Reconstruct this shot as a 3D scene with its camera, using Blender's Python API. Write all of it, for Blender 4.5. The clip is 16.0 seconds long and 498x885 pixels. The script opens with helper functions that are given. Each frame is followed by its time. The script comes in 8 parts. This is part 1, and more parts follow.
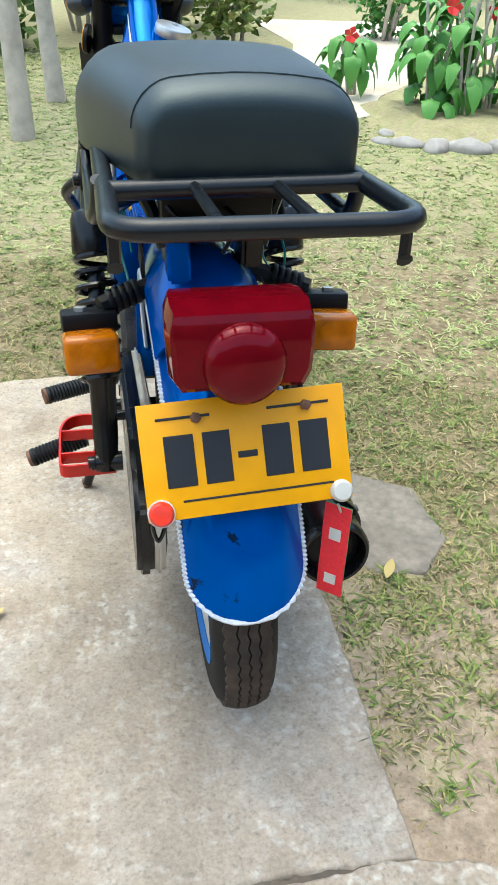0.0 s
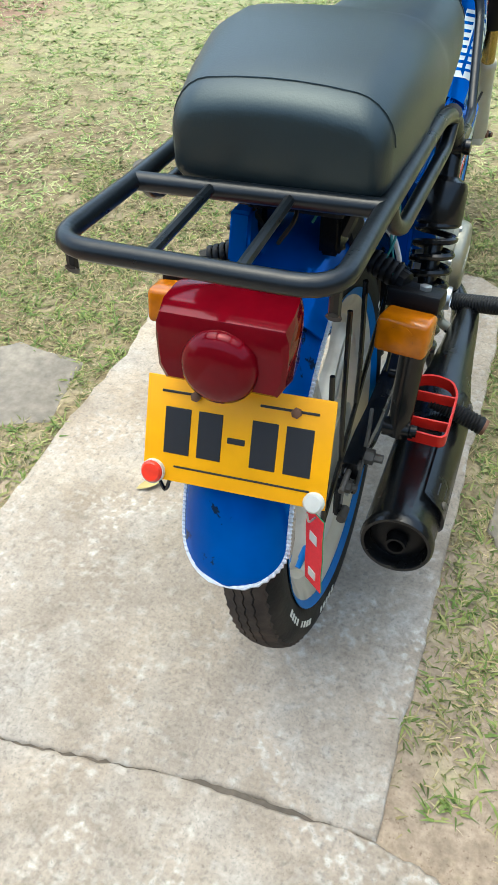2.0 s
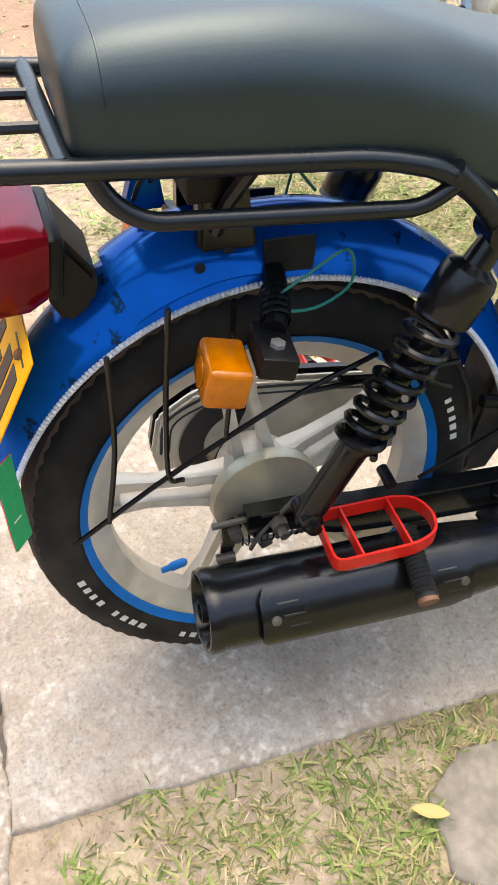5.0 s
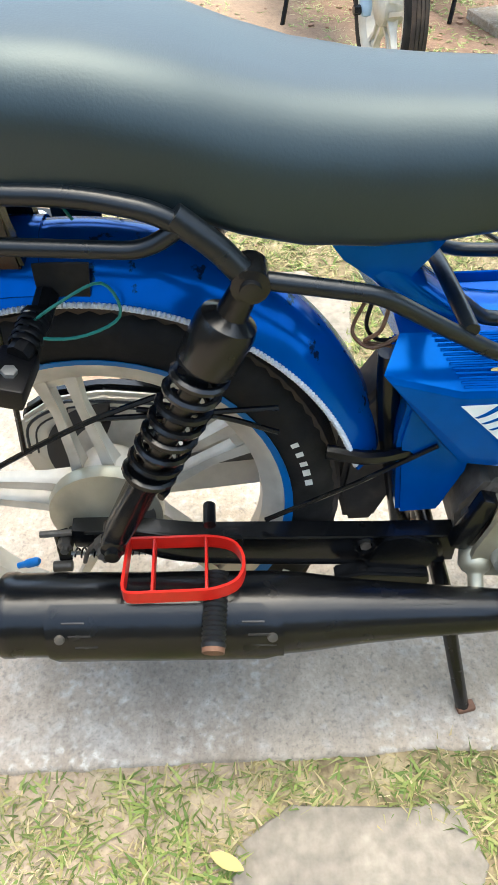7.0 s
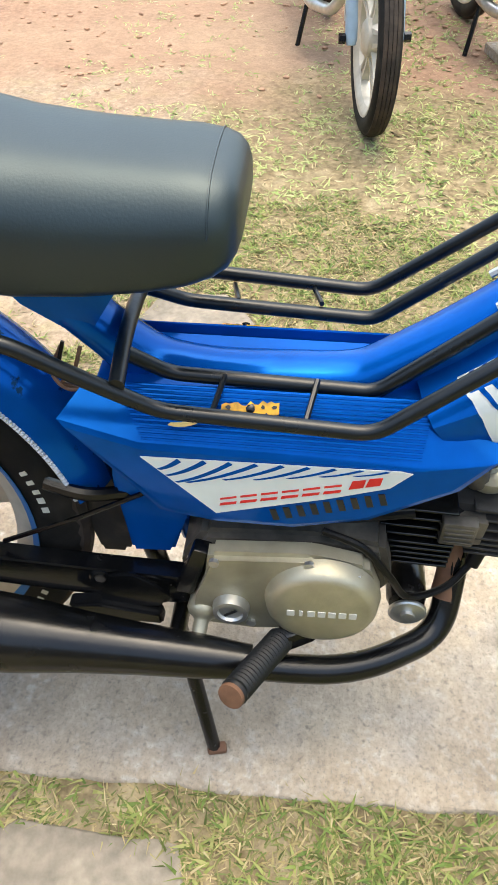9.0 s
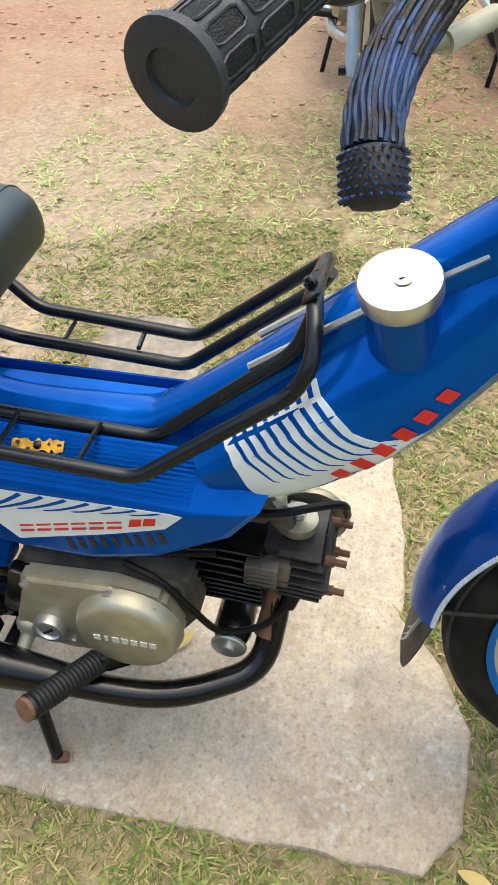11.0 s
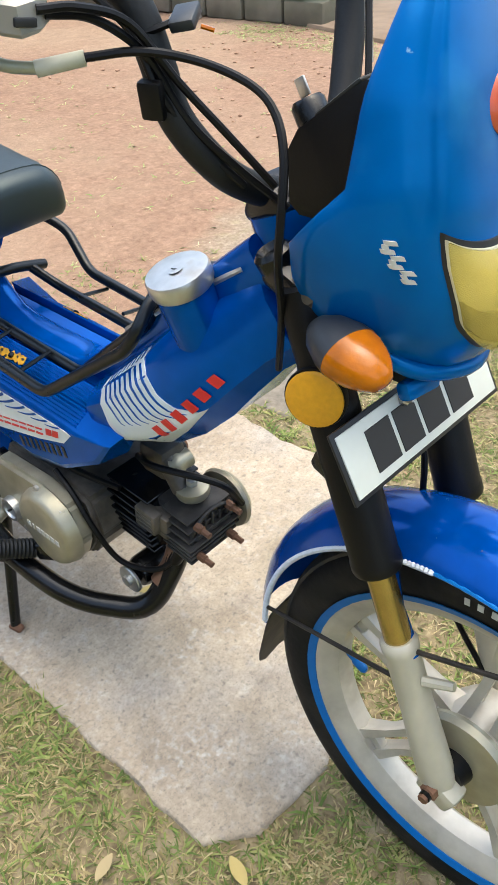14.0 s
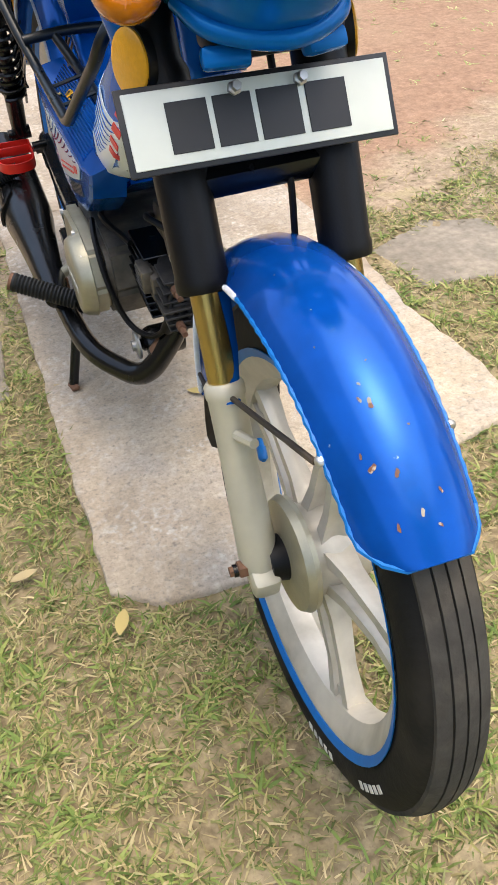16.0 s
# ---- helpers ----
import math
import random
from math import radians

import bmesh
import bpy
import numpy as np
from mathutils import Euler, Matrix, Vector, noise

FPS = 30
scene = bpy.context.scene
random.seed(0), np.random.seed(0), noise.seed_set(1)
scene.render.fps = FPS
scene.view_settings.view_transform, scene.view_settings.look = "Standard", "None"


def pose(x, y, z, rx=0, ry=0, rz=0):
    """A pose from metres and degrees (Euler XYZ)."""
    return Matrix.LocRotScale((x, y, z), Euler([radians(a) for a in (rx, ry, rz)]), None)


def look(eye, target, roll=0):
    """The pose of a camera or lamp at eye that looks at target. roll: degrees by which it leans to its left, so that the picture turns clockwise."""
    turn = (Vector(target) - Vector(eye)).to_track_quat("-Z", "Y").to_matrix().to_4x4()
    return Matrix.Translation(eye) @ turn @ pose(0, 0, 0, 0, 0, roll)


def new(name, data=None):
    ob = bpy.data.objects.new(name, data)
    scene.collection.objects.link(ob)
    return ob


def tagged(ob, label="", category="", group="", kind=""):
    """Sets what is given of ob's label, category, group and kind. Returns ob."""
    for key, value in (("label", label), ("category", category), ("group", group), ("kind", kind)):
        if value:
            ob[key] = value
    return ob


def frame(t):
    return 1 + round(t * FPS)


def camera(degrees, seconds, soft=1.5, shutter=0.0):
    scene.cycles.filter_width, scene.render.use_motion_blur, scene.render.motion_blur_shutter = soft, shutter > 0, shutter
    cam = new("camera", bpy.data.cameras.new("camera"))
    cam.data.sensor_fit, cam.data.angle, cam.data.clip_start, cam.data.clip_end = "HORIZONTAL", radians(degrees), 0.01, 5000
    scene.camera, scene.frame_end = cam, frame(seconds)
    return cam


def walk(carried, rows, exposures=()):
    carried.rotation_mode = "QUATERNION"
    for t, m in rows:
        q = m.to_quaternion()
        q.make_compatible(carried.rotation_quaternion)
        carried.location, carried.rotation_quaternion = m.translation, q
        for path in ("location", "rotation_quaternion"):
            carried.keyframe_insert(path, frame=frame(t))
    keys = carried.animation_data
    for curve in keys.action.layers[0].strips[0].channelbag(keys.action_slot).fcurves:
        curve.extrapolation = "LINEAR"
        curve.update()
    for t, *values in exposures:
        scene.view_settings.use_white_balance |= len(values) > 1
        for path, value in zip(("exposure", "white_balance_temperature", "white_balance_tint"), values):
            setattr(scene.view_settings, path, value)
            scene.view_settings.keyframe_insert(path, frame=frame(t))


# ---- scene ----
cam = camera(34.5, 16.0)
PATH = [
    (0, (-0.13, -0.849, 0.938), (0.213, 0.789, -0.158), 2.7),
    (0.5, (-0.131, -0.843, 1.023), (0.108, 0.723, -0.197), 4.4),
    (1, (-0.077, -0.81, 1.035), (0.016, 0.673, -0.303), 4.8),
    (1.5, (0.041, -0.794, 1.059), (-0.1, 0.613, -0.355), 2.5),
    (2, (0.208, -0.777, 1.061), (-0.319, 0.576, -0.314), -1.8),
    (2.5, (0.342, -0.732, 1.077), (-0.452, 0.527, -0.259), -1.6),
    (3, (0.429, -0.659, 1.037), (-0.608, 0.424, -0.286), -1.7),
    (3.5, (0.499, -0.576, 1.004), (-0.69, 0.333, -0.322), -1.4),
    (4, (0.583, -0.457, 0.998), (-0.73, 0.268, -0.325), -0.8),
    (4.5, (0.617, -0.363, 0.998), (-0.749, 0.223, -0.34), 0.7),
    (4.7, (0.628, -0.306, 0.994), (-0.744, 0.227, -0.359), 1.1),
    (6.8, (0.658, 0.122, 1.026), (-0.756, 0.183, -0.387), -2.0),
    (7, (0.649, 0.159, 1.017), (-0.767, 0.184, -0.396), -2.2),
    (7.5, (0.623, 0.27, 1.007), (-0.796, 0.213, -0.401), -2.4),
    (8, (0.619, 0.34, 1.028), (-0.793, 0.242, -0.385), -1.8),
    (8.5, (0.631, 0.441, 1.046), (-0.785, 0.299, -0.359), -1.5),
    (9, (0.626, 0.541, 1.052), (-0.792, 0.39, -0.351), -0.8),
    (9.5, (0.624, 0.608, 1.057), (-0.787, 0.428, -0.35), -0.9),
    (10, (0.598, 0.696, 1.046), (-0.791, 0.498, -0.379), -0.5),
    (10.2, (0.585, 0.723, 1.054), (-0.794, 0.509, -0.378), -0.6),
    (12.3, (0.631, 1.009, 1.19), (-0.799, 0.316, -0.024), -4.4),
    (12.5, (0.639, 1.032, 1.199), (-0.768, 0.282, -0.008), -4.6),
    (13, (0.598, 1.142, 1.165), (-0.744, 0.284, -0.044), -4.1),
    (13.5, (0.554, 1.248, 1.156), (-0.697, 0.278, -0.067), -3.3),
    (14, (0.52, 1.378, 1.116), (-0.611, 0.291, -0.126), -2.6),
    (14.5, (0.49, 1.515, 1.107), (-0.51, 0.328, -0.155), -2.1),
    (15, (0.427, 1.586, 1.086), (-0.414, 0.305, -0.199), -2.2),
    (15.5, (0.329, 1.65, 1.02), (-0.328, 0.283, -0.284), -3.0),
    (16, (0.221, 1.719, 0.909), (-0.236, 0.284, -0.407), -4.6),
]
EXPOSURES = [(0.0, 1.55, 6080, -2), (1.5, 1.55, 6150, -4), (3.0, 1.70, 6250, 2), (4.7, 1.90, 6900, 8), (7.0, 2.24, 6500, 1), (8.5, 2.02, 6900, 4), (10.0, 1.65, 6950, 3), (12.5, 1.56, 6950, 5), (14.0, 1.58, 6600, 4), (16.0, 1.57, 6950, 8)]
walk(cam, [(t, look(eye, target, roll)) for t, eye, target, roll in PATH], EXPOSURES)

# ---- world, sun ----
SUN_ELEVATION, SUN_AZIMUTH = 80.0, -60.0
world = bpy.data.worlds.new("sky")
scene.world = world
world.use_nodes = True
wn = world.node_tree.nodes
sky = wn.new("ShaderNodeTexSky")
sky.sky_type, sky.sun_disc = "NISHITA", False
sky.sun_elevation, sky.sun_rotation = radians(SUN_ELEVATION), radians(SUN_AZIMUTH)
sky.dust_density, sky.air_density, sky.ozone_density = 4.0, 1.0, 0.6
wn["Background"].inputs["Strength"].default_value = 0.15
world.node_tree.links.new(sky.outputs[0], wn["Background"].inputs[0])
sun_data = bpy.data.lights.new("sun", "SUN")
sun_data.energy, sun_data.angle, sun_data.color = 0.6, radians(80), (1.0, 0.95, 0.87)
sun = new("sun", sun_data)
az, el = radians(SUN_AZIMUTH), radians(SUN_ELEVATION)
sun.matrix_world = look((9 * math.sin(az) * math.cos(el), 9 * math.cos(az) * math.cos(el), 9 * math.sin(el)), (0, 0, 0))


# ---- materials ----
def mat(name, color, rough=0.5, metal=0.0, var=0.0, scale=40.0, bump=0.0, bump_scale=200.0, second=None, second_amount=0.5, second_scale=8.0, coat=0.0, spec=0.5, rough_var=0.0, detail=6.0, chips=None):
    """A surface with grain at two scales: a fine brightness noise and patches of a second colour."""
    m = bpy.data.materials.new(name)
    m.use_nodes = True
    t = m.node_tree
    n, l = t.nodes, t.links
    b = n["Principled BSDF"]
    b.inputs["Roughness"].default_value, b.inputs["Metallic"].default_value = rough, metal
    b.inputs["Coat Weight"].default_value, b.inputs["Specular IOR Level"].default_value = coat, spec
    b.inputs["Coat Roughness"].default_value = 0.08
    tc = n.new("ShaderNodeTexCoord")
    base = n.new("ShaderNodeRGB")
    base.outputs[0].default_value = (*color, 1)
    out = base.outputs[0]
    if second:
        ns = n.new("ShaderNodeTexNoise")
        ns.inputs["Scale"].default_value, ns.inputs["Detail"].default_value = second_scale, 5
        l.new(tc.outputs["Object"], ns.inputs["Vector"])
        ramp = n.new("ShaderNodeValToRGB")
        ramp.color_ramp.elements[0].position, ramp.color_ramp.elements[1].position = 1 - second_amount - 0.12, 1 - second_amount + 0.12
        l.new(ns.outputs["Fac"], ramp.inputs[0])
        mx = n.new("ShaderNodeMix")
        mx.data_type = "RGBA"
        l.new(ramp.outputs[0], mx.inputs["Factor"])
        l.new(out, mx.inputs["A"])
        mx.inputs["B"].default_value = (*second, 1)
        out = mx.outputs["Result"]
    if var:
        ns = n.new("ShaderNodeTexNoise")
        ns.inputs["Scale"].default_value, ns.inputs["Detail"].default_value = scale, detail
        l.new(tc.outputs["Object"], ns.inputs["Vector"])
        mp = n.new("ShaderNodeMapRange")
        mp.inputs["From Min"].default_value, mp.inputs["From Max"].default_value = 0.25, 0.75
        mp.inputs["To Min"].default_value, mp.inputs["To Max"].default_value = 1 - var, 1 + var
        l.new(ns.outputs["Fac"], mp.inputs["Value"])
        hs = n.new("ShaderNodeHueSaturation")
        l.new(out, hs.inputs["Color"])
        l.new(mp.outputs[0], hs.inputs["Value"])
        out = hs.outputs[0]
    if chips:
        chip_color, chip_scale, chip_from = chips
        ns = n.new("ShaderNodeTexNoise")
        ns.inputs["Scale"].default_value, ns.inputs["Detail"].default_value, ns.inputs["Roughness"].default_value = chip_scale, 7, 0.6
        l.new(tc.outputs["Object"], ns.inputs["Vector"])
        mp = n.new("ShaderNodeMapRange")
        mp.inputs["From Min"].default_value, mp.inputs["From Max"].default_value = chip_from, chip_from + 0.025
        l.new(ns.outputs["Fac"], mp.inputs["Value"])
        mx = n.new("ShaderNodeMix")
        mx.data_type = "RGBA"
        l.new(mp.outputs[0], mx.inputs["Factor"])
        l.new(out, mx.inputs["A"])
        mx.inputs["B"].default_value = (*chip_color, 1)
        out = mx.outputs["Result"]
    l.new(out, b.inputs["Base Color"])
    if rough_var:
        ns = n.new("ShaderNodeTexNoise")
        ns.inputs["Scale"].default_value, ns.inputs["Detail"].default_value = scale * 0.6, 4
        l.new(tc.outputs["Object"], ns.inputs["Vector"])
        mp = n.new("ShaderNodeMapRange")
        mp.inputs["To Min"].default_value, mp.inputs["To Max"].default_value = max(0.02, rough - rough_var), min(1, rough + rough_var)
        l.new(ns.outputs["Fac"], mp.inputs["Value"])
        l.new(mp.outputs[0], b.inputs["Roughness"])
    if bump:
        ns = n.new("ShaderNodeTexNoise")
        ns.inputs["Scale"].default_value, ns.inputs["Detail"].default_value = bump_scale, 4
        l.new(tc.outputs["Object"], ns.inputs["Vector"])
        bp = n.new("ShaderNodeBump")
        bp.inputs["Strength"].default_value, bp.inputs["Distance"].default_value = bump, 0.002
        l.new(ns.outputs["Fac"], bp.inputs["Height"])
        l.new(bp.outputs[0], b.inputs["Normal"])
    return m


BLUE = mat("blue_paint", (0.0, 0.072, 0.36), 0.15, 0.30, 0.12, 25, 0.03, 60, (0.0, 0.054, 0.28), 0.35, 9, coat=0.0, spec=0.45, rough_var=0.08)
BLUE_SCUFF = mat("scuffed_blue_paint", (0.0, 0.068, 0.35), 0.15, 0.30, 0.10, 25, 0.03, 60, coat=0.0, spec=0.45, rough_var=0.08, chips=((0.006, 0.016, 0.05), 24, 0.622))
for m_ in (BLUE, BLUE_SCUFF):
    m_.node_tree.nodes["Principled BSDF"].inputs["Specular Tint"].default_value = (0.7, 0.92, 1.0, 1)
BLUE2 = mat("blue_fairing_plastic", (0.0, 0.095, 0.33), 0.22, 0.12, 0.15, 18, 0.03, 60, (0.02, 0.17, 0.42), 0.24, 11, coat=0.05, spec=0.4, rough_var=0.1, chips=((0.20, 0.36, 0.52), 30, 0.70))
BLUE_WORN = mat("worn_blue_fender_paint", (0.0, 0.062, 0.34), 0.18, 0.28, 0.14, 30, 0.04, 80, (0.001, 0.078, 0.40), 0.30, 14, coat=0.25, spec=0.28, rough_var=0.1, chips=((0.42, 0.44, 0.46), 55, 0.70))
for m_ in (BLUE2, BLUE_WORN):
    m_.node_tree.nodes["Principled BSDF"].inputs["Specular Tint"].default_value = (0.7, 0.92, 1.0, 1)
for m in (BLUE, BLUE2, BLUE_SCUFF, BLUE_WORN):
    m.node_tree.nodes["Principled BSDF"].inputs["Specular Tint"].default_value = (0.10, 0.62, 1.0, 1)
BLUE_LINE = mat("sky_blue_line_paint", (0.0, 0.13, 0.42), 0.4, 0, 0.1, 60, spec=0.3)
BLACK = mat("black_enamel", (0.003, 0.0034, 0.004), 0.24, 0.0, 0.25, 50, 0.1, 150, (0.008, 0.008, 0.008), 0.35, 12, rough_var=0.1, spec=0.40)
TUBE = mat("black_painted_tube", (0.004, 0.006, 0.008), 0.30, 0.0, 0.2, 60, 0.1, 180, rough_var=0.08, spec=0.38)
PLASTIC = mat("black_plastic", (0.0035, 0.0035, 0.004), 0.44, 0.0, 0.15, 40, 0.1, 300, spec=0.22)
RUBBER = mat("tyre_rubber", (0.009, 0.009, 0.009), 0.7, 0.0, 0.2, 50, 0.3, 160, (0.030, 0.026, 0.021), 0.45, 12, spec=0.18)
TREAD = mat("dusty_tyre_tread", (0.042, 0.034, 0.028), 0.85, 0.0, 0.25, 60, 0.4, 160, (0.075, 0.055, 0.042), 0.45, 16, spec=0.2)
GRIP = mat("soft_black_rubber", (0.006, 0.007, 0.008), 0.55, 0.0, 0.15, 80, 0.15, 250, spec=0.35)
VINYL = mat("black_seat_vinyl", (0.005, 0.009, 0.010), 0.46, 0.0, 0.25, 15, 0.12, 420, spec=0.55, rough_var=0.06, coat=0.32)
VINYL.node_tree.nodes["Principled BSDF"].inputs["Coat Roughness"].default_value = 0.40
VINYL.node_tree.nodes["Principled BSDF"].inputs["Coat IOR"].default_value = 1.5
VINYL.node_tree.nodes["Principled BSDF"].inputs["Specular Tint"].default_value = (0.72, 0.95, 1.0, 1)
ALLOY = mat("dull_wheel_alloy", (0.54, 0.50, 0.42), 0.45, 0.25, 0.12, 30, 0.1, 120, (0.36, 0.32, 0.25), 0.40, 14)
CAST = mat("cast_engine_alloy", (0.42, 0.39, 0.29), 0.42, 0.65, 0.15, 30, 0.15, 180, (0.32, 0.29, 0.20), 0.36, 9)
CAST_DARK = mat("oily_cast_cylinder", (0.075, 0.068, 0.058), 0.5, 0.35, 0.35, 50, 0.3, 160, (0.16, 0.135, 0.105), 0.42, 18)
FIN_DARK = mat("dark_cast_fins", (0.028, 0.026, 0.024), 0.55, 0.25, 0.35, 50, 0.3, 160, (0.075, 0.066, 0.055), 0.36, 20)
CEMENT = mat("grey_cement_disc", (0.205, 0.180, 0.146), 0.92, 0, 0.25, 60, 0.6, 130, (0.26, 0.228, 0.182), 0.45, 11, spec=0.2)
STEEL = mat("zinc_steel", (0.55, 0.55, 0.53), 0.35, 0.85, 0.15, 60, 0.05, 150, (0.30, 0.24, 0.17), 0.3, 30)
RUST = mat("rusty_steel", (0.16, 0.08, 0.045), 0.75, 0.2, 0.3, 60, 0.3, 140)
BRASS = mat("gold_fork_tube", (0.42, 0.30, 0.10), 0.25, 0.9, 0.1, 40)
FORK = mat("cream_fork_leg", (0.50, 0.47, 0.37), 0.45, 0.15, 0.08, 40, 0.05, 100)
RED = mat("red_footrest_paint", (0.55, 0.012, 0.006), 0.4, 0, 0.12, 50, 0.05, 120, rough_var=0.08)
WHITE = mat("white_plastic", (0.58, 0.57, 0.51), 0.5, 0, 0.06, 60)
BRAID = mat("white_piping", (0.55, 0.58, 0.61), 0.6, 0, 0.15, 200, 0.2, 400)
DECAL = mat("silver_white_decal", (0.66, 0.71, 0.70), 0.3, 0, 0.05, 30, coat=0.3)
DECAL_RED = mat("red_decal", (0.65, 0.02, 0.02), 0.35, 0, 0.05, 40)
YELLOW = mat("yellow_plate", (0.82, 0.37, 0.0), 0.38, 0, 0.07, 30, 0.03, 60, rough_var=0.06, spec=0.3)
LABEL = mat("torn_yellow_label", (0.62, 0.33, 0.01), 0.5, 0, 0.2, 60, 0.1, 90, (0.05, 0.035, 0.01), 0.42, 55)
DUSTY_TREAD = mat("dusty_grey_tread", (0.048, 0.045, 0.040), 0.85, 0, 0.25, 60, 0.4, 160, (0.078, 0.068, 0.055), 0.45, 14, spec=0.2)
PLATE_WHITE = mat("white_plate", (0.66, 0.68, 0.61), 0.4, 0, 0.05, 30)
INK = mat("black_ink", (0.012, 0.012, 0.014), 0.45, 0, 0.1, 60)
LENS_RED = mat("red_lamp_lens", (0.115, 0.0008, 0.005), 0.08, 0, 0.15, 40, coat=0.0, spec=0.42)
LENS_RED.node_tree.nodes["Principled BSDF"].inputs["Specular Tint"].default_value = (1.0, 0.42, 0.46, 1)
LENS_AMBER = mat("amber_lamp_lens", (0.42, 0.118, 0.0005), 0.14, 0, 0.25, 60, 0.15, 220, coat=0.1, spec=0.35)
AMBER_REFL = mat("amber_reflector", (0.72, 0.34, 0.015), 0.3, 0, 0.08, 200, 0.2, 700)
ORANGE_DISC = mat("faded_orange_reflector", (0.47, 0.075, 0.022), 0.3, 0, 0.12, 60, 0.15, 500, coat=0.4)
LENS_YELLOW = mat("yellowed_headlamp_lens", (0.78, 0.68, 0.27), 0.12, 0.0, 0.08, 25, 0.05, 30)
LENS_YELLOW.node_tree.nodes["Principled BSDF"].inputs["Transmission Weight"].default_value = 0.9
LENS_YELLOW.node_tree.nodes["Principled BSDF"].inputs["IOR"].default_value = 1.25
RED_REFL = mat("red_reflector", (0.75, 0.035, 0.012), 0.3, 0, 0.15, 80, 0.2, 500, coat=0.3)
BOWL = mat("pale_lamp_reflector", (0.60, 0.58, 0.46), 0.35, 0.35, 0.15, 20, 0.1, 60)
BOWL_DARK = mat("dull_olive_lamp_shell", (0.38, 0.35, 0.19), 0.5, 0.1, 0.15, 20)
OLIVE = mat("dark_mirror_shell", (0.014, 0.0145, 0.010), 0.42, 0, 0.2, 30, 0.1, 200, (0.028, 0.028, 0.020), 0.35, 18, spec=0.4)
MIRROR = mat("mirror_glass", (0.85, 0.87, 0.88), 0.02, 1.0)
TAG_RED = mat("red_fabric_tag", (0.72, 0.02, 0.03), 0.8, 0, 0.12, 300, 0.3, 600)
GREEN_TAG = mat("green_fabric_tag", (0.015, 0.30, 0.10), 0.7, 0, 0.15, 200)
GREEN_WIRE = mat("green_wire", (0.01, 0.16, 0.13), 0.5)
STEM_METAL = mat("weathered_stem_metal", (0.20, 0.175, 0.14), 0.4, 0.5, 0.2, 60, 0.08, 150, (0.09, 0.07, 0.05), 0.4, 50)
LEVER_BLUE = mat("blue_net_sleeve", (0.008, 0.05, 0.16), 0.6, 0, 0.35, 300, 0.4, 500, (0.006, 0.008, 0.012), 0.48, 60)
LEVER_BLACK = mat("black_net_sleeve", (0.008, 0.008, 0.009), 0.6, 0, 0.3, 300, 0.5, 500, (0.02, 0.025, 0.035), 0.35, 60)
FLAP = mat("dusty_rubber_flap", (0.022, 0.018, 0.015), 0.6, 0, 0.3, 40, 0.2, 120, (0.06, 0.045, 0.032), 0.4, 20)
HOUSING = mat("cream_plastic", (0.50, 0.50, 0.42), 0.42, 0, 0.08, 40, 0.05, 120, (0.36, 0.36, 0.24), 0.4, 14)


# ---- mesh helpers ----
def finish(bm, angle=40):
    bmesh.ops.recalc_face_normals(bm, faces=bm.faces)
    lim = radians(angle)
    for f in bm.faces:
        f.smooth = True
    for e in bm.edges:
        e.smooth = e.is_manifold and e.calc_face_angle(3.2) < lim
    me = bpy.data.meshes.new("mesh")
    bm.to_mesh(me)
    bm.free()
    return me


def part(name, bm, material, parent, label="", angle=40):
    me = finish(bm, angle)
    me.materials.append(material)
    ob = new(name, me)
    ob.parent = parent
    return tagged(ob, label)


def thing(name, x, y, z, label, category, turn=0.0, group="", kind=""):
    ob = new(name)
    ob.empty_display_size = 0.1
    ob.matrix_basis = pose(x, y, z, 0, 0, turn)
    return tagged(ob, label, category, group, kind)


def curve_points(pts, steps=6):
    pts = [Vector(p) for p in pts]
    if len(pts) < 3:
        return pts
    out = []
    for i in range(len(pts) - 1):
        a, b = pts[i], pts[i + 1]
        p0 = pts[i - 1] if i else a + (a - b)
        p3 = pts[i + 2] if i + 2 < len(pts) else b + (b - a)
        for k in range(steps):
            u = k / steps
            out.append(0.5 * (2 * a + (b - p0) * u + (2 * p0 - 5 * a + 4 * b - p3) * u * u + (3 * a - p0 - 3 * b + p3) * u ** 3))
    return out + [pts[-1]]


def rounded(pts, rad=0.02, steps=4):
    """A polyline with its corners rounded off."""
    pts = [Vector(p) for p in pts]
    out = [pts[0]]
    for a, b, c in zip(pts, pts[1:], pts[2:]):
        u, v = (a - b), (c - b)
        r = min(rad, u.length * 0.45, v.length * 0.45)
        p, q = b + u.normalized() * r, b + v.normalized() * r
        for k in range(steps + 1):
            s = k / steps
            out.append(p * (1 - s) ** 2 + b * 2 * s * (1 - s) + q * s * s)
    return out + [pts[-1]]


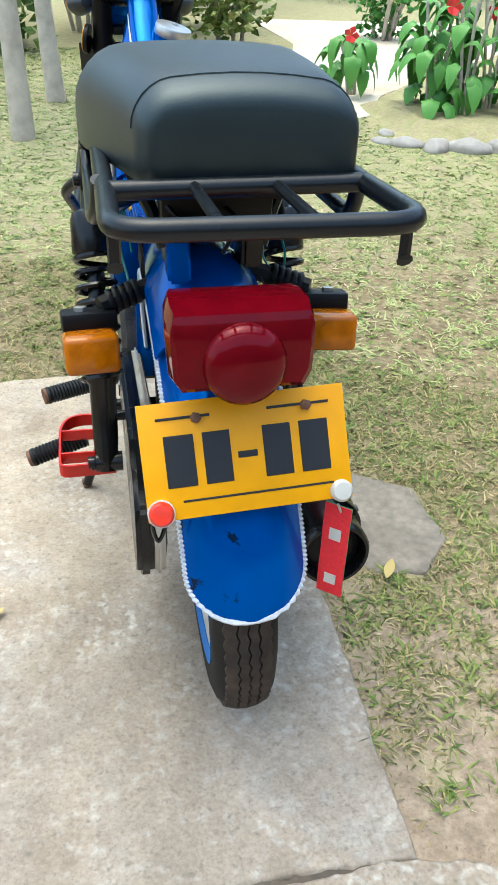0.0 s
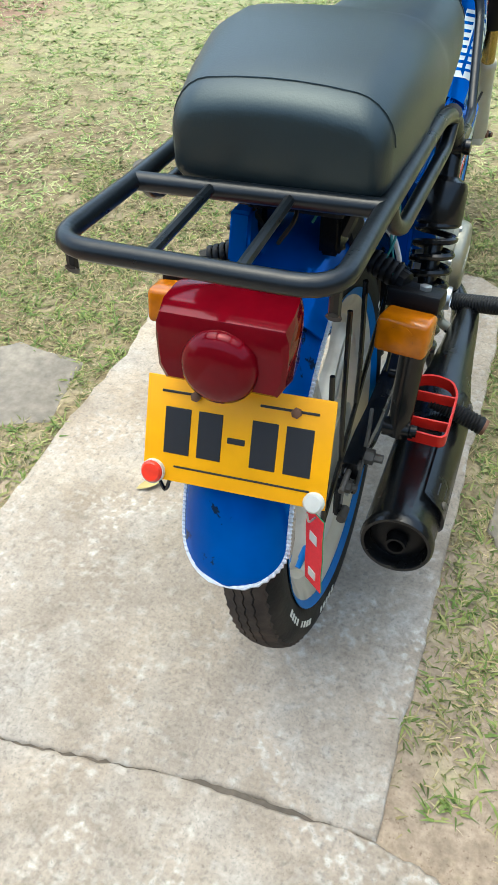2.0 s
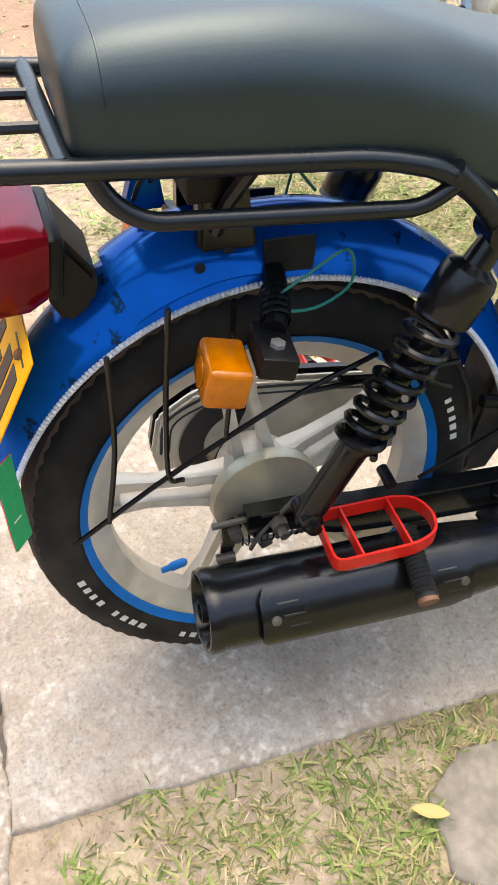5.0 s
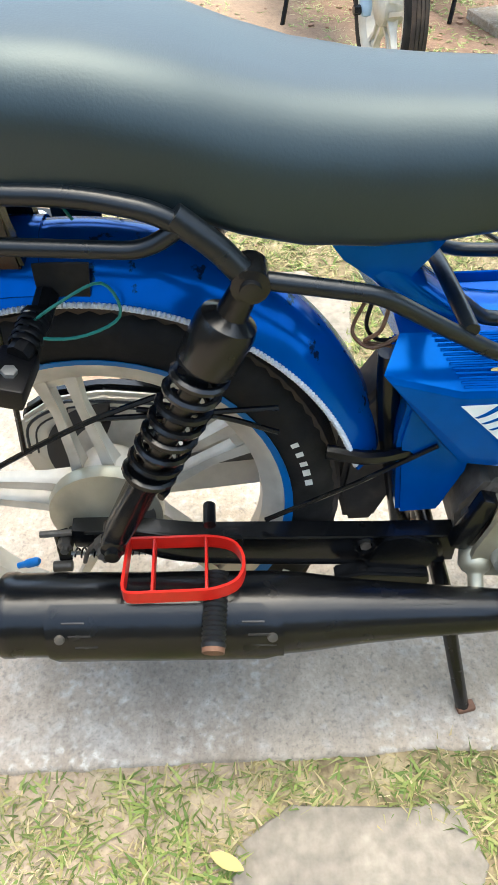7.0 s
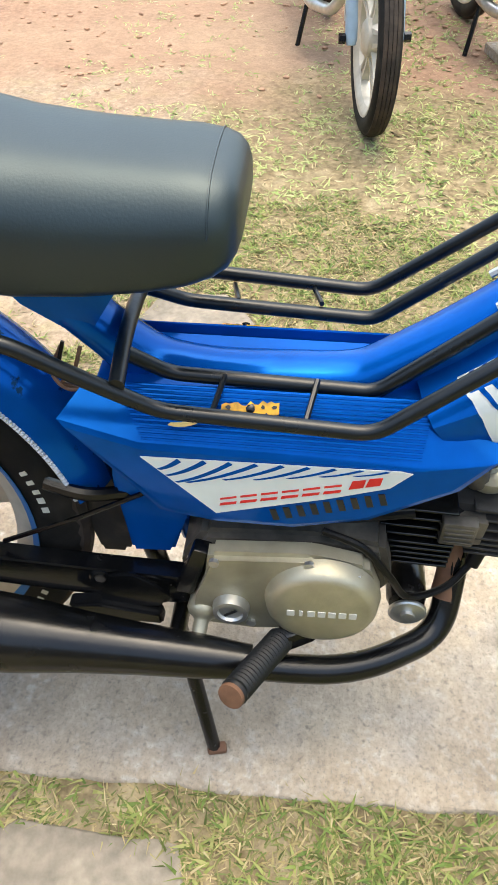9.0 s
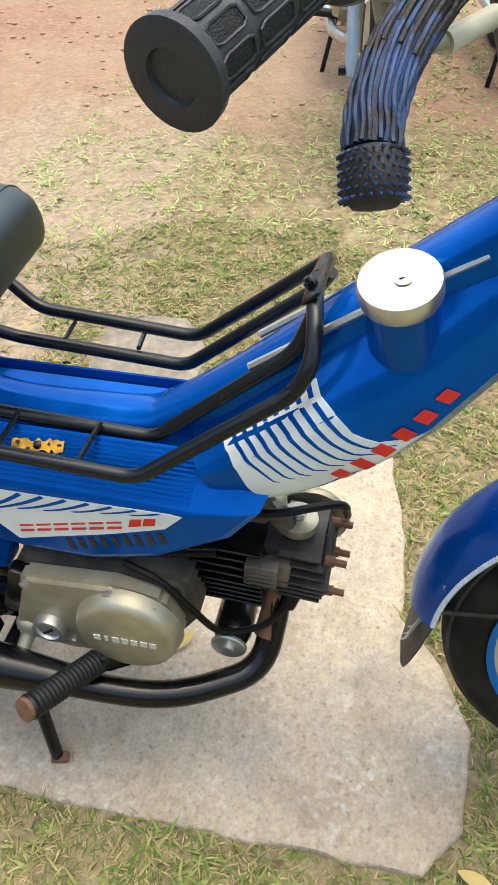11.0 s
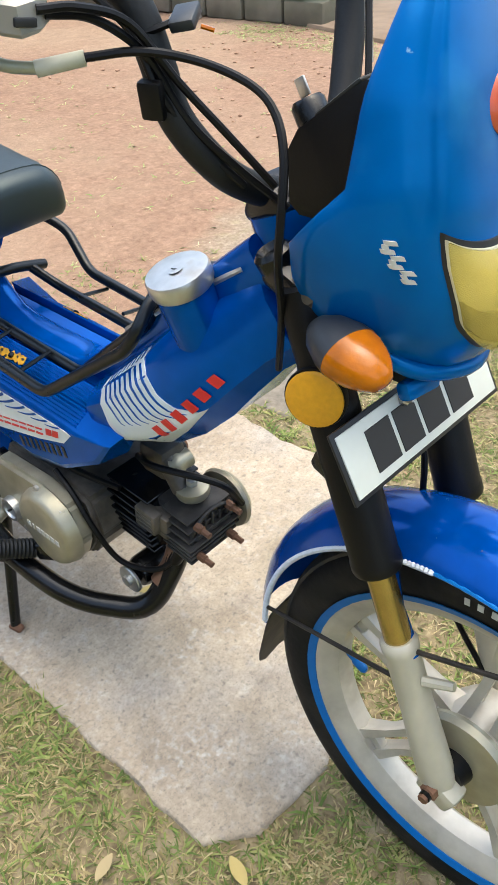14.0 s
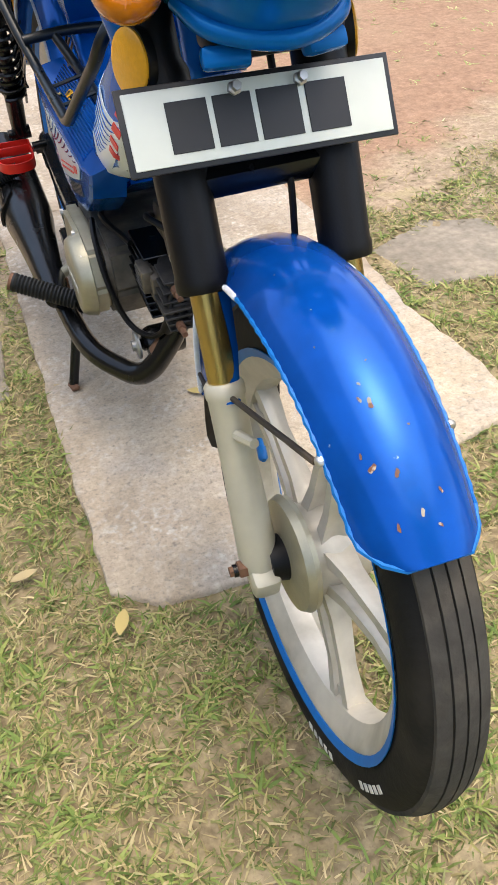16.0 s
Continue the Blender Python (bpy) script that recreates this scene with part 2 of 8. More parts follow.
def tube(pts, r, n=10, bm=None, closed=False, squash=1.0):
    bm = bm or bmesh.new()
    pts = [Vector(p) for p in pts]
    m = len(pts)
    rs = r if isinstance(r, (list, tuple)) else [r] * m
    up = None
    rings = []
    for i, p in enumerate(pts):
        if closed:
            d = (pts[(i + 1) % m] - pts[i - 1]).normalized()
        else:
            d = (pts[min(i + 1, m - 1)] - pts[max(i - 1, 0)]).normalized()
        if up is None:
            up = Vector((0, 0, 1)) if abs(d.z) < 0.9 else Vector((0, 1, 0))
        side = d.cross(up).normalized()
        up = side.cross(d).normalized()
        rings.append([bm.verts.new(p + side * math.cos(2 * math.pi * k / n) * rs[i] + up * math.sin(2 * math.pi * k / n) * rs[i] * squash) for k in range(n)])
    for i in range(m if closed else m - 1):
        a, b = rings[i], rings[(i + 1) % m]
        for k in range(n):
            bm.faces.new((a[k], a[(k + 1) % n], b[(k + 1) % n], b[k]))
    if not closed:
        bm.faces.new(rings[0][::-1])
        bm.faces.new(rings[-1])
    return bm


def lathe(profile, origin=(0, 0, 0), axis=(1, 0, 0), n=32, bm=None, a0=0.0, a1=360.0):
    """Turns (radius, height) pairs about an axis."""
    bm = bm or bmesh.new()
    ax = Vector(axis).normalized()
    u = ax.orthogonal().normalized()
    v = ax.cross(u)
    o = Vector(origin)
    rings = []
    for k in range(n):
        t = radians(a0 + (a1 - a0) * k / n)
        d = u * math.cos(t) + v * math.sin(t)
        rings.append([bm.verts.new(o + ax * h + d * max(r, 1e-4)) for r, h in profile])
    for k in range(n):
        a, b = rings[k], rings[(k + 1) % n]
        for i in range(len(profile) - 1):
            bm.faces.new((a[i], a[i + 1], b[i + 1], b[i]))
    bmesh.ops.remove_doubles(bm, verts=bm.verts, dist=2e-4) if profile[0][0] < 1e-3 or profile[-1][0] < 1e-3 else None
    return bm


def rbox(c, s, bev=0.004, rot=None, bm=None, seg=2):
    bm = bm or bmesh.new()
    g = bmesh.ops.create_cube(bm, size=1)
    vs = g["verts"]
    for v in vs:
        v.co = Vector((v.co.x * s[0], v.co.y * s[1], v.co.z * s[2]))
    if bev:
        es = list({e for v in vs for e in v.link_edges})
        r = bmesh.ops.bevel(bm, geom=es, offset=bev, segments=seg, affect="EDGES", profile=0.5)
        vs = list({v for f in r["faces"] for v in f.verts} | {v for v in vs if v.is_valid})
    m = Matrix.Translation(c) @ (Euler([radians(a) for a in rot]).to_matrix().to_4x4() if rot else Matrix.Identity(4))
    for v in vs:
        v.co = m @ v.co
    return bm


def loft(rings, caps=True, bm=None):
    bm = bm or bmesh.new()
    vs = [[bm.verts.new(p) for p in r] for r in rings]
    n = len(vs[0])
    for a, b in zip(vs, vs[1:]):
        for k in range(n):
            bm.faces.new((a[k], a[(k + 1) % n], b[(k + 1) % n], b[k]))
    if caps:
        bm.faces.new(vs[0][::-1])
        bm.faces.new(vs[-1])
    return bm


def prism(poly, x0, x1, bev=0.003, bm=None):
    """A (y, z) outline given thickness along x, with softened edges."""
    bm = bm or bmesh.new()
    a = [bm.verts.new((x0, y, z)) for y, z in poly]
    b = [bm.verts.new((x1, y, z)) for y, z in poly]
    n = len(poly)
    fs = [bm.faces.new(a[::-1]), bm.faces.new(b)]
    for k in range(n):
        fs.append(bm.faces.new((a[k], a[(k + 1) % n], b[(k + 1) % n], b[k])))
    if bev:
        bmesh.ops.bevel(bm, geom=list({e for f in fs for e in f.edges}), offset=bev, segments=2, affect="EDGES")
    return bm


def band(profile, c, a0, a1, n=40, bm=None, closed=True, swell=None):
    """Sweeps a closed (radius, x) profile round the wheel centre c, from angle a0 to a1 in degrees (0 ahead, 90 up)."""
    bm = bm or bmesh.new()
    full = abs(a1 - a0) >= 359.9
    rings = []
    for k in range(n if full else n + 1):
        f = k / n
        t = radians(a0 + (a1 - a0) * f)
        d = Vector((0, math.cos(t), math.sin(t)))
        pr = swell(f, profile) if swell else profile
        rings.append([bm.verts.new(Vector(c) + d * r + Vector((x, 0, 0))) for r, x in pr])
    m = len(profile)
    for k in range(n):
        a, b = rings[k], rings[(k + 1) % len(rings)]
        for i in range(m if closed else m - 1):
            bm.faces.new((a[i], a[(i + 1) % m], b[(i + 1) % m], b[i]))
    if not full and closed:
        bm.faces.new(rings[0][::-1])
        bm.faces.new(rings[-1])
    return bm


def move(bm, m):
    bmesh.ops.transform(bm, matrix=m, verts=bm.verts)
    return bm


def onto(poly, at, u, v, thick=0.0008):
    """A flat shape from 2D outline points laid at a place along the directions u and v, with a small thickness."""
    bm = bmesh.new()
    u, v = Vector(u).normalized(), Vector(v).normalized()
    w = u.cross(v).normalized()
    a = [bm.verts.new(Vector(at) + u * x + v * y) for x, y in poly]
    b = [bm.verts.new(p.co + w * thick) for p in a]
    n = len(a)
    bm.faces.new(a[::-1]), bm.faces.new(b)
    for k in range(n):
        bm.faces.new((a[k], a[(k + 1) % n], b[(k + 1) % n], b[k]))
    return bm


def ground_material(name, near):
    m = bpy.data.materials.new(name)
    m.use_nodes = True
    t = m.node_tree
    n, l = t.nodes, t.links
    b = n["Principled BSDF"]
    b.inputs["Roughness"].default_value = 0.95
    b.inputs["Specular IOR Level"].default_value = 0.15
    tc = n.new("ShaderNodeTexCoord")

    def noise_at(scale, detail=6, lo=0.3, hi=0.7):
        ns = n.new("ShaderNodeTexNoise")
        ns.inputs["Scale"].default_value, ns.inputs["Detail"].default_value = scale, detail
        l.new(tc.outputs["Object"], ns.inputs["Vector"])
        mp = n.new("ShaderNodeMapRange")
        mp.inputs["From Min"].default_value, mp.inputs["From Max"].default_value = lo, hi
        l.new(ns.outputs["Fac"], mp.inputs["Value"])
        return mp.outputs[0]

    def mix(f, a, c):
        mx = n.new("ShaderNodeMix")
        mx.data_type = "RGBA"
        l.new(f, mx.inputs["Factor"])
        for s, v in (("A", a), ("B", c)):
            if isinstance(v, tuple):
                mx.inputs[s].default_value = (*v, 1)
            else:
                l.new(v, mx.inputs[s])
        return mx.outputs["Result"]

    if near == "soil":
        # dark soil under the lawn, bare sand behind it, straw-green ground under the far lawn
        where = n.new("ShaderNodeSeparateXYZ")
        l.new(tc.outputs["Object"], where.inputs[0])

        def along_y(lo, hi, wobble):
            ad = n.new("ShaderNodeMath")
            ad.operation = "MULTIPLY_ADD"
            l.new(noise_at(3.0, 7), ad.inputs[0])
            ad.inputs[1].default_value = wobble
            l.new(where.outputs[1], ad.inputs[2])
            mp = n.new("ShaderNodeMapRange")
            mp.inputs["From Min"].default_value, mp.inputs["From Max"].default_value = lo, hi
            l.new(ad.outputs[0], mp.inputs["Value"])
            return mp.outputs[0]

        lawn = mix(noise_at(60, 8), (0.13, 0.100, 0.056), (0.27, 0.215, 0.125))
        sand = mix(noise_at(60, 8), (0.235, 0.180, 0.126), (0.32, 0.252, 0.182))
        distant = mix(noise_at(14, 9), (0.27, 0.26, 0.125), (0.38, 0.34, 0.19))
        c = mix(along_y(0.32, 0.16, 0.20), lawn, sand)
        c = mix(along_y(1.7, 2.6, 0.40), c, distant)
        c = mix(noise_at(14, 9, 0.52, 0.68), c, (0.29, 0.24, 0.15))
        sx = n.new("ShaderNodeSeparateXYZ")
        l.new(tc.outputs["Object"], sx.inputs[0])
        wob = n.new("ShaderNodeMath")
        wob.operation = "MULTIPLY_ADD"
        l.new(noise_at(1.6, 6, 0.3, 0.7), wob.inputs[0])
        wob.inputs[1].default_value = 0.9
        l.new(sx.outputs[0], wob.inputs[2])
        mp = n.new("ShaderNodeMapRange")
        mp.inputs["From Min"].default_value, mp.inputs["From Max"].default_value = -1.45, -1.95
        l.new(wob.outputs[0], mp.inputs["Value"])
        red = mix(noise_at(45, 8), (0.215, 0.133, 0.088), (0.295, 0.192, 0.132))
        red = mix(noise_at(0.9, 5, 0.45, 0.65), red, (0.295, 0.208, 0.142))
        c = mix(mp.outputs[0], c, red)
        # the bare red ground also reaches up to the slab's left side
        ramp_x = n.new("ShaderNodeMapRange")
        ramp_x.inputs["From Min"].default_value, ramp_x.inputs["From Max"].default_value = -0.75, -1.65
        ramp_x.inputs["To Min"].default_value, ramp_x.inputs["To Max"].default_value = 0.02, 0.48
        l.new(sx.outputs[0], ramp_x.inputs["Value"])
        edge = n.new("ShaderNodeMath")
        edge.operation = "ADD"
        l.new(ramp_x.outputs[0], edge.inputs[0])
        l.new(sx.outputs[1], edge.inputs[1])
        edge2 = n.new("ShaderNodeMath")
        edge2.operation = "MULTIPLY_ADD"
        l.new(noise_at(2.6, 7, 0.3, 0.7), edge2.inputs[0])
        edge2.inputs[1].default_value = 0.34
        l.new(edge.outputs[0], edge2.inputs[2])
        bare = n.new("ShaderNodeMapRange")
        bare.inputs["From Min"].default_value, bare.inputs["From Max"].default_value = 0.10, -0.05
        l.new(edge2.outputs[0], bare.inputs["Value"])
        west = n.new("ShaderNodeMapRange")
        west.inputs["From Min"].default_value, west.inputs["From Max"].default_value = -0.50, -0.62
        l.new(sx.outputs[0], west.inputs["Value"])
        both = n.new("ShaderNodeMath")
        both.operation = "MULTIPLY"
        l.new(bare.outputs[0], both.inputs[0])
        l.new(west.outputs[0], both.inputs[1])
        c = mix(both.outputs[0], c, red)
        c = mix(noise_at(210, 3, 0.60, 0.75), c, (0.16, 0.11, 0.075))
    else:
        sx = n.new("ShaderNodeSeparateXYZ")
        l.new(tc.outputs["Object"], sx.inputs[0])
        side = n.new("ShaderNodeMath")
        side.operation = "MULTIPLY_ADD"
        l.new(noise_at(2.1, 6, 0.3, 0.7), side.inputs[0])
        side.inputs[1].default_value = 0.5
        l.new(sx.outputs[1], side.inputs[2])
        along = n.new("ShaderNodeMapRange")
        along.inputs["From Min"].default_value, along.inputs["From Max"].default_value = 0.15, 0.75
        l.new(side.outputs[0], along.inputs["Value"])
        grey = mix(noise_at(4.5, 10, 0.32, 0.68), (0.272, 0.228, 0.180), (0.346, 0.296, 0.238))
        warm = mix(noise_at(4.5, 10, 0.32, 0.68), (0.36, 0.298, 0.222), (0.45, 0.382, 0.292))
        c = mix(along.outputs[0], grey, warm)
        c = mix(noise_at(1.7, 5, 0.50, 0.72), c, (0.36, 0.295, 0.228))
        c = mix(noise_at(8, 15, 0.50, 0.72), c, (0.355, 0.318, 0.272))
        c = mix(noise_at(38, 14, 0.55, 0.80), c, (0.41, 0.375, 0.325))
        # brown damp stains and worn pale spots with sharp speckle
        c = mix(noise_at(5.5, 12, 0.50, 0.80), c, (0.20, 0.155, 0.108))
        worn = n.new("ShaderNodeMath")
        worn.operation = "MULTIPLY"
        l.new(noise_at(6.7, 9, 0.46, 0.66), worn.inputs[0])
        l.new(noise_at(75, 12, 0.50, 0.64), worn.inputs[1])
        c = mix(worn.outputs[0], c, (0.47, 0.435, 0.38))
        c = mix(noise_at(95, 15, 0.56, 0.78), c, (0.19, 0.17, 0.14))
        c = mix(noise_at(300, 8, 0.55, 0.85), c, (0.17, 0.15, 0.125))
        v = n.new("ShaderNodeTexVoronoi")
        v.feature = "DISTANCE_TO_EDGE"
        v.inputs["Scale"].default_value = 1.15
        wv = n.new("ShaderNodeTexNoise")
        wv.inputs["Scale"].default_value, wv.inputs["Detail"].default_value = 9, 8
        l.new(tc.outputs["Object"], wv.inputs["Vector"])
        wadd = n.new("ShaderNodeMix")
        wadd.data_type = "RGBA"
        wadd.blend_type = "ADD"
        wadd.inputs["Factor"].default_value = 0.18
        l.new(tc.outputs["Object"], wadd.inputs["A"])
        l.new(wv.outputs["Color"], wadd.inputs["B"])
        l.new(wadd.outputs["Result"], v.inputs["Vector"])
        crack = n.new("ShaderNodeMapRange")
        crack.inputs["From Min"].default_value, crack.inputs["From Max"].default_value = 0.0024, 0.0006
        l.new(v.outputs["Distance"], crack.inputs["Value"])
        rare = n.new("ShaderNodeMath")
        rare.operation = "MULTIPLY"
        l.new(crack.outputs[0], rare.inputs[0])
        l.new(noise_at(1.1, 2, 0.66, 0.72), rare.inputs[1])
        c = mix(rare.outputs[0], c, (0.19, 0.165, 0.14))
    for scale, det, span in ((13, 10, 0.10), (60, 10, 0.11), (170, 6, 0.13)):
        mp = n.new("ShaderNodeMapRange")
        mp.inputs["To Min"].default_value, mp.inputs["To Max"].default_value = 1 - span, 1 + span
        l.new(noise_at(scale, det, 0.30, 0.70), mp.inputs["Value"])
        hs = n.new("ShaderNodeHueSaturation")
        l.new(c, hs.inputs["Color"])
        l.new(mp.outputs[0], hs.inputs["Value"])
        c = hs.outputs[0]
    l.new(c, b.inputs["Base Color"])
    bp = n.new("ShaderNodeBump")
    bp.inputs["Strength"].default_value, bp.inputs["Distance"].default_value = (0.6, 0.006) if near == "soil" else (0.55, 0.0025)
    ns = n.new("ShaderNodeTexNoise")
    ns.inputs["Scale"].default_value, ns.inputs["Detail"].default_value = (45, 10) if near == "soil" else (110, 14)
    l.new(tc.outputs["Object"], ns.inputs["Vector"])
    l.new(ns.outputs["Fac"], bp.inputs["Height"])
    l.new(bp.outputs[0], b.inputs["Normal"])
    return m


SOIL = ground_material("sandy_red_soil", "soil")
CONCRETE = ground_material("weathered_concrete", "concrete")


def leaf_material(name, colors, rough=0.6):
    m = bpy.data.materials.new(name)
    m.use_nodes = True
    n, l = m.node_tree.nodes, m.node_tree.links
    b = n["Principled BSDF"]
    b.inputs["Roughness"].default_value = rough
    b.inputs["Specular IOR Level"].default_value = 0.3
    g = n.new("ShaderNodeNewGeometry")
    r = n.new("ShaderNodeValToRGB")
    r.color_ramp.interpolation = "LINEAR"
    while len(r.color_ramp.elements) < len(colors):
        r.color_ramp.elements.new(0.5)
    for i, c in enumerate(colors):
        r.color_ramp.elements[i].position = i / (len(colors) - 1)
        r.color_ramp.elements[i].color = (*c, 1)
    l.new(g.outputs["Random Per Island"], r.inputs[0])
    l.new(r.outputs[0], b.inputs["Base Color"])
    b.inputs["Subsurface Weight"].default_value = 0.0
    return m


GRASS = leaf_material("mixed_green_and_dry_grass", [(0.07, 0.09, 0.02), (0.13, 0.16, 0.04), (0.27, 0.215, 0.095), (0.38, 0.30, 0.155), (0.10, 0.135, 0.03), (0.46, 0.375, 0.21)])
# paler copy of the lawn colours: sunlight on the far grass is in the colour
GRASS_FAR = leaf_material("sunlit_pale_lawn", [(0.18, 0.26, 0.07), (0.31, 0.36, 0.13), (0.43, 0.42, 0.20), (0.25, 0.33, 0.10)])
GRASS_GREEN = leaf_material("fresh_green_grass", [(0.08, 0.125, 0.024), (0.14, 0.20, 0.045), (0.21, 0.25, 0.065), (0.31, 0.30, 0.11)])
LEAF = leaf_material("broad_green_leaf", [(0.03, 0.14, 0.02), (0.07, 0.24, 0.04), (0.12, 0.30, 0.06), (0.05, 0.16, 0.03)], 0.4)
BUSH = leaf_material("shaded_bush_leaf", [(0.05, 0.11, 0.02), (0.12, 0.20, 0.04), (0.22, 0.28, 0.07), (0.07, 0.14, 0.03)], 0.5)
DRY_LEAF = leaf_material("dry_leaf", [(0.42, 0.32, 0.06), (0.45, 0.36, 0.18)], 0.7)
PETAL = leaf_material("red_petal", [(0.70, 0.03, 0.03), (0.75, 0.08, 0.07)], 0.5)
BARK = mat("pale_bark", (0.46, 0.41, 0.34), 0.9, 0, 0.25, 12, 0.6, 40, (0.22, 0.18, 0.13), 0.4, 5)
STONE = mat("grey_garden_stone", (0.33, 0.31, 0.28), 0.9, 0, 0.2, 20, 0.5, 60, (0.2, 0.18, 0.16), 0.4, 7)
WALL_OLD = mat("mossy_stone_wall", (0.17, 0.15, 0.115), 0.95, 0, 0.3, 6, 0.6, 30, (0.12, 0.12, 0.08), 0.45, 2.5)
PACKED = mat("packed_brown_sand", (0.25, 0.182, 0.125), 0.95, 0, 0.18, 9, 0.3, 40, (0.195, 0.135, 0.088), 0.45, 1.6)
SAND = mat("pale_sand_path", (0.60, 0.53, 0.42), 0.95, 0, 0.1, 10, 0.3, 60, (0.5, 0.42, 0.3), 0.4, 1.5)

# ---- ground ----
RIGHT_EDGE, LEFT_EDGE, REAR_JOINT = 0.203, -0.545, -0.37


def ground_height(x, y):
    return -0.010 + 0.006 * noise.noise(Vector((x * 2.1, y * 2.1, 0.3))) + 0.004 * noise.noise(Vector((x * 9, y * 9, 1.7)))


def grid_lines(lo, hi, fine_lo, fine_hi, step):
    mid = list(np.arange(fine_lo, fine_hi + 1e-6, step))
    out = [lo, lo * 0.4, lo * 0.16, lo * 0.06] if lo < -50 else [lo]
    far = [hi * 0.06, hi * 0.16, hi * 0.4, hi]
    return [v for v in out if v < fine_lo] + mid + [v for v in far if v > fine_hi]


gx = grid_lines(-400, 400, -4.4, 3.2, 0.08)
gy = grid_lines(-400, 400, -3.2, 5.6, 0.08)
gv, gf = [], []
for y in gy:
    for x in gx:
        gv.append((x, y, ground_height(x, y) if abs(x) < 5 and abs(y) < 6 else -0.02))
w = len(gx)
for j in range(len(gy) - 1):
    for i in range(w - 1):
        gf.append((j * w + i, j * w + i + 1, (j + 1) * w + i + 1, (j + 1) * w + i))
me = bpy.data.meshes.new("mesh")
me.from_pydata(gv, [], gf)
me.polygons.foreach_set("use_smooth", [True] * len(gf))
me.materials.append(SOIL)
ground = tagged(new("ground", me), "sandy reddish soil with sparse dry grass", "ground", kind="structure")


def slab(name, outline, label, z=0.0, depth=0.06, seed=0):
    """A concrete slab with a crumbled rim: an outline of corners, broken into short uneven steps."""
    rnd = random.Random(seed)
    pts = []
    for (x0, y0), (x1, y1) in zip(outline, outline[1:] + outline[:1]):
        joint = abs(y0 - REAR_JOINT) < 0.06 and abs(y1 - REAR_JOINT) < 0.06
        k = max(2, int(math.hypot(x1 - x0, y1 - y0) / (0.010 if joint else 0.030)))
        nx, ny = (y1 - y0), -(x1 - x0)
        d = math.hypot(nx, ny)
        for i in range(k):
            f = i / k
            j = rnd.uniform(-0.0035, 0.0025) + 0.005 * noise.noise(Vector((x0 * 3 + f * 9, y0 * 5, seed)))
            if joint:
                j = rnd.uniform(-0.0035, 0.0012) - 0.010 * max(0.0, noise.noise(Vector((x0 + (x1 - x0) * f, 0.5, seed * 3.1)) * 9) - 0.15)
            pts.append((x0 + (x1 - x0) * f + nx / d * j, y0 + (y1 - y0) * f + ny / d * j))
    bm = bmesh.new()
    cx, cy = sum(p[0] for p in pts) / len(pts), sum(p[1] for p in pts) / len(pts)
    rings = []
    for inset, dz in ((0.0, -depth), (0.0, -0.0045), (0.005, 0.0)):
        ring = []
        for x, y in pts:
            d = math.hypot(cx - x, cy - y)
            ring.append(bm.verts.new((x + (cx - x) / d * inset, y + (cy - y) / d * inset, z + dz)))
        rings.append(ring)
    n = len(pts)
    for a, b in zip(rings, rings[1:]):
        for i in range(n):
            bm.faces.new((a[i], a[(i + 1) % n], b[(i + 1) % n], b[i]))
    bm.faces.new(rings[-1])
    me = finish(bm, 60)
    me.materials.append(CONCRETE)
    return tagged(new(name, me), label, "paving", kind="structure")


slab("pavement_1", [(RIGHT_EDGE, REAR_JOINT + 0.004), (RIGHT_EDGE + 0.004, 0.45), (0.205, 0.95), (0.14, 1.000), (0.0, 1.006), (-0.10, 0.960), (-0.18, 0.895), (-0.345, 0.888), (-0.562, 0.845), (-0.582, 0.70), (-0.553, 0.45), (-0.570, 0.20), (LEFT_EDGE - 0.005, REAR_JOINT - 0.040), (-0.30, REAR_JOINT - 0.034), (-0.06, REAR_JOINT - 0.002)],
     "weathered grey concrete slab under the moped", seed=3)
slab("pavement_2", [(0.18, REAR_JOINT + 0.001), (0.26, REAR_JOINT - 0.008), (0.33, REAR_JOINT - 0.030), (0.34, -1.1), (0.36, -3.0), (-0.9, -3.0), (-0.62, -1.0), (-0.58, REAR_JOINT - 0.043), (-0.30, REAR_JOINT - 0.037), (-0.06, REAR_JOINT - 0.005)], "cracked grey concrete path slab behind the moped", z=-0.0015, seed=8)
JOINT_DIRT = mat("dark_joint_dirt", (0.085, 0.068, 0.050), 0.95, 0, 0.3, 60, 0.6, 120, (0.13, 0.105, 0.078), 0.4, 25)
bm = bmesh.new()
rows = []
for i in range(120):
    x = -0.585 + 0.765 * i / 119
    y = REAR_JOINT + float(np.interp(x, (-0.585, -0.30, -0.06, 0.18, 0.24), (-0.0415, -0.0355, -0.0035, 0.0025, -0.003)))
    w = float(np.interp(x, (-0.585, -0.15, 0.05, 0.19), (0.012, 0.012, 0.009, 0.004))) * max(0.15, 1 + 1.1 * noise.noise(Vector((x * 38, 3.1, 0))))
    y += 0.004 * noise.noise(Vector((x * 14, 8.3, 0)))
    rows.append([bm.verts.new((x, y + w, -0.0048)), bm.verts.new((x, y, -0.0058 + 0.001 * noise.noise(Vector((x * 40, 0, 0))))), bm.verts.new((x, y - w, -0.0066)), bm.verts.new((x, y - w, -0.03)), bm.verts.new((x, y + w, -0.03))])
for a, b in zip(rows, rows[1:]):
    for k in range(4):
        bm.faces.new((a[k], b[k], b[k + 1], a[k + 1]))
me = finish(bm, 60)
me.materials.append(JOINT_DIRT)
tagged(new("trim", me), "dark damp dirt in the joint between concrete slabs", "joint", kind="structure")
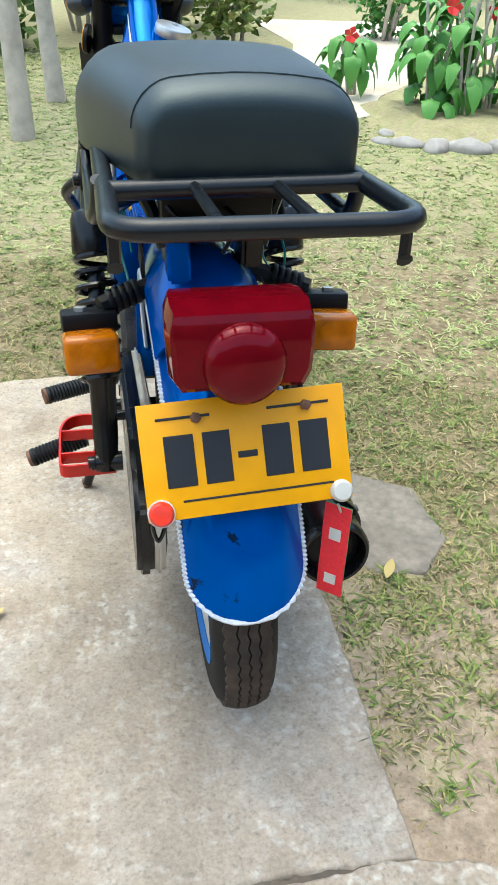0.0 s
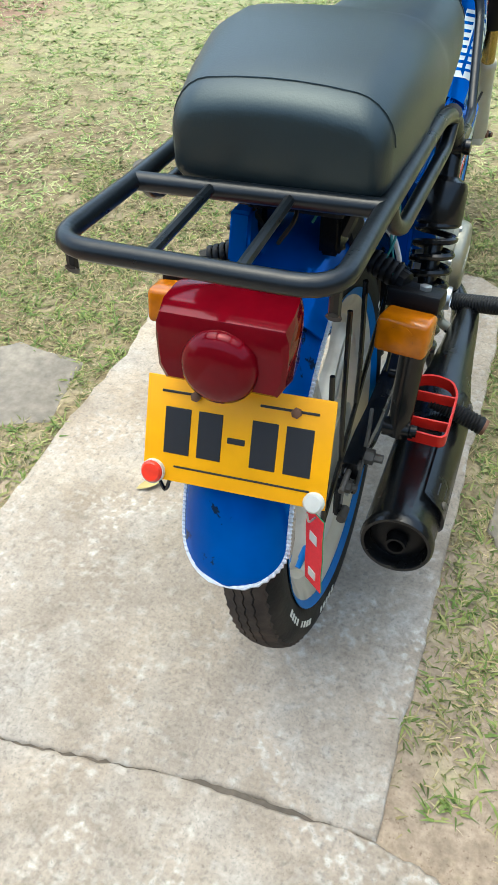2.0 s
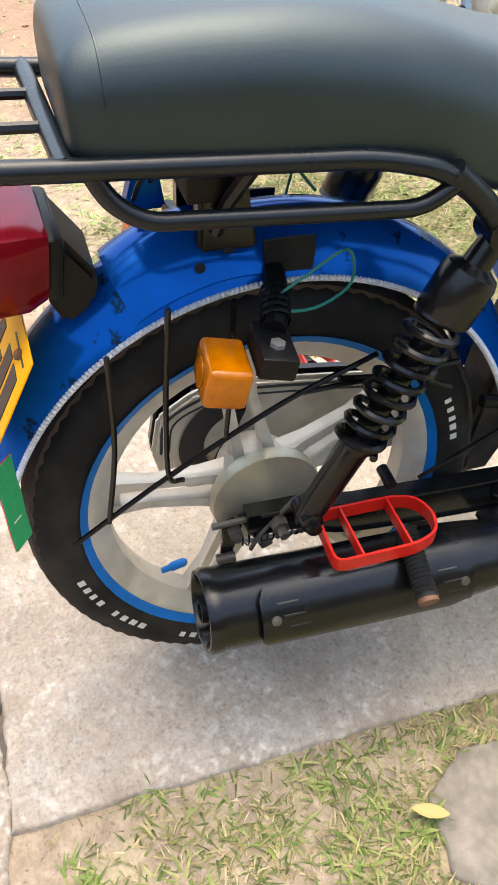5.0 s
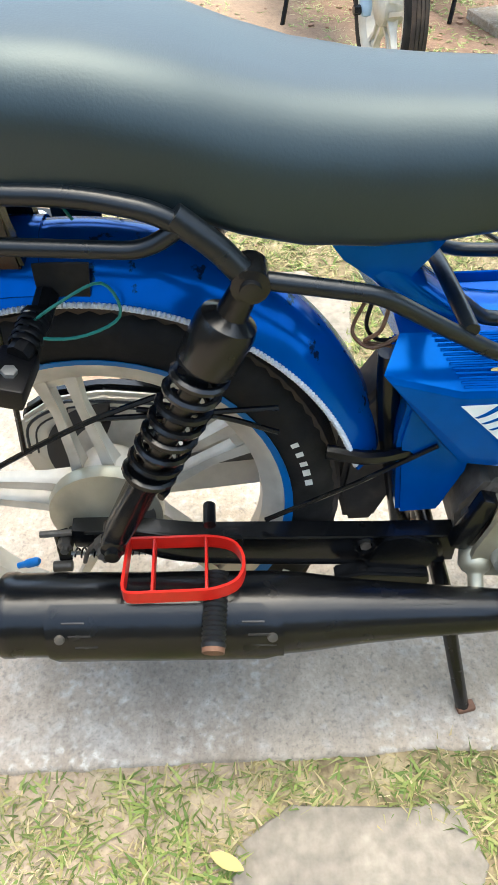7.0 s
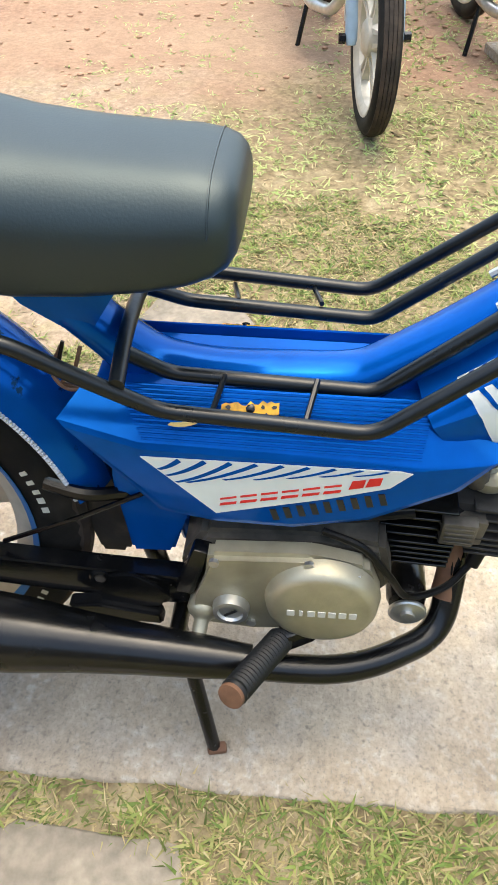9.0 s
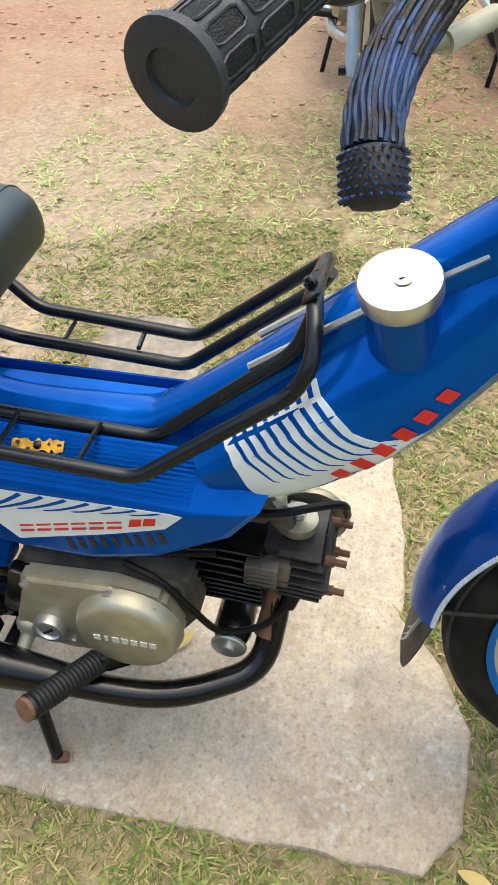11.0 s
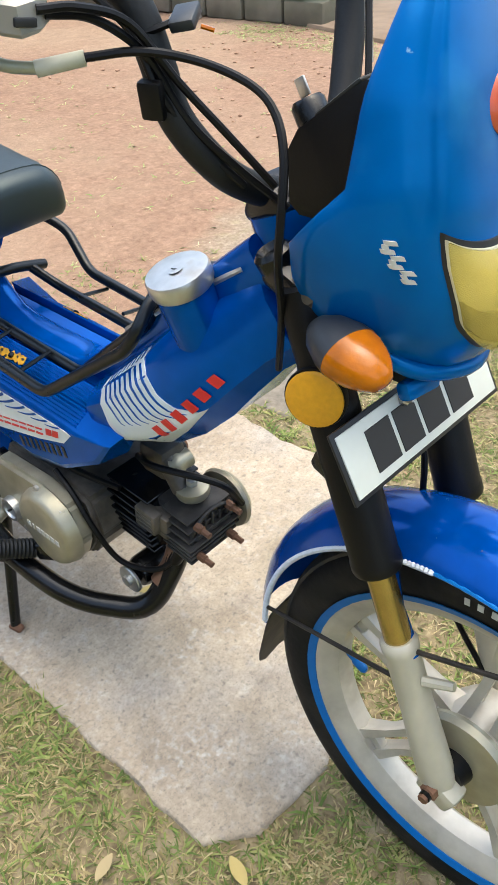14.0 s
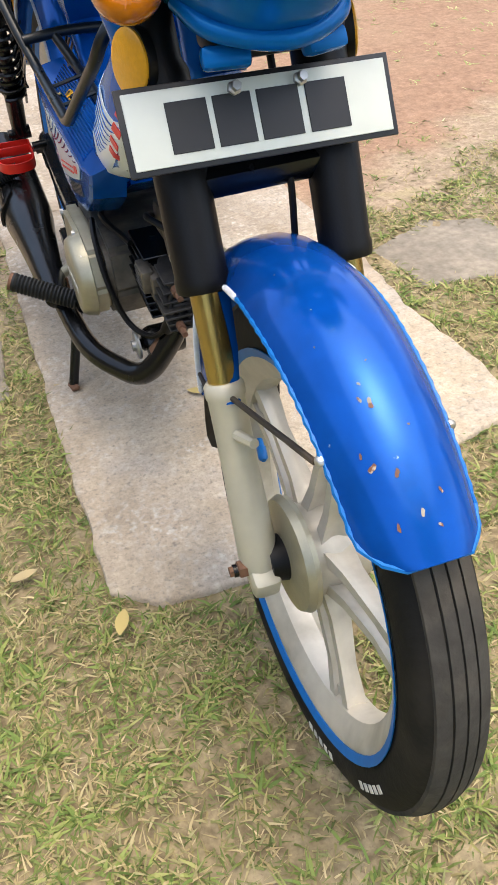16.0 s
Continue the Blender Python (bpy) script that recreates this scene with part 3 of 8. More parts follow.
slab("stepping_stone", [(0.262, 0.20), (0.275, 0.41), (0.345, 0.43), (0.46, 0.36), (0.47, 0.20), (0.40, 0.12), (0.31, 0.13)], "rough round concrete stepping stone in the grass", z=-0.005, seed=5).data.materials[0] = CEMENT
slab("stepping_stone", [(-0.60, 0.20), (-0.63, 0.40), (-0.80, 0.42), (-0.93, 0.33), (-0.92, 0.18), (-0.78, 0.12)], "rough round concrete stepping stone in the grass", z=-0.006, seed=6).data.materials[0] = CEMENT
slab("pavement_3", [(-3.95, -2.3), (-3.75, -1.1), (-3.85, 0.1), (-4.3, 0.9), (-7.5, 0.9), (-7.5, -2.3)], "pale packed sand strip beyond the yard", z=0.014, seed=9).data.materials[0] = PACKED
slab("path", [(0.42, 3.58), (0.66, 3.20), (0.95, 3.32), (1.25, 3.72), (1.50, 3.92), (1.75, 4.50), (2.30, 5.20), (3.6, 6.6), (4.4, 9.0), (1.7, 9.0), (1.75, 7.0), (1.40, 5.6), (1.02, 4.6), (0.74, 4.10)], "pale sandy garden path", z=-0.006, seed=12).data.materials[0] = SAND


# ---- the blue moped ----
CX = -0.012
moped = thing("moped", CX, 0, 0, "blue step-through moped on its centre stand on the concrete slab", "moped")
RC = Vector((0, 0, 0.298))      # rear axle
REAR_LEAN = Matrix.Translation((0.013, 0, 0.296)) @ Matrix.Rotation(radians(-4.2), 4, "Y") @ Matrix.Translation((0, 0, -0.298))
FC = Vector((0, 1.203, 0.266))  # front axle
TYRE_R, RIM_R = 0.268, 0.2145


def group_part(name, parent, label=""):
    """An empty that holds the sub-parts of one part."""
    ob = new(name)
    ob.empty_display_size = 0.05
    ob.parent = parent
    return tagged(ob, label)


def wheel(parent, c, name="wheel", zigzag=True, hub=True, marks=(), turn=0.0, line=True, rim_mat=None, spokes=5, label="", fat=1.0, tread=None):
    """Tyre, tread ribs, rim, coloured rim line, twin cast spokes and hub; the tyre carries the name."""
    rim_mat = rim_mat or ALLOY
    half = [(0.2065, 0.015), (0.2135, 0.0275), (0.228, 0.0325), (0.242, 0.0325), (0.254, 0.0285), (0.2625, 0.019), (0.2665, 0.008)]
    half = [(0.2065 + (r - 0.2065) * (1 + (fat - 1) * 1.2), x * fat) for r, x in half]
    top = half[-1][0] - 0.2665
    prof = half + [(r, -x) for r, x in half[::-1]] + [(0.202, -0.012), (0.202, 0.012)]
    tyre = parent
    part("tyre", band(prof, c, 0, 360, 64), RUBBER, parent, label)
    for a, b in ((-0.0225 * fat, -0.0125), (-0.0105, -0.0010), (0.0010, 0.0105), (0.0125, 0.0225 * fat)):
        def rib(f, pr, a=a, b=b):
            s = 0.0014 * (1 if int(f * 160) % 2 else -1) if zigzag else 0
            lo = lambda x: 0.2690 + top - (x * x) * 11.5 / fat
            return [(lo(a) - 0.006, a + s), (lo(a), a + s), (lo(b), b + s), (lo(b) - 0.006, b + s)]
        part("tread_rib", band([(0, 0)] * 4, c, 0, 360, 160 if zigzag else 72, swell=rib), tread or TREAD, tyre)
    for start, step, count in marks:
        bm = bmesh.new()
        rnd = random.Random(int(start) + count)
        for i in range(count):
            if rnd.random() < 0.12:
                continue
            a = start + step * i
            band([(0.2350, 0.0331 * fat), (0.2435, 0.0330 * fat), (0.2435, 0.0337 * fat), (0.2350, 0.0338 * fat)], c, a, a + step * rnd.uniform(0.35, 0.62), 2, bm)
        part("sidewall_marking", bm, WHITE, tyre, "worn white painted marking")
    rp = [(0.2135, 0.0285), (0.2085, 0.0290), (0.200, 0.0255), (0.192, 0.0195), (0.184, 0.014), (0.182, 0.0)]
    rim = parent
    part("rim", band(rp + [(r, -x) for r, x in rp[-2::-1]] + [(0.2125, -0.024), (0.205, -0.010), (0.205, 0.010), (0.2125, 0.024)], c, 0, 360, 64), rim_mat, parent, "dull silver cast alloy rim")
    if line:
        for s in (1, -1):
            part("rim_line", band([(0.2095, s * 0.0288), (0.2190, s * 0.0310 * fat), (0.2190, s * 0.0322 * fat), (0.2095, s * 0.0302)], c, 0, 360, 64), BLUE_LINE, rim, "sky-blue painted rim line")
    for k in range(spokes):
        a = radians(turn + 360 / spokes * k)
        m = Matrix.Translation(c) @ Matrix.Rotation(a, 4, "X")
        bm = bmesh.new()
        for s in (-1, 1):
            ring = []
            for r, off, wy, wx in ((0.030, 0.020, 0.008, 0.018), (0.075, 0.017, 0.006, 0.011), (0.135, 0.014, 0.0052, 0.009), (0.186, 0.017, 0.0075, 0.012)):
                ring.append([Vector((wx * p, r, s * off + wy * q)) for p, q in ((-1, -1), (-0.25, -0.55), (0.25, -0.55), (1, -1), (1, 1), (0.25, 0.55), (-0.25, 0.55), (-1, 1))])
            loft(ring, True, bm)
        # web at the rim end, which joins the two bars
        rbox((0, 0.176, 0), (0.014, 0.014, 0.040), 0.003, None, bm)
        part("spoke", move(bm, m), rim_mat, rim)
    if hub:
        hb = lathe([(0.0, -0.05), (0.020, -0.05), (0.040, -0.046), (0.048, -0.030), (0.052, 0.0), (0.050, 0.026), (0.040, 0.034), (0.0, 0.034)], c, (1, 0, 0), 36)
        part("hub", hb, rim_mat, rim)
    return tyre


rear_wheel = group_part("rear_wheel", moped, "rear wheel with cast alloy rim and blue line")
rear_wheel.matrix_basis = REAR_LEAN
wheel(rear_wheel, RC, turn=28, marks=((196, 3.6, 9), (240, 3.6, 5), (8, 3.6, 5), (-48, 3.6, 6)), label="black rear tyre with zigzag tread and white markings", fat=1.13)
valve = lathe([(0.0, 0), (0.004, 0), (0.0045, 0.012), (0.006, 0.014), (0.006, 0.030), (0.003, 0.034), (0, 0.034)], (0.012, -0.130, 0.19), (0.15, 0.75, 0.35), 10)
part("valve_cap", valve, BLUE_LINE, rear_wheel, "blue valve cap")

# brake drum plate on the right, sprocket carrier on the left
plate = lathe([(0.0, 0.030), (0.066, 0.030), (0.068, 0.036), (0.066, 0.048), (0.050, 0.053), (0.026, 0.058), (0.014, 0.062), (0.0, 0.062)], RC, (1, 0, 0), 40)
brake = part("brake_plate", plate, CAST, moped, "dull grey brake drum plate")
part("drum_grime", lathe([(0.030, 0.0535), (0.056, 0.0500), (0.058, 0.0525), (0.030, 0.0570)], RC, (1, 0, 0), 30, None, 200, 330), CAST_DARK, brake)
part("cam_lever", prism([(-0.062, 0.290), (-0.046, 0.296), (-0.036, 0.286), (-0.044, 0.262), (-0.050, 0.232), (-0.064, 0.234), (-0.062, 0.262)], 0.060, 0.070, 0.003), BLACK, brake, "greasy black brake cam lever")
part("cam_nut", lathe([(0, 0), (0.009, 0), (0.009, 0.010), (0.005, 0.012), (0.005, 0.018), (0, 0.018)], (0.070, -0.048, 0.282), (1, 0, 0), 6), CAST_DARK, brake)
part("rod_end", lathe([(0, -0.012), (0.007, -0.012), (0.007, 0.010), (0, 0.010)], (0.074, -0.058, 0.238), (0, 1, 0), 10), CAST_DARK, brake)
part("torque_rod", tube(rounded([(0.080, -0.030, 0.252), (0.084, -0.022, 0.278), (0.084, 0.020, 0.330), (0.080, 0.046, 0.342)], 0.012), 0.0028, 8), CAST_DARK, brake)
part("brake_arm", rbox((0.066, -0.02, 0.268), (0.006, 0.016, 0.075), 0.002, (25, 0, 0)), BLACK, brake)
part("axle_nut", lathe([(0, 0), (0.011, 0), (0.011, 0.012), (0.006, 0.013), (0.006, 0.024), (0, 0.024)], (0.086, 0, 0.298), (1, 0, 0), 6), CAST_DARK, brake)
part("brake_rod", tube([(0.074, -0.045, 0.262), (0.074, 0.10, 0.252), (0.074, 0.30, 0.235)], 0.0025, 6), STEEL, brake)
spring = []
for i in range(120):
    a = i * 0.75
    spring.append((0.074 + 0.006 * math.cos(a), -0.04 + i * 0.0009, 0.262 + 0.006 * math.sin(a)))
part("brake_spring", tube(spring, 0.0012, 5), BLACK, brake)
part("chain_case", prism([(-0.115, 0.30), (-0.105, 0.355), (-0.06, 0.385), (0.0, 0.392), (0.36, 0.335), (0.36, 0.235), (0.05, 0.205), (-0.06, 0.215), (-0.105, 0.255)], -0.072, -0.059, 0.005), ALLOY, moped, "dull silver chain case")
part("chain_case_cover", prism([(-0.115, 0.30), (-0.105, 0.355), (-0.06, 0.385), (0.0, 0.392), (0.36, 0.335), (0.36, 0.235), (0.05, 0.205), (-0.06, 0.215), (-0.105, 0.255)], -0.094, -0.0725, 0.006), BLACK, moped, "black outer chain cover")
part("chain_case_slot", prism([(0.06, 0.262), (0.20, 0.272), (0.20, 0.292), (0.06, 0.285)], -0.0575, -0.056, 0.0), CAST_DARK, moped)

for off, rad in ((0.0, 0.0020), (0.010, 0.0013)):
    groove = [(-0.104 + off, 0.30), (-0.096 + off, 0.348 - off * 0.5), (-0.055 + off * 0.5, 0.374 - off), (0.0, 0.381 - off), (0.36, 0.325 - off)]
    part("case_groove", tube(curve_points([(-0.0585, y, z) for y, z in groove], 5), rad, 6), INK, moped)
part("case_opening", lathe([(0.052, 0.0), (0.080, 0.0), (0.082, 0.003), (0.050, 0.003)], (-0.0585, 0.0, 0.298), (1, 0, 0), 30, None, 40, 190), INK, moped, "dark opening in the chain case")

# swing arm
for s in (1, -1):
    arm = loft([[Vector((s * (0.072 + 0.010 * p), y, zc + h * q)) for p, q in ((-1, -1), (1, -1), (1.25, 0), (1, 1), (-1, 1))] for y, zc, h in ((-0.035, 0.298, 0.014), (0.03, 0.292, 0.017), (0.10, 0.270, 0.024), (0.30, 0.252, 0.027), (0.41, 0.247, 0.026))])
    sw = part("swing_arm", arm, BLACK, moped, "" if s < 0 else "black pressed-steel swing arm")
    for q in (0.93, -0.93):
        part("pressed_edge", tube(curve_points([(s * 0.0835, y, zc + h * q) for y, zc, h in ((-0.02, 0.296, 0.015), (0.03, 0.292, 0.017), (0.10, 0.270, 0.024), (0.30, 0.252, 0.027), (0.40, 0.247, 0.026))], 5), 0.0026, 6), BLACK, sw)
    for y, z, r in ((0.301, 0.264, 0.014), (0.362, 0.255, 0.019)):
        part("pivot_boss", lathe([(r * 0.55, 0.0), (r * 0.55, 0.004), (r * 0.8, 0.006), (r, 0.004), (r * 1.05, 0.0)], (s * 0.084, y, z), (s, 0, 0), 20), BLACK, sw)
        part("pivot_bolt", lathe([(0, 0.0), (r * 0.5, 0.0), (r * 0.5, 0.006), (0, 0.007)], (s * 0.083, y, z), (s, 0, 0), 6), CAST_DARK, sw)
    if s > 0:
        part("stand_bracket", prism([(0.262, 0.238), (0.300, 0.244), (0.375, 0.232), (0.378, 0.212), (0.275, 0.214)], 0.092, 0.112, 0.003), BLACK, sw)
    part("adjuster_bolt", tube([(s * 0.072, -0.075, 0.297), (s * 0.072, -0.03, 0.298)], 0.004, 8), CAST_DARK, sw)
    part("pivot_cap", lathe([(0, 0), (0.020, 0), (0.020, 0.006), (0.010, 0.008), (0.010, 0.014), (0, 0.014)], (s * 0.082, 0.375, 0.245), (s, 0, 0), 20), BLACK, sw)
    part("arm_plug", lathe([(0.020, 0), (0.022, 0.003), (0.017, 0.004), (0.014, 0.001), (0, 0.001)], (s * 0.083, 0.315, 0.25), (s, 0, 0), 20), BLACK, sw)


# ---- rear fender ----
def fender_profile(f, crown, side_r, halfw, t=0.0022, xmax=None):
    """Half-round section; xmax cuts it narrower towards a rounded end."""
    xmax = xmax or halfw
    out = []
    for k in range(13):
        x = xmax * math.sin((k / 6 - 1) * math.pi / 2)
        out.append((crown + (side_r - crown) * (abs(x) / halfw) ** 2.6, x))
    return out + [(r - t, x * 0.965) for r, x in out[::-1]]


def round_end(deg, rad, halfw):
    """Half-width at deg degrees from a rounded end that is rad degrees long."""
    e = min(1.0, max(0.0, deg / rad))
    return max(0.006, halfw * math.sqrt(1 - (1 - e) ** 2.4))


REAR_A0, REAR_A1 = 14, 166.5


def rear_swell(f, pr):
    crown = 0.328 + 0.024 * math.sin(math.pi * min(1, max(0, f * 1.05))) - 0.006 * f
    return fender_profile(f, crown, 0.297, 0.058, xmax=round_end((1 - f) * (REAR_A1 - REAR_A0), 9, 0.058))


fender = part("rear_fender", move(band([(0, 0)] * 26, RC, REAR_A0, REAR_A1, 90, swell=rear_swell), REAR_LEAN), BLUE_SCUFF, moped, "glossy scuffed blue rear fender with white piping", 60)


def piping(c, a0, a1, swell, f0=0.0, f1=1.0, n=340, both=True):
    """The corrugated trim along a fender's edge, round its end."""
    right, left = [], []
    for i in range(n + 1):
        f = f0 + (f1 - f0) * i / n
        pr = swell(f, None)
        t = radians(a0 + (a1 - a0) * f)
        j = 0.0009 * (1 if i % 2 else -1)
        for lst, (r, x) in ((right, pr[12]), (left, pr[0])):
            lst.append(Vector(c) + Vector((x * 1.01 + j, (r - 0.0015 + j) * math.cos(t), (r - 0.0015 + j) * math.sin(t))))
    return right + left[::-1] if both else (right, left)


part("piping", move(tube(piping(RC, REAR_A0, REAR_A1, rear_swell, 0.01), 0.0030, 6), REAR_LEAN), BRAID, fender, "white corrugated edge piping")
part("fender_brace", tube(rounded([(0.062, 0.252, 0.40), (0.07, 0.30, 0.392), (0.05, 0.36, 0.386)], 0.02), 0.008, 8), BLACK, fender)

# tail bracket on the fender, carrying lamp and plate
def saddle(f, pr):
    """A pressed cover over the fender, pulled in at its middle."""
    lift = 0.0022 + 0.0085 * math.sin(math.pi * f) ** 2 + 0.002 * math.sin(9 * f)
    out = fender_profile(f, 0.349 + lift, 0.306 + lift * 0.6, 0.061)
    return out


part("tail_bracket", move(band([(0, 0)] * 26, RC, 92, 116, 30, swell=saddle), REAR_LEAN), BLUE, fender, "dented blue pressed bracket over the fender", 60)
for a, r, x in ((103, 0.330, 0.060), (98, 0.338, 0.058)):
    t = radians(a)
    part("rust_hole", move(lathe([(0, 0), (0.0048, 0), (0.0048, 0.0016), (0.003, 0.0018), (0.003, 0.0006), (0, 0.0006)], RC + Vector((x, r * math.cos(t), r * math.sin(t))), (1, 0, 0.45), 14), REAR_LEAN), PLASTIC, fender)
part("bracket_upstand", prism([(-0.125, 0.640), (-0.110, 0.690), (-0.092, 0.690), (-0.085, 0.640)], -0.052, -0.030, 0.003), BLUE, fender)
part("rack_foot", prism([(-0.075, 0.635), (-0.072, 0.735), (-0.045, 0.735), (-0.030, 0.690), (-0.020, 0.632)], 0.028, 0.050, 0.004), BLACK, fender, "grimy black rack foot")
part("rack_foot", prism([(-0.075, 0.635), (-0.072, 0.735), (-0.045, 0.735), (-0.030, 0.690), (-0.020, 0.632)], -0.050, -0.028, 0.004), BLACK, fender, "grimy black rack foot")
for s_ in (1, -1):
    part("grimy_patch", move(band([(0.338, s_ * 0.0592), (0.322, s_ * 0.0615), (0.306, s_ * 0.0610), (0.306, s_ * 0.0575), (0.338, s_ * 0.0560)], RC, 84, 92.5, 4), REAR_LEAN), RUBBER, fender)


# ---- tail lamp ----
lamp_turn = Matrix.Translation((-0.005, -0.217, 0.641)) @ Euler((radians(-8), 0, radians(2))).to_matrix().to_4x4()


def lamp_ring(y, w, z0, z1, crease):
    return [Vector((x, y, z)) for x, z in ((-w * 0.86, z0), (w * 0.86, z0), (w * 0.97, z0 + 0.012), (w, crease), (w * 0.99, z1 - 0.010), (w * 0.93, z1), (-w * 0.93, z1), (-w * 0.99, z1 - 0.010), (-w, crease), (-w * 0.97, z0 + 0.012))]


tl = loft([lamp_ring(0.012, 0.058, -0.030, 0.030, 0.006), lamp_ring(-0.004, 0.062, -0.040, 0.031, 0.006), lamp_ring(-0.030, 0.0635, -0.044, 0.028, 0.004), lamp_ring(-0.046, 0.061, -0.043, 0.022, 0.000), lamp_ring(-0.050, 0.057, -0.039, 0.014, -0.006)])
bmesh.ops.bevel(tl, geom=[e for e in tl.edges if e.calc_face_angle(0) > 0.5], offset=0.0025, segments=2, affect="EDGES")
tail_lamp = part("tail_lamp", move(tl, lamp_turn), LENS_RED, moped, "dark red plastic tail lamp with a round lens", 35)
part("lens_dome", move(lathe([(0.036, -0.044), (0.0355, -0.053), (0.033, -0.0575), (0.028, -0.0612), (0.020, -0.0638), (0.010, -0.0650), (0.0, -0.0653)], (0, 0, -0.020), (0, 1, 0), 32), lamp_turn), LENS_RED, tail_lamp)
part("lamp_base", move(rbox((0, 0.018, -0.002), (0.108, 0.016, 0.058), 0.006), lamp_turn), PLASTIC, tail_lamp, "black rubber lamp base")
part("lamp_bracket", prism([(-0.207, 0.668), (-0.196, 0.670), (-0.160, 0.618), (-0.168, 0.590), (-0.195, 0.572), (-0.209, 0.603)], -0.046, 0.036, 0.006), PLASTIC, tail_lamp, "black wedge bracket behind the lamp")
for s in (-1, 1):
    part("lens_screw", move(lathe([(0.004, 0), (0.004, -0.003), (0, -0.004)], (s * 0.050, -0.043, -0.032), (0, 1, 0), 8), lamp_turn), RUST, tail_lamp)

# ---- rear number plate ----
pl = Matrix.Translation((0.004, -0.258, 0.532)) @ Euler((radians(-29), radians(-3.2), radians(1.0))).to_matrix().to_4x4()
plate_r = part("rear_number_plate", move(rbox((0, 0, 0), (0.190, 0.0022, 0.106), 0.001), pl), YELLOW, moped, "yellow rear number plate with black bars")
PU, PV = pl.to_3x3() @ Vector((1, 0, 0)), pl.to_3x3() @ Vector((0, 0, 1))


def plate_mark(x0, x1, z0, z1, parent, m, y, material=None, name="plate_bar"):
    part(name, move(rbox(((x0 + x1) / 2, y, (z0 + z1) / 2), (x1 - x0, 0.0012, z1 - z0), 0.0004, seg=1), m), material or INK, parent)


for x0, x1 in ((-0.074, -0.047), (-0.039, -0.014), (0.016, 0.042), (0.050, 0.077)):
    plate_mark(x0, x1, -0.024, 0.023, plate_r, pl, -0.0014)
plate_mark(-0.008, 0.010, -0.004, 0.002, plate_r, pl, -0.0014)
plate_mark(-0.079, -0.030, 0.037, 0.0395, plate_r, pl, -0.0014)
plate_mark(0.022, 0.080, 0.037, 0.0395, plate_r, pl, -0.0014)
plate_mark(-0.062, 0.078, -0.038, -0.036, plate_r, pl, -0.0014)
for s in (-0.043, 0.058):
    part("plate_bolt", move(lathe([(0, 0), (0.0052, 0), (0.0052, -0.004), (0.003, -0.0055), (0, -0.006)], (s, -0.001, 0.037), (0, 1, 0), 6), pl), RUST, plate_r, "rusty plate bolt")
part("red_reflector", move(lathe([(0.0115, 0.0), (0.0115, -0.006), (0.009, -0.009), (0, -0.0095)], (-0.083, -0.001, -0.045), (0, 1, 0), 20), pl), RED_REFL, plate_r, "small round red reflector")
part("reflector_ring", move(lathe([(0.0125, 0.001), (0.0125, -0.005), (0.0113, -0.005), (0.0113, 0.001)], (-0.083, -0.001, -0.045), (0, 1, 0), 20), pl), WHITE, plate_r)
part("white_reflector", move(lathe([(0.0105, 0.0), (0.0105, -0.004), (0.008, -0.007), (0, -0.0075)], (0.084, -0.001, -0.046), (0, 1, 0), 16), pl), WHITE, plate_r, "broken white round reflector")
# fabric tag hanging from the plate's corner: red on one side, green on the other
TU = Vector((-0.78, 0.626, 0))
TN = Vector((0.626, 0.78, 0))
TC = Vector((0.092, -0.276, 0.476))


def tag_strip(o0, o1):
    return loft([[TC + TN * (dx + o) + TU * w + Vector((0, 0, z)) for w, o in ((-0.0135, o0), (0.0135, o0), (0.0135, o1), (-0.0135, o1))] for dx, z in ((0, 0), (-0.0008, -0.028), (0.0004, -0.055), (-0.0004, -0.082), (0.001, -0.112))])


red_tag = part("key_tag", tag_strip(-0.0012, 0.0), TAG_RED, plate_r, "fabric tag, red in front and green behind")
part("tag_back", tag_strip(0.0001, 0.0012), GREEN_TAG, red_tag)
for k, h in enumerate((0.010, 0.008, 0.008, 0.008)):
    z = -0.034 - 0.019 * k
    part("tag_mark", rbox(TC + TN * (-0.0018 + (0.0022 if k in (1, 2) else 0.0)) + Vector((0, 0, z)), (0.0012, 0.012, h + 0.004), 0.0, (0, 0, 51.3), seg=1), WHITE, red_tag)
part("tag_cord", tube(curve_points([(0.086, -0.288, 0.488), (0.089, -0.290, 0.480), (0.092, -0.278, 0.474)]), 0.0012, 5), STEEL, plate_r)
part("plate_loop", tube(curve_points([(-0.075, -0.262, 0.49), (-0.083, -0.262, 0.46), (-0.078, -0.262, 0.44), (-0.071, -0.262, 0.46), (-0.070, -0.262, 0.49)]), 0.0022, 6), BLACK, plate_r)


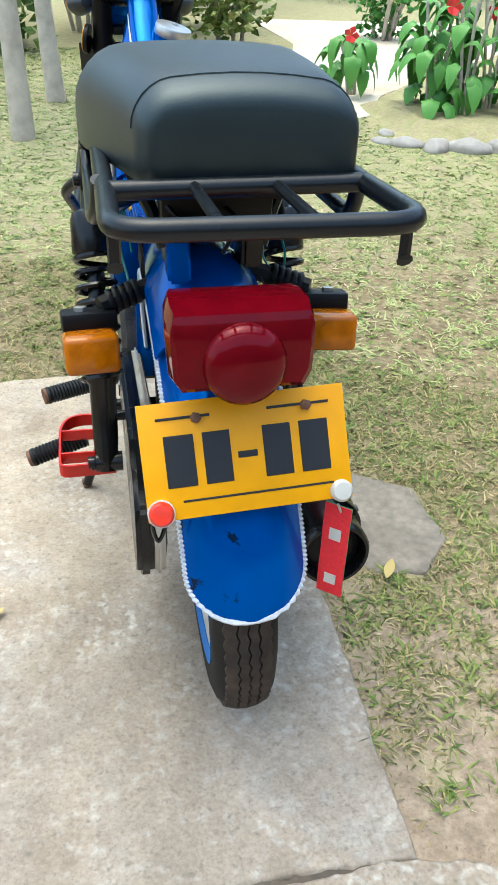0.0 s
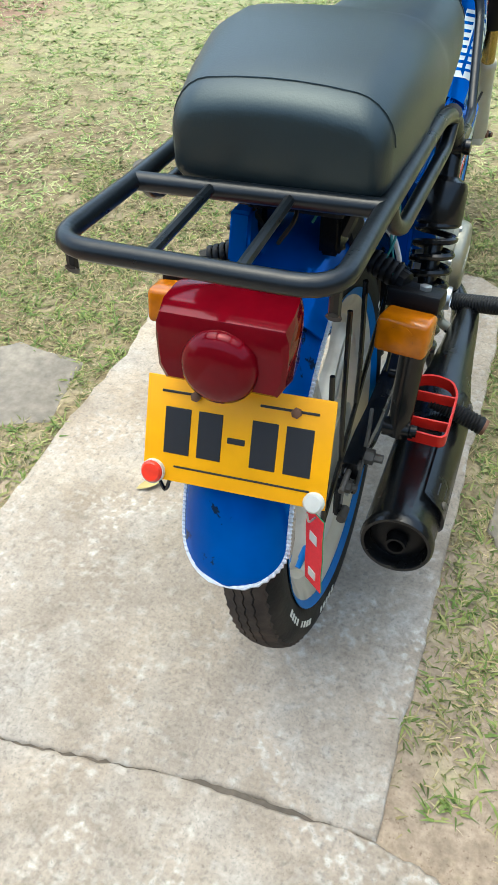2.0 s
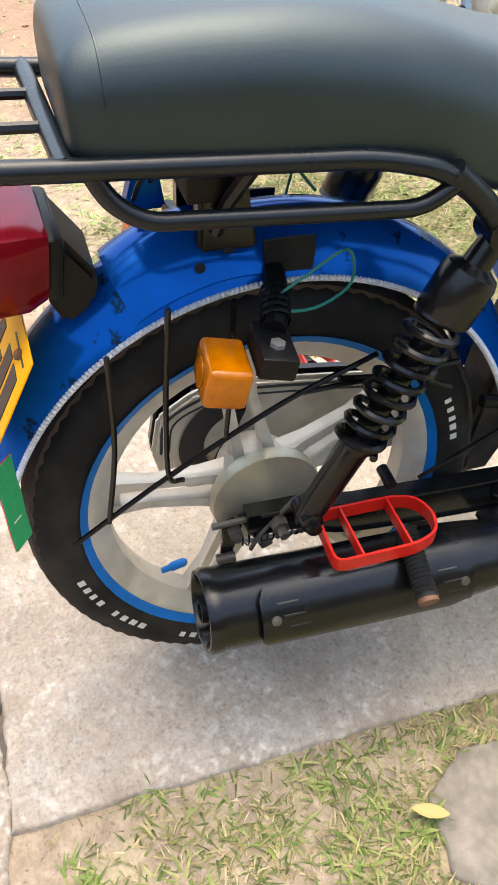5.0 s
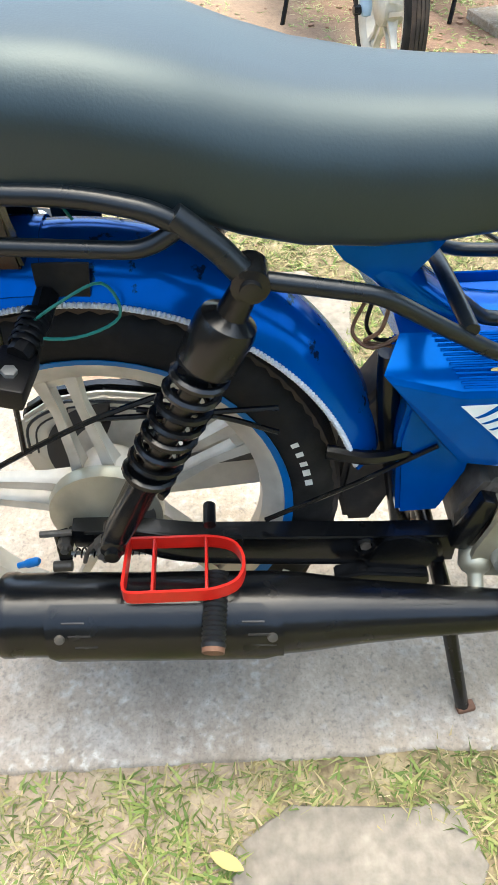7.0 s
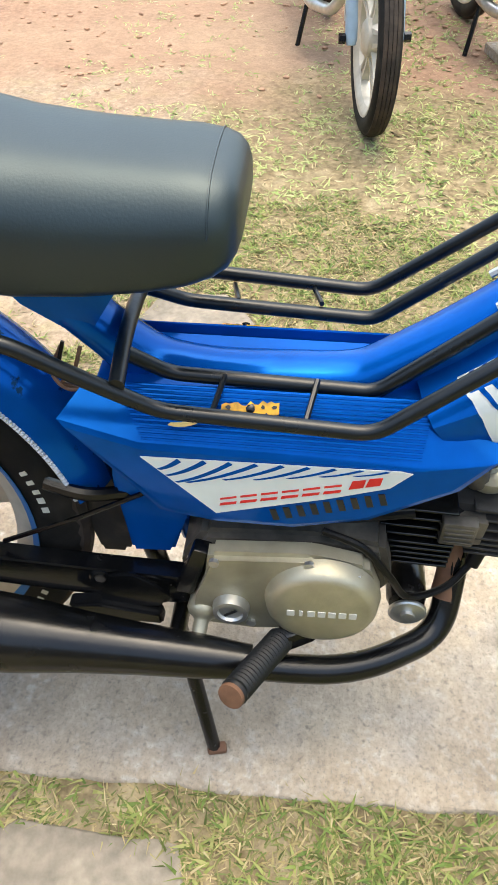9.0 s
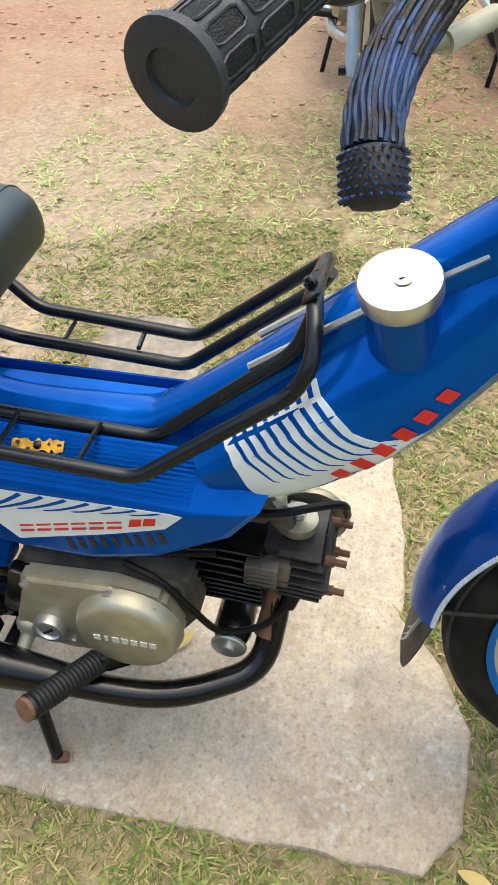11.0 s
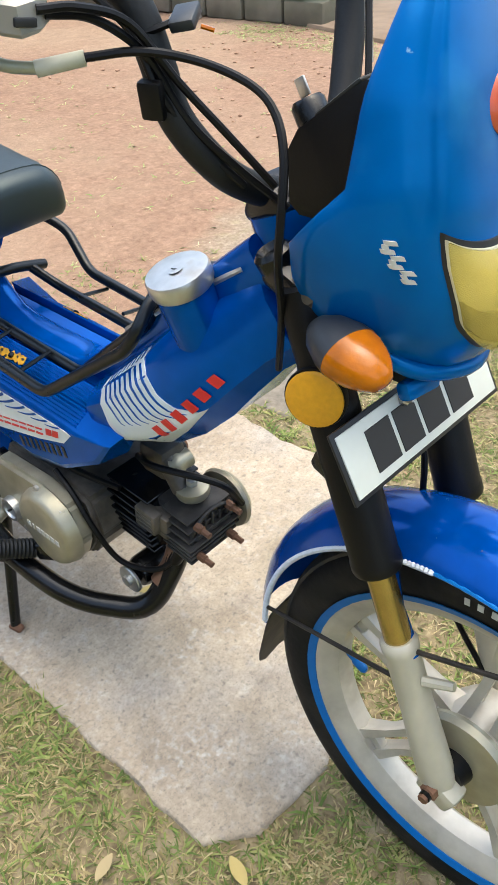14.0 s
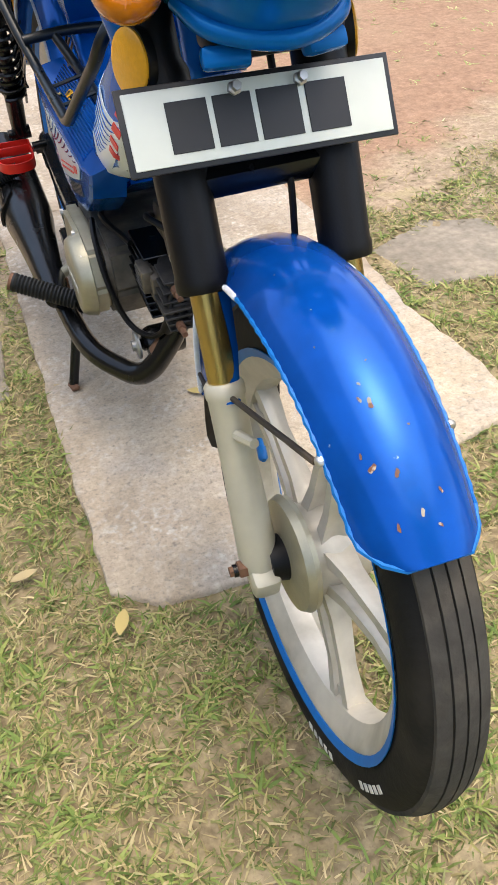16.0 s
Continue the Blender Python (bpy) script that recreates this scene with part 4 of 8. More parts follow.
# ---- rear indicators ----
def rear_indicator(s, x, y, z, turn):
    m = Matrix.Translation((x, y, z)) @ Euler((radians(-12), 0, radians(turn))).to_matrix().to_4x4()
    stem = part("rear_indicator", move(rbox((-s * 0.004, 0.040, 0.024), (0.058, 0.034, 0.022), 0.003), m), PLASTIC, moped, "black box with an amber turn signal")
    part("amber_lens", move(rbox((0, 0, 0), (0.056, 0.040, 0.040), 0.006, seg=3), m), LENS_AMBER, stem, "amber ribbed lens")
    part("lens_ring", move(lathe([(0.014, -0.0205), (0.014, -0.0215), (0.010, -0.0220), (0.004, -0.0225), (0, -0.0225)], (0, 0, 0), (0, 1, 0), 20), m), LENS_AMBER, stem)
    part("box_bolt", move(lathe([(0, 0), (0.007, 0), (0.007, 0.004), (0, 0.005)], (s * 0.004, 0.040, 0.035), (0, 0, 1), 6), m), STEEL, stem)
    part("indicator_arm", tube([(x - s * 0.012, y + 0.05, z + 0.028), (x - s * 0.045, y + 0.065, z + 0.035), (s * 0.05, y + 0.07, z + 0.045)], 0.011, 8), PLASTIC, stem)
    for k in range(5):
        part("tape_wrap", lathe([(0.0135, 0), (0.0145, 0.003), (0.0135, 0.006)], (x - s * (0.020 + 0.007 * k), y + 0.054 + 0.002 * k, z + 0.030 + 0.002 * k), (-s, 0.25, 0.2), 10), PLASTIC, stem)


rear_indicator(1, 0.127, -0.076, 0.563, -6)
rear_indicator(-1, -0.130, -0.090, 0.556, 6)
for pts in ([(0.085, -0.02, 0.60), (0.092, 0.01, 0.625), (0.085, 0.05, 0.64), (0.078, 0.06, 0.60), (0.09, 0.02, 0.588), (0.10, -0.03, 0.60)], [(-0.085, -0.02, 0.60), (-0.092, 0.02, 0.63), (-0.085, 0.06, 0.655), (-0.078, 0.05, 0.61)], [(0.02, -0.07, 0.668), (0.035, -0.04, 0.70), (0.03, 0.0, 0.71), (0.05, 0.03, 0.68)]):
    part("loose_wire", tube(curve_points(pts, 5), 0.0015, 5), GREEN_WIRE, moped, "loose green wire")
TAPE = mat("brown_taped_wire", (0.16, 0.085, 0.045), 0.6, 0, 0.3, 120)
for k, pts in enumerate(([(0.03, 0.268, 0.560), (0.036, 0.262, 0.532), (0.034, 0.275, 0.512), (0.030, 0.300, 0.508)], [(0.03, 0.285, 0.555), (0.040, 0.276, 0.528), (0.036, 0.262, 0.512), (0.030, 0.290, 0.500)], [(0.02, 0.262, 0.548), (0.030, 0.250, 0.520), (0.038, 0.270, 0.505), (0.030, 0.305, 0.516)])):
    part("loose_wire", tube(curve_points(pts, 6), 0.0022, 6), (PLASTIC, TAPE, TAPE)[k], moped, "loose taped wire").location = (0, 0.026, 0.014)
for pts in ([(-0.02, -0.10, 0.672), (-0.045, -0.09, 0.70), (-0.06, -0.05, 0.705), (-0.05, 0.0, 0.67)], [(0.0, -0.12, 0.668), (0.015, -0.11, 0.695), (0.0, -0.06, 0.705)]):
    part("loose_cable", tube(curve_points(pts, 5), 0.0024, 5), PLASTIC, moped)

# ---- luggage rack ----
rack = group_part("luggage_rack", moped, "black-painted tubular steel luggage rack")
loop = [(-0.112, 0.13, 0.722), (-0.110, 0.05, 0.733), (-0.108, -0.19, 0.749), (-0.108, -0.328, 0.762), (0.112, -0.328, 0.764), (0.112, -0.19, 0.752), (0.116, 0.05, 0.735), (0.120, 0.105, 0.722), (0.120, 0.135, 0.70)]
part("rack_loop", tube(rounded(loop, 0.035, 6), 0.0085, 12), TUBE, rack)
part("cross_bar", tube([(-0.108, -0.190, 0.749), (0.112, -0.182, 0.752)], 0.0085, 12), TUBE, rack)
for x in (-0.036, 0.034):
    part("inner_bar", tube([(x, -0.188, 0.752), (x + 0.004, -0.326, 0.761)], 0.0048, 8), TUBE, rack)
for s in (-1, 1):
    part("rack_peg", tube([(s * 0.106, -0.306, 0.760), (s * 0.106, -0.308, 0.731), (s * 0.106, -0.310, 0.730)], [0.0048, 0.0048, 0.0065], 8), TUBE, rack)
    part("lower_rail", tube(rounded([(s * 0.112, -0.168, 0.752), (s * 0.114, -0.155, 0.725), (s * 0.118, -0.13, 0.708), (s * 0.121, 0.095, 0.690), (s * 0.121, 0.128, 0.712)], 0.02), 0.0075, 10), TUBE, rack)
    part("rack_strut", tube(rounded([(s * 0.119, 0.118, 0.718), (s * 0.121, 0.150, 0.690), (s * 0.122, 0.178, 0.655)], 0.01), [0.011] * 7, 10), TUBE, rack)
    part("tail_strut", tube([(s * 0.085, -0.03, 0.735), (s * 0.062, -0.05, 0.69), (s * 0.050, -0.06, 0.655)], 0.007, 8), TUBE, rack)

# ---- seat ----
def seat_ring(y, w, zb, zt, r=0.034, crown=0.010, rb=0.014):
    rb = min(rb, 0.45 * (zt - zb))
    pts = []
    for cx, cz, a0, rr in ((w - r, zt - r, 0, r), (-(w - r), zt - r, 90, r), (-(w - rb), zb + rb, 180, rb), (w - rb, zb + rb, 270, rb)):
        for k in range(7):
            t = radians(a0 + 90 * k / 6)
            x, z = cx + rr * math.cos(t), cz + rr * math.sin(t)
            if z > zb + (zt - zb) * 0.6:
                z += crown * (1 - (x / w) ** 2)
            pts.append(Vector((x, y, z)))
        if a0 == 0:
            pts += [Vector((u * (w - r), y, zt + crown * (1 - (u * (w - r) / w) ** 2))) for u in (0.6, 0.2, -0.2, -0.6)]
    return pts


stations = [(-0.178, 0.078, 0.756, 0.800, 0.018), (-0.175, 0.088, 0.750, 0.809, 0.022), (-0.164, 0.094, 0.745, 0.818, 0.030), (-0.140, 0.098, 0.741, 0.825, 0.036), (-0.08, 0.107, 0.737, 0.829, 0.042), (-0.01, 0.116, 0.732, 0.829, 0.046), (0.06, 0.121, 0.722, 0.820, 0.050), (0.12, 0.119, 0.706, 0.804, 0.052),
            (0.17, 0.113, 0.684, 0.786, 0.054), (0.22, 0.107, 0.668, 0.772, 0.056), (0.28, 0.100, 0.660, 0.762, 0.056), (0.34, 0.095, 0.661, 0.757, 0.054), (0.395, 0.091, 0.667, 0.754, 0.050), (0.430, 0.088, 0.674, 0.753, 0.046), (0.452, 0.083, 0.681, 0.750, 0.040), (0.464, 0.076, 0.687, 0.746, 0.034), (0.471, 0.066, 0.695, 0.740, 0.026), (0.4745, 0.052, 0.704, 0.733, 0.014), (0.4760, 0.028, 0.713, 0.726, 0.006)]


def seat_shift(y):
    """The seat sits askew: its tail to one side, its middle to the other."""
    return float(np.interp(y, (-0.18, 0.05, 0.25, 0.48), (0.016, -0.008, -0.010, -0.002)))


def askew(ring):
    return [Vector((p.x + seat_shift(p.y), p.y, p.z)) for p in ring]


dense = []
for a, b in zip(stations, stations[1:]):
    for k in range(2):
        dense.append(tuple(p + (q - p) * k / 2 for p, q in zip(a, b)))
dense.append(stations[-1])
seat = part("seat", loft([askew(seat_ring(y, w, zb, zt, r)) for y, w, zb, zt, r in dense]), VINYL, moped, "long black vinyl seat with stitched seams", 50)


def seam(y, w, zb, zt, r, lean):
    ring = seat_ring(y, w + 0.0003, zb, zt + 0.0003, r)
    up = [p for p in ring if p.z > zb + 0.030]
    up.sort(key=lambda p: math.atan2(p.z - zb - 0.02, p.x))
    return [Vector((p.x, p.y + lean * ((p.z - zb) / (zt - zb) - 0.5), p.z)) for p in up]


part("rear_seam", tube(askew(seam(-0.150, 0.0963, 0.7427, 0.8221, 0.0335, 0.0)), 0.0008, 5), VINYL, seat)
part("front_seam", tube(askew(seam(0.450, 0.0835, 0.6804, 0.7503, 0.0405, 0.0)), 0.0010, 5), VINYL, seat)
part("seat_base", prism([(-0.15, 0.728), (-0.02, 0.722), (0.10, 0.704), (0.20, 0.664), (0.32, 0.669), (0.42, 0.692), (0.40, 0.700), (0.10, 0.722), (-0.15, 0.742)], -0.066, 0.066, 0.004), PLASTIC, seat, "black steel seat base")
part("seat_bracket", rbox((0, -0.06, 0.705), (0.11, 0.05, 0.045), 0.004), PLASTIC, seat)

# ---- shocks ----
for s in (1, -1):
    a, b = Vector((s * 0.122, 0.020, 0.342)), Vector((s * 0.120, 0.172, 0.655))
    ax = b - a
    L, u = ax.length, ax.normalized()
    sh = part("shock_absorber", lathe([(0, -0.012), (0.011, -0.012), (0.014, 0.0), (0.016, 0.03), (0.017, 0.10), (0.021, 0.105), (0.021, 0.118), (0.012, 0.12), (0.011, 0.24), (0.0, 0.24)], a, u, 20), BLACK, moped, "black rear shock absorber with coil spring")
    helix = []
    v = u.orthogonal().normalized()
    q = u.cross(v)
    turns, h0, h1 = 9.0, 0.100, 0.268
    for i in range(int(turns * 16) + 1):
        t = i / (turns * 16)
        g = 2 * math.pi * turns * t
        helix.append(a + u * (h0 + (h1 - h0) * t) + (v * math.cos(g) + q * math.sin(g)) * 0.0235)
    part("coil_spring", tube(helix, 0.0043, 7), BLACK, sh)
    part("top_cover", lathe([(0.0, 0.262), (0.026, 0.262), (0.0275, 0.265), (0.0275, 0.304), (0.025, 0.312), (0.014, 0.318), (0.012, 0.345), (0.0, 0.345)], a, u, 24), BLACK, sh)
    part("lower_eye", lathe([(0, -0.02), (0.013, -0.02), (0.013, 0.014), (0.008, 0.016), (0.008, 0.024), (0, 0.024)], a, (s, 0, 0), 14), BLACK, sh)
    part("upper_eye", lathe([(0, -0.018), (0.016, -0.018), (0.016, 0.012), (0.009, 0.014), (0.009, 0.020), (0.004, 0.021), (0, 0.021)], b + u * 0.005, (s, 0, 0), 16), BLACK, sh)

# ---- wheel guard rods on the right ----
guard = group_part("wheel_guard", moped, "thin bent black wheel guard rods")
for pts in ([(0.075, -0.228, 0.322), (0.078, -0.12, 0.400), (0.078, 0.0, 0.470), (0.076, 0.10, 0.510)], [(0.074, -0.110, 0.600), (0.076, -0.118, 0.50), (0.078, -0.121, 0.402), (0.076, -0.105, 0.388)], [(0.074, -0.168, 0.56), (0.076, -0.172, 0.45), (0.077, -0.188, 0.348)],
            [(0.075, -0.05, 0.60), (0.078, -0.055, 0.50), (0.078, -0.06, 0.44)], [(0.077, 0.02, 0.478), (0.076, 0.10, 0.478), (0.074, 0.20, 0.478)], [(0.076, 0.06, 0.487), (0.074, 0.14, 0.47), (0.070, 0.20, 0.440)]):
    part("guard_rod", tube(curve_points(pts, 6), 0.003, 6), BLACK, guard)

# ---- pillion footrests ----
for s in (1, -1):
    zf = 0.323
    fr = [(s * 0.112, 0.034), (s * 0.183, 0.030), (s * 0.184, 0.125), (s * 0.174, 0.152), (s * 0.148, 0.160), (s * 0.122, 0.150), (s * 0.114, 0.125)]
    lp = rounded([Vector((x, y, zf)) for x, y in fr] + [Vector((fr[0][0], fr[0][1] + 0.002, zf))], 0.012, 3)
    bm = bmesh.new()
    n = len(lp)
    cxy = Vector((s * 0.148, 0.095, 0))
    rings = []
    for i, p in enumerate(lp):
        d = (lp[(i + 1) % n] - lp[i - 1]).normalized()
        o = Vector((d.y, -d.x, 0)) * 0.0016
        rings.append([p + o + Vector((0, 0, 0.009)), p - o + Vector((0, 0, 0.009)), p - o - Vector((0, 0, 0.009)), p + o - Vector((0, 0, 0.009))])
    loft(rings + [rings[0]], False, bm)
    foot = part("pillion_footrest", bm, RED, moped, "red-painted steel strap footrest with a rubber peg")
    for y in (0.062, 0.118):
        part("rung", rbox((s * 0.148, y, zf), (0.070, 0.003, 0.017), 0.0008), RED, foot)
    part("footrest_arm", tube([(s * 0.085, 0.123, 0.349), (s * 0.112, 0.123, 0.347)], 0.007, 10), BLACK, foot)
    pa, pb = Vector((s * 0.150, 0.128, 0.312)), Vector((s * 0.226, 0.122, 0.287))
    prof = []
    for i in range(15):
        prof += [(0.0135, i * 0.005), (0.0115, i * 0.005 + 0.0025)]
    part("rubber_peg", lathe([(0, 0)] + prof + [(0.0135, 0.076), (0.0125, 0.080), (0, 0.080)], pa, pb - pa, 14), GRIP, foot, "ribbed black rubber peg")
    part("peg_end", lathe([(0, 0.080), (0.0122, 0.080), (0.0118, 0.085), (0, 0.086)], pa, pb - pa, 14), RUST, foot)
    part("mount_bolt", lathe([(0, 0), (0.012, 0), (0.012, 0.010), (0.009, 0.012), (0.009, 0.024), (0, 0.024)], (s * 0.118, 0.020, 0.340), (s, 0, 0), 12), BLACK, foot)

# ---- exhaust ----
MA = Vector((0.155, -0.110, 0.262))
MB = Vector((0.157, 0.22, 0.240))
mu = (MB - MA).normalized()
muf = lathe([(0.0, 0.018), (0.036, 0.018), (0.0385, 0.014), (0.0390, 0.004), (0.0410, -0.001), (0.0450, -0.001), (0.0475, 0.004), (0.0475, 0.014), (0.0462, 0.017), (0.0465, 0.30), (0.044, 0.335), (0.036, 0.40), (0.030, 0.47), (0.026, 0.535), (0.0205, 0.60), (0.0, 0.605)], MA, mu, 40)
exhaust = part("exhaust", muf, BLACK, moped, "black cylindrical exhaust silencer with a slotted guard")
part("tail_pipe", lathe([(0.010, 0.0), (0.013, 0.0), (0.0135, 0.024), (0.009, 0.024), (0.009, 0.0)], MA + mu * -0.002, mu, 18), PLASTIC, exhaust)
part("end_plate", lathe([(0.0135, 0.014), (0.020, 0.012), (0.030, 0.015), (0.036, 0.017)], MA, mu, 30), PLASTIC, exhaust)
side = Vector((1, 0, 0))
upv = mu.cross(side).normalized() * -1
bm = bmesh.new()
arcs = []
for y0 in (0.055, 0.062, 0.080, 0.285, 0.300, 0.307):
    ring, back = [], []
    lim = 46 if 0.06 < y0 < 0.30 else 30
    for k in range(11):
        t = radians(22 - lim + 2 * lim * k / 10)
        d = side * math.cos(t) + Vector((0, 0, 1)) * math.sin(t)
        ring.append(MA + mu * y0 + d * 0.0515)
        back.append(MA + mu * y0 + d * 0.0470)
    arcs.append(ring + back[::-1])
shield = part("heat_shield", loft(arcs, True, bm), BLACK, exhaust, "black pressed heat shield", 30)
for k in range(3):
    for off in (0.085, 0.275):
        t = radians(46 - 16 * k)
        d = side * math.cos(t) + Vector((0, 0, 1)) * math.sin(t)
        part("shield_slot", tube([MA + mu * (off - 0.012 + 0.006 * k) + d * 0.0492, MA + mu * (off + 0.012 + 0.006 * k) + d * 0.0492], 0.0026, 8), INK, shield)
for off in (0.07, 0.295):
    t = radians(26)
    d = side * math.cos(t) + Vector((0, 0, 1)) * math.sin(t)
    part("shield_screw", lathe([(0, 0), (0.006, 0), (0.005, 0.003), (0, 0.004)], MA + mu * off + d * 0.051, d, 10), CAST_DARK, shield)
part("exhaust_bracket", prism([(0.300, 0.250), (0.318, 0.292), (0.345, 0.298), (0.372, 0.280), (0.385, 0.262), (0.375, 0.236), (0.312, 0.232)], 0.098, 0.103, 0.002), BLACK, exhaust)
part("header_pipe", tube(rounded([(0.0, 0.722, 0.29), (0.02, 0.726, 0.25), (0.072, 0.716, 0.176), (0.134, 0.612, 0.178), (0.147, 0.50, 0.192), (0.154, 0.40, 0.224)], 0.06, 7), 0.0175, 16), BLACK, exhaust)
part("pipe_rust", tube(rounded([(0.0, 0.722, 0.30), (0.02, 0.724, 0.25), (0.046, 0.716, 0.218)], 0.02, 5), 0.0165, 14), RUST, exhaust, "rusty pipe end at the cylinder head")

# ---- centre stand and rider footrests ----
stand = part("centre_stand", tube([(-0.12, 0.395, 0.205), (0.12, 0.395, 0.205)], 0.011, 10), BLACK, moped, "black steel centre stand")
for s in (1, -1):
    part("stand_leg", tube([(s * 0.105, 0.395, 0.205), (s * 0.165, 0.438, 0.006)], [0.010, 0.009], 10), BLACK, stand)
    part("stand_foot", rbox((s * 0.166, 0.442, 0.006), (0.016, 0.026, 0.010), 0.004, (0, 0, 12)), RUST, stand)
part("stand_tab", rbox((0.128, 0.355, 0.175), (0.006, 0.05, 0.022), 0.002, (20, 0, 0)), RUST, stand)
for s in (1, -1):
    a, b = (Vector((0.118, 0.526, 0.222)), Vector((0.230, 0.471, 0.265))) if s > 0 else (Vector((-0.110, 0.510, 0.195)), Vector((-0.215, 0.475, 0.188)))
    d = b - a
    prof = [(0.0, 0), (0.011, 0), (0.012, 0.012)]
    for i in range(17):
        prof += [(0.0165, 0.014 + i * 0.006), (0.0145, 0.017 + i * 0.006)]
    fp = part("rider_footrest", lathe(prof + [(0.0165, 0.118), (0.0150, 0.122), (0, 0.122)], a, d, 16), GRIP, moped, "ribbed black rubber rider footrest")
    part("peg_cap", lathe([(0.0, 0.122), (0.0152, 0.122), (0.0150, 0.127), (0, 0.129)], a, d, 16), RUST, fp)
    part("peg_mount", rbox(a + Vector((-s * 0.004, 0.012, 0.008)), (0.035, 0.035, 0.030), 0.004, (15, 0, s * 20)), BLACK, fp)
part("frame_down_tube", tube(rounded([(0.022, 0.318, 0.50), (0.026, 0.322, 0.42), (0.024, 0.362, 0.20)], 0.03), 0.013, 12), BLACK, moped, "black frame tube behind the engine")
part("inner_mudguard", prism([(0.275, 0.285), (0.290, 0.420), (0.318, 0.468), (0.345, 0.468), (0.345, 0.300), (0.320, 0.235), (0.285, 0.235)], -0.036, 0.026, 0.006), FLAP, moped, "dusty black inner mudguard")
part("battery_tray", rbox((-0.02, 0.335, 0.415), (0.075, 0.030, 0.075), 0.006, (-8, 0, 0)), PLASTIC, moped)
part("brake_link", tube([(0.070, 0.185, 0.300), (0.068, 0.285, 0.352), (0.064, 0.372, 0.402)], 0.003, 6), BLACK, moped)

# ---- engine ----
crank = part("crankcase", prism([(0.40, 0.30), (0.43, 0.352), (0.56, 0.358), (0.63, 0.345), (0.645, 0.28), (0.61, 0.225), (0.55, 0.208), (0.47, 0.215), (0.41, 0.235)], -0.085, 0.086, 0.008), CAST_DARK, moped, "grimy cast alloy engine with a satin cover")
crank.location.z = 0.010
COVER = [(0.438, 0.347), (0.55, 0.355), (0.612, 0.340), (0.632, 0.285), (0.612, 0.238), (0.560, 0.216), (0.485, 0.222), (0.425, 0.214), (0.408, 0.232), (0.428, 0.268)]
part("clutch_cover", prism(COVER, 0.084, 0.114, 0.007), CAST, crank, "satin grey-gold clutch cover", 30)
part("round_cover", lathe([(0.0, 0.132), (0.052, 0.132), (0.058, 0.130), (0.062, 0.124), (0.065, 0.113), (0.066, 0.108)], (0, 0.565, 0.283), (1, 0, 0), 48), CAST, crank, "round satin cover with pale brand bars")
for k in range(7):
    part("brand_bar", rbox((0.1323, 0.531 + k * 0.0115, 0.279 + 0.0002 * k), (0.0012, 0.0085 if k != 1 else 0.004, 0.010), 0.0003, seg=1), WHITE, crank)
part("oil_window", lathe([(0, 0.011), (0.0135, 0.011), (0.0150, 0.0145), (0.0200, 0.0140), (0.0215, 0.006), (0.0215, 0.0)], (0.112, 0.462, 0.258), (1, 0, 0), 28), STEEL, crank, "round silver filler plug")
part("plug_slot", rbox((0.1252, 0.462, 0.258), (0.001, 0.018, 0.0035), 0, (40, 0, 0)), INK, crank)
part("kick_boss", lathe([(0, 0.0), (0.018, 0.0), (0.020, 0.02), (0.016, 0.028), (0.012, 0.030), (0.009, 0.034), (0.009, 0.058), (0, 0.058)], (0.090, 0.430, 0.245), (0.85, -0.1, -0.45), 20), CAST, crank)
part("kick_shaft", tube([(0.130, 0.424, 0.222), (0.150, 0.421, 0.208)], [0.008, 0.0065], 10), BLACK, crank)
part("cover_bracket", rbox((0.095, 0.418, 0.300), (0.02, 0.022, 0.085), 0.004, (-18, 0, 0)), BLACK, crank)
for y, z in ((0.445, 0.338), (0.600, 0.330), (0.548, 0.345), (0.605, 0.243), (0.485, 0.228)):
    part("cover_bolt", lathe([(0, 0), (0.0058, 0), (0.0058, 0.005), (0, 0.006)], (0.113, y, z), (1, 0, 0), 8), STEEL, crank)
part("cylinder_barrel", rbox((-0.005, 0.672, 0.316), (0.088, 0.10, 0.088), 0.014, (-6, 0, 0)), BLACK, crank)
for k in range(9):
    part("barrel_fin", rbox((-0.005, 0.668, 0.270 + k * 0.0118), (0.116 - 0.004 * abs(k - 4), 0.086, 0.0036), 0.001, (-4, 0, 0), seg=1), BLACK, crank)
part("cam_chain_cover", rbox((0.046, 0.712, 0.338), (0.018, 0.040, 0.036), 0.003, (-4, 0, 0)), CAST_DARK, crank, "grey cast cover with raised bars")
for k in range(4):
    part("cover_bar", rbox((0.0556, 0.712, 0.327 + 0.0075 * k), (0.002, 0.032, 0.0028), 0.0006, (-4, 0, 0), seg=1), CAST_DARK, crank)
head = part("cylinder_head", rbox((-0.008, 0.740, 0.325), (0.072, 0.075, 0.080), 0.010, (-6, 0, 0)), FIN_DARK, moped, "finned cast alloy cylinder head with a round cap")
head.location.z = 0.006
for k in range(7):
    part("head_fin", rbox((-0.008, 0.754, 0.287 + k * 0.0125), (0.104 - 0.006 * abs(k - 3), 0.072 - 0.007 * abs(k - 3), 0.0040), 0.001, (-6, 0, 0), seg=1), FIN_DARK, head)
part("valve_cap", lathe([(0, 0.0), (0.023, 0.0), (0.025, 0.006), (0.0235, 0.014), (0.014, 0.017), (0.0, 0.018)], (-0.010, 0.745, 0.370), (0.05, 0.05, 1), 24), CAST, head, "round silver valve cap")
part("rocker_box", rbox((0.034, 0.722, 0.335), (0.020, 0.045, 0.040), 0.004, (-6, 0, 0)), CAST_DARK, head)
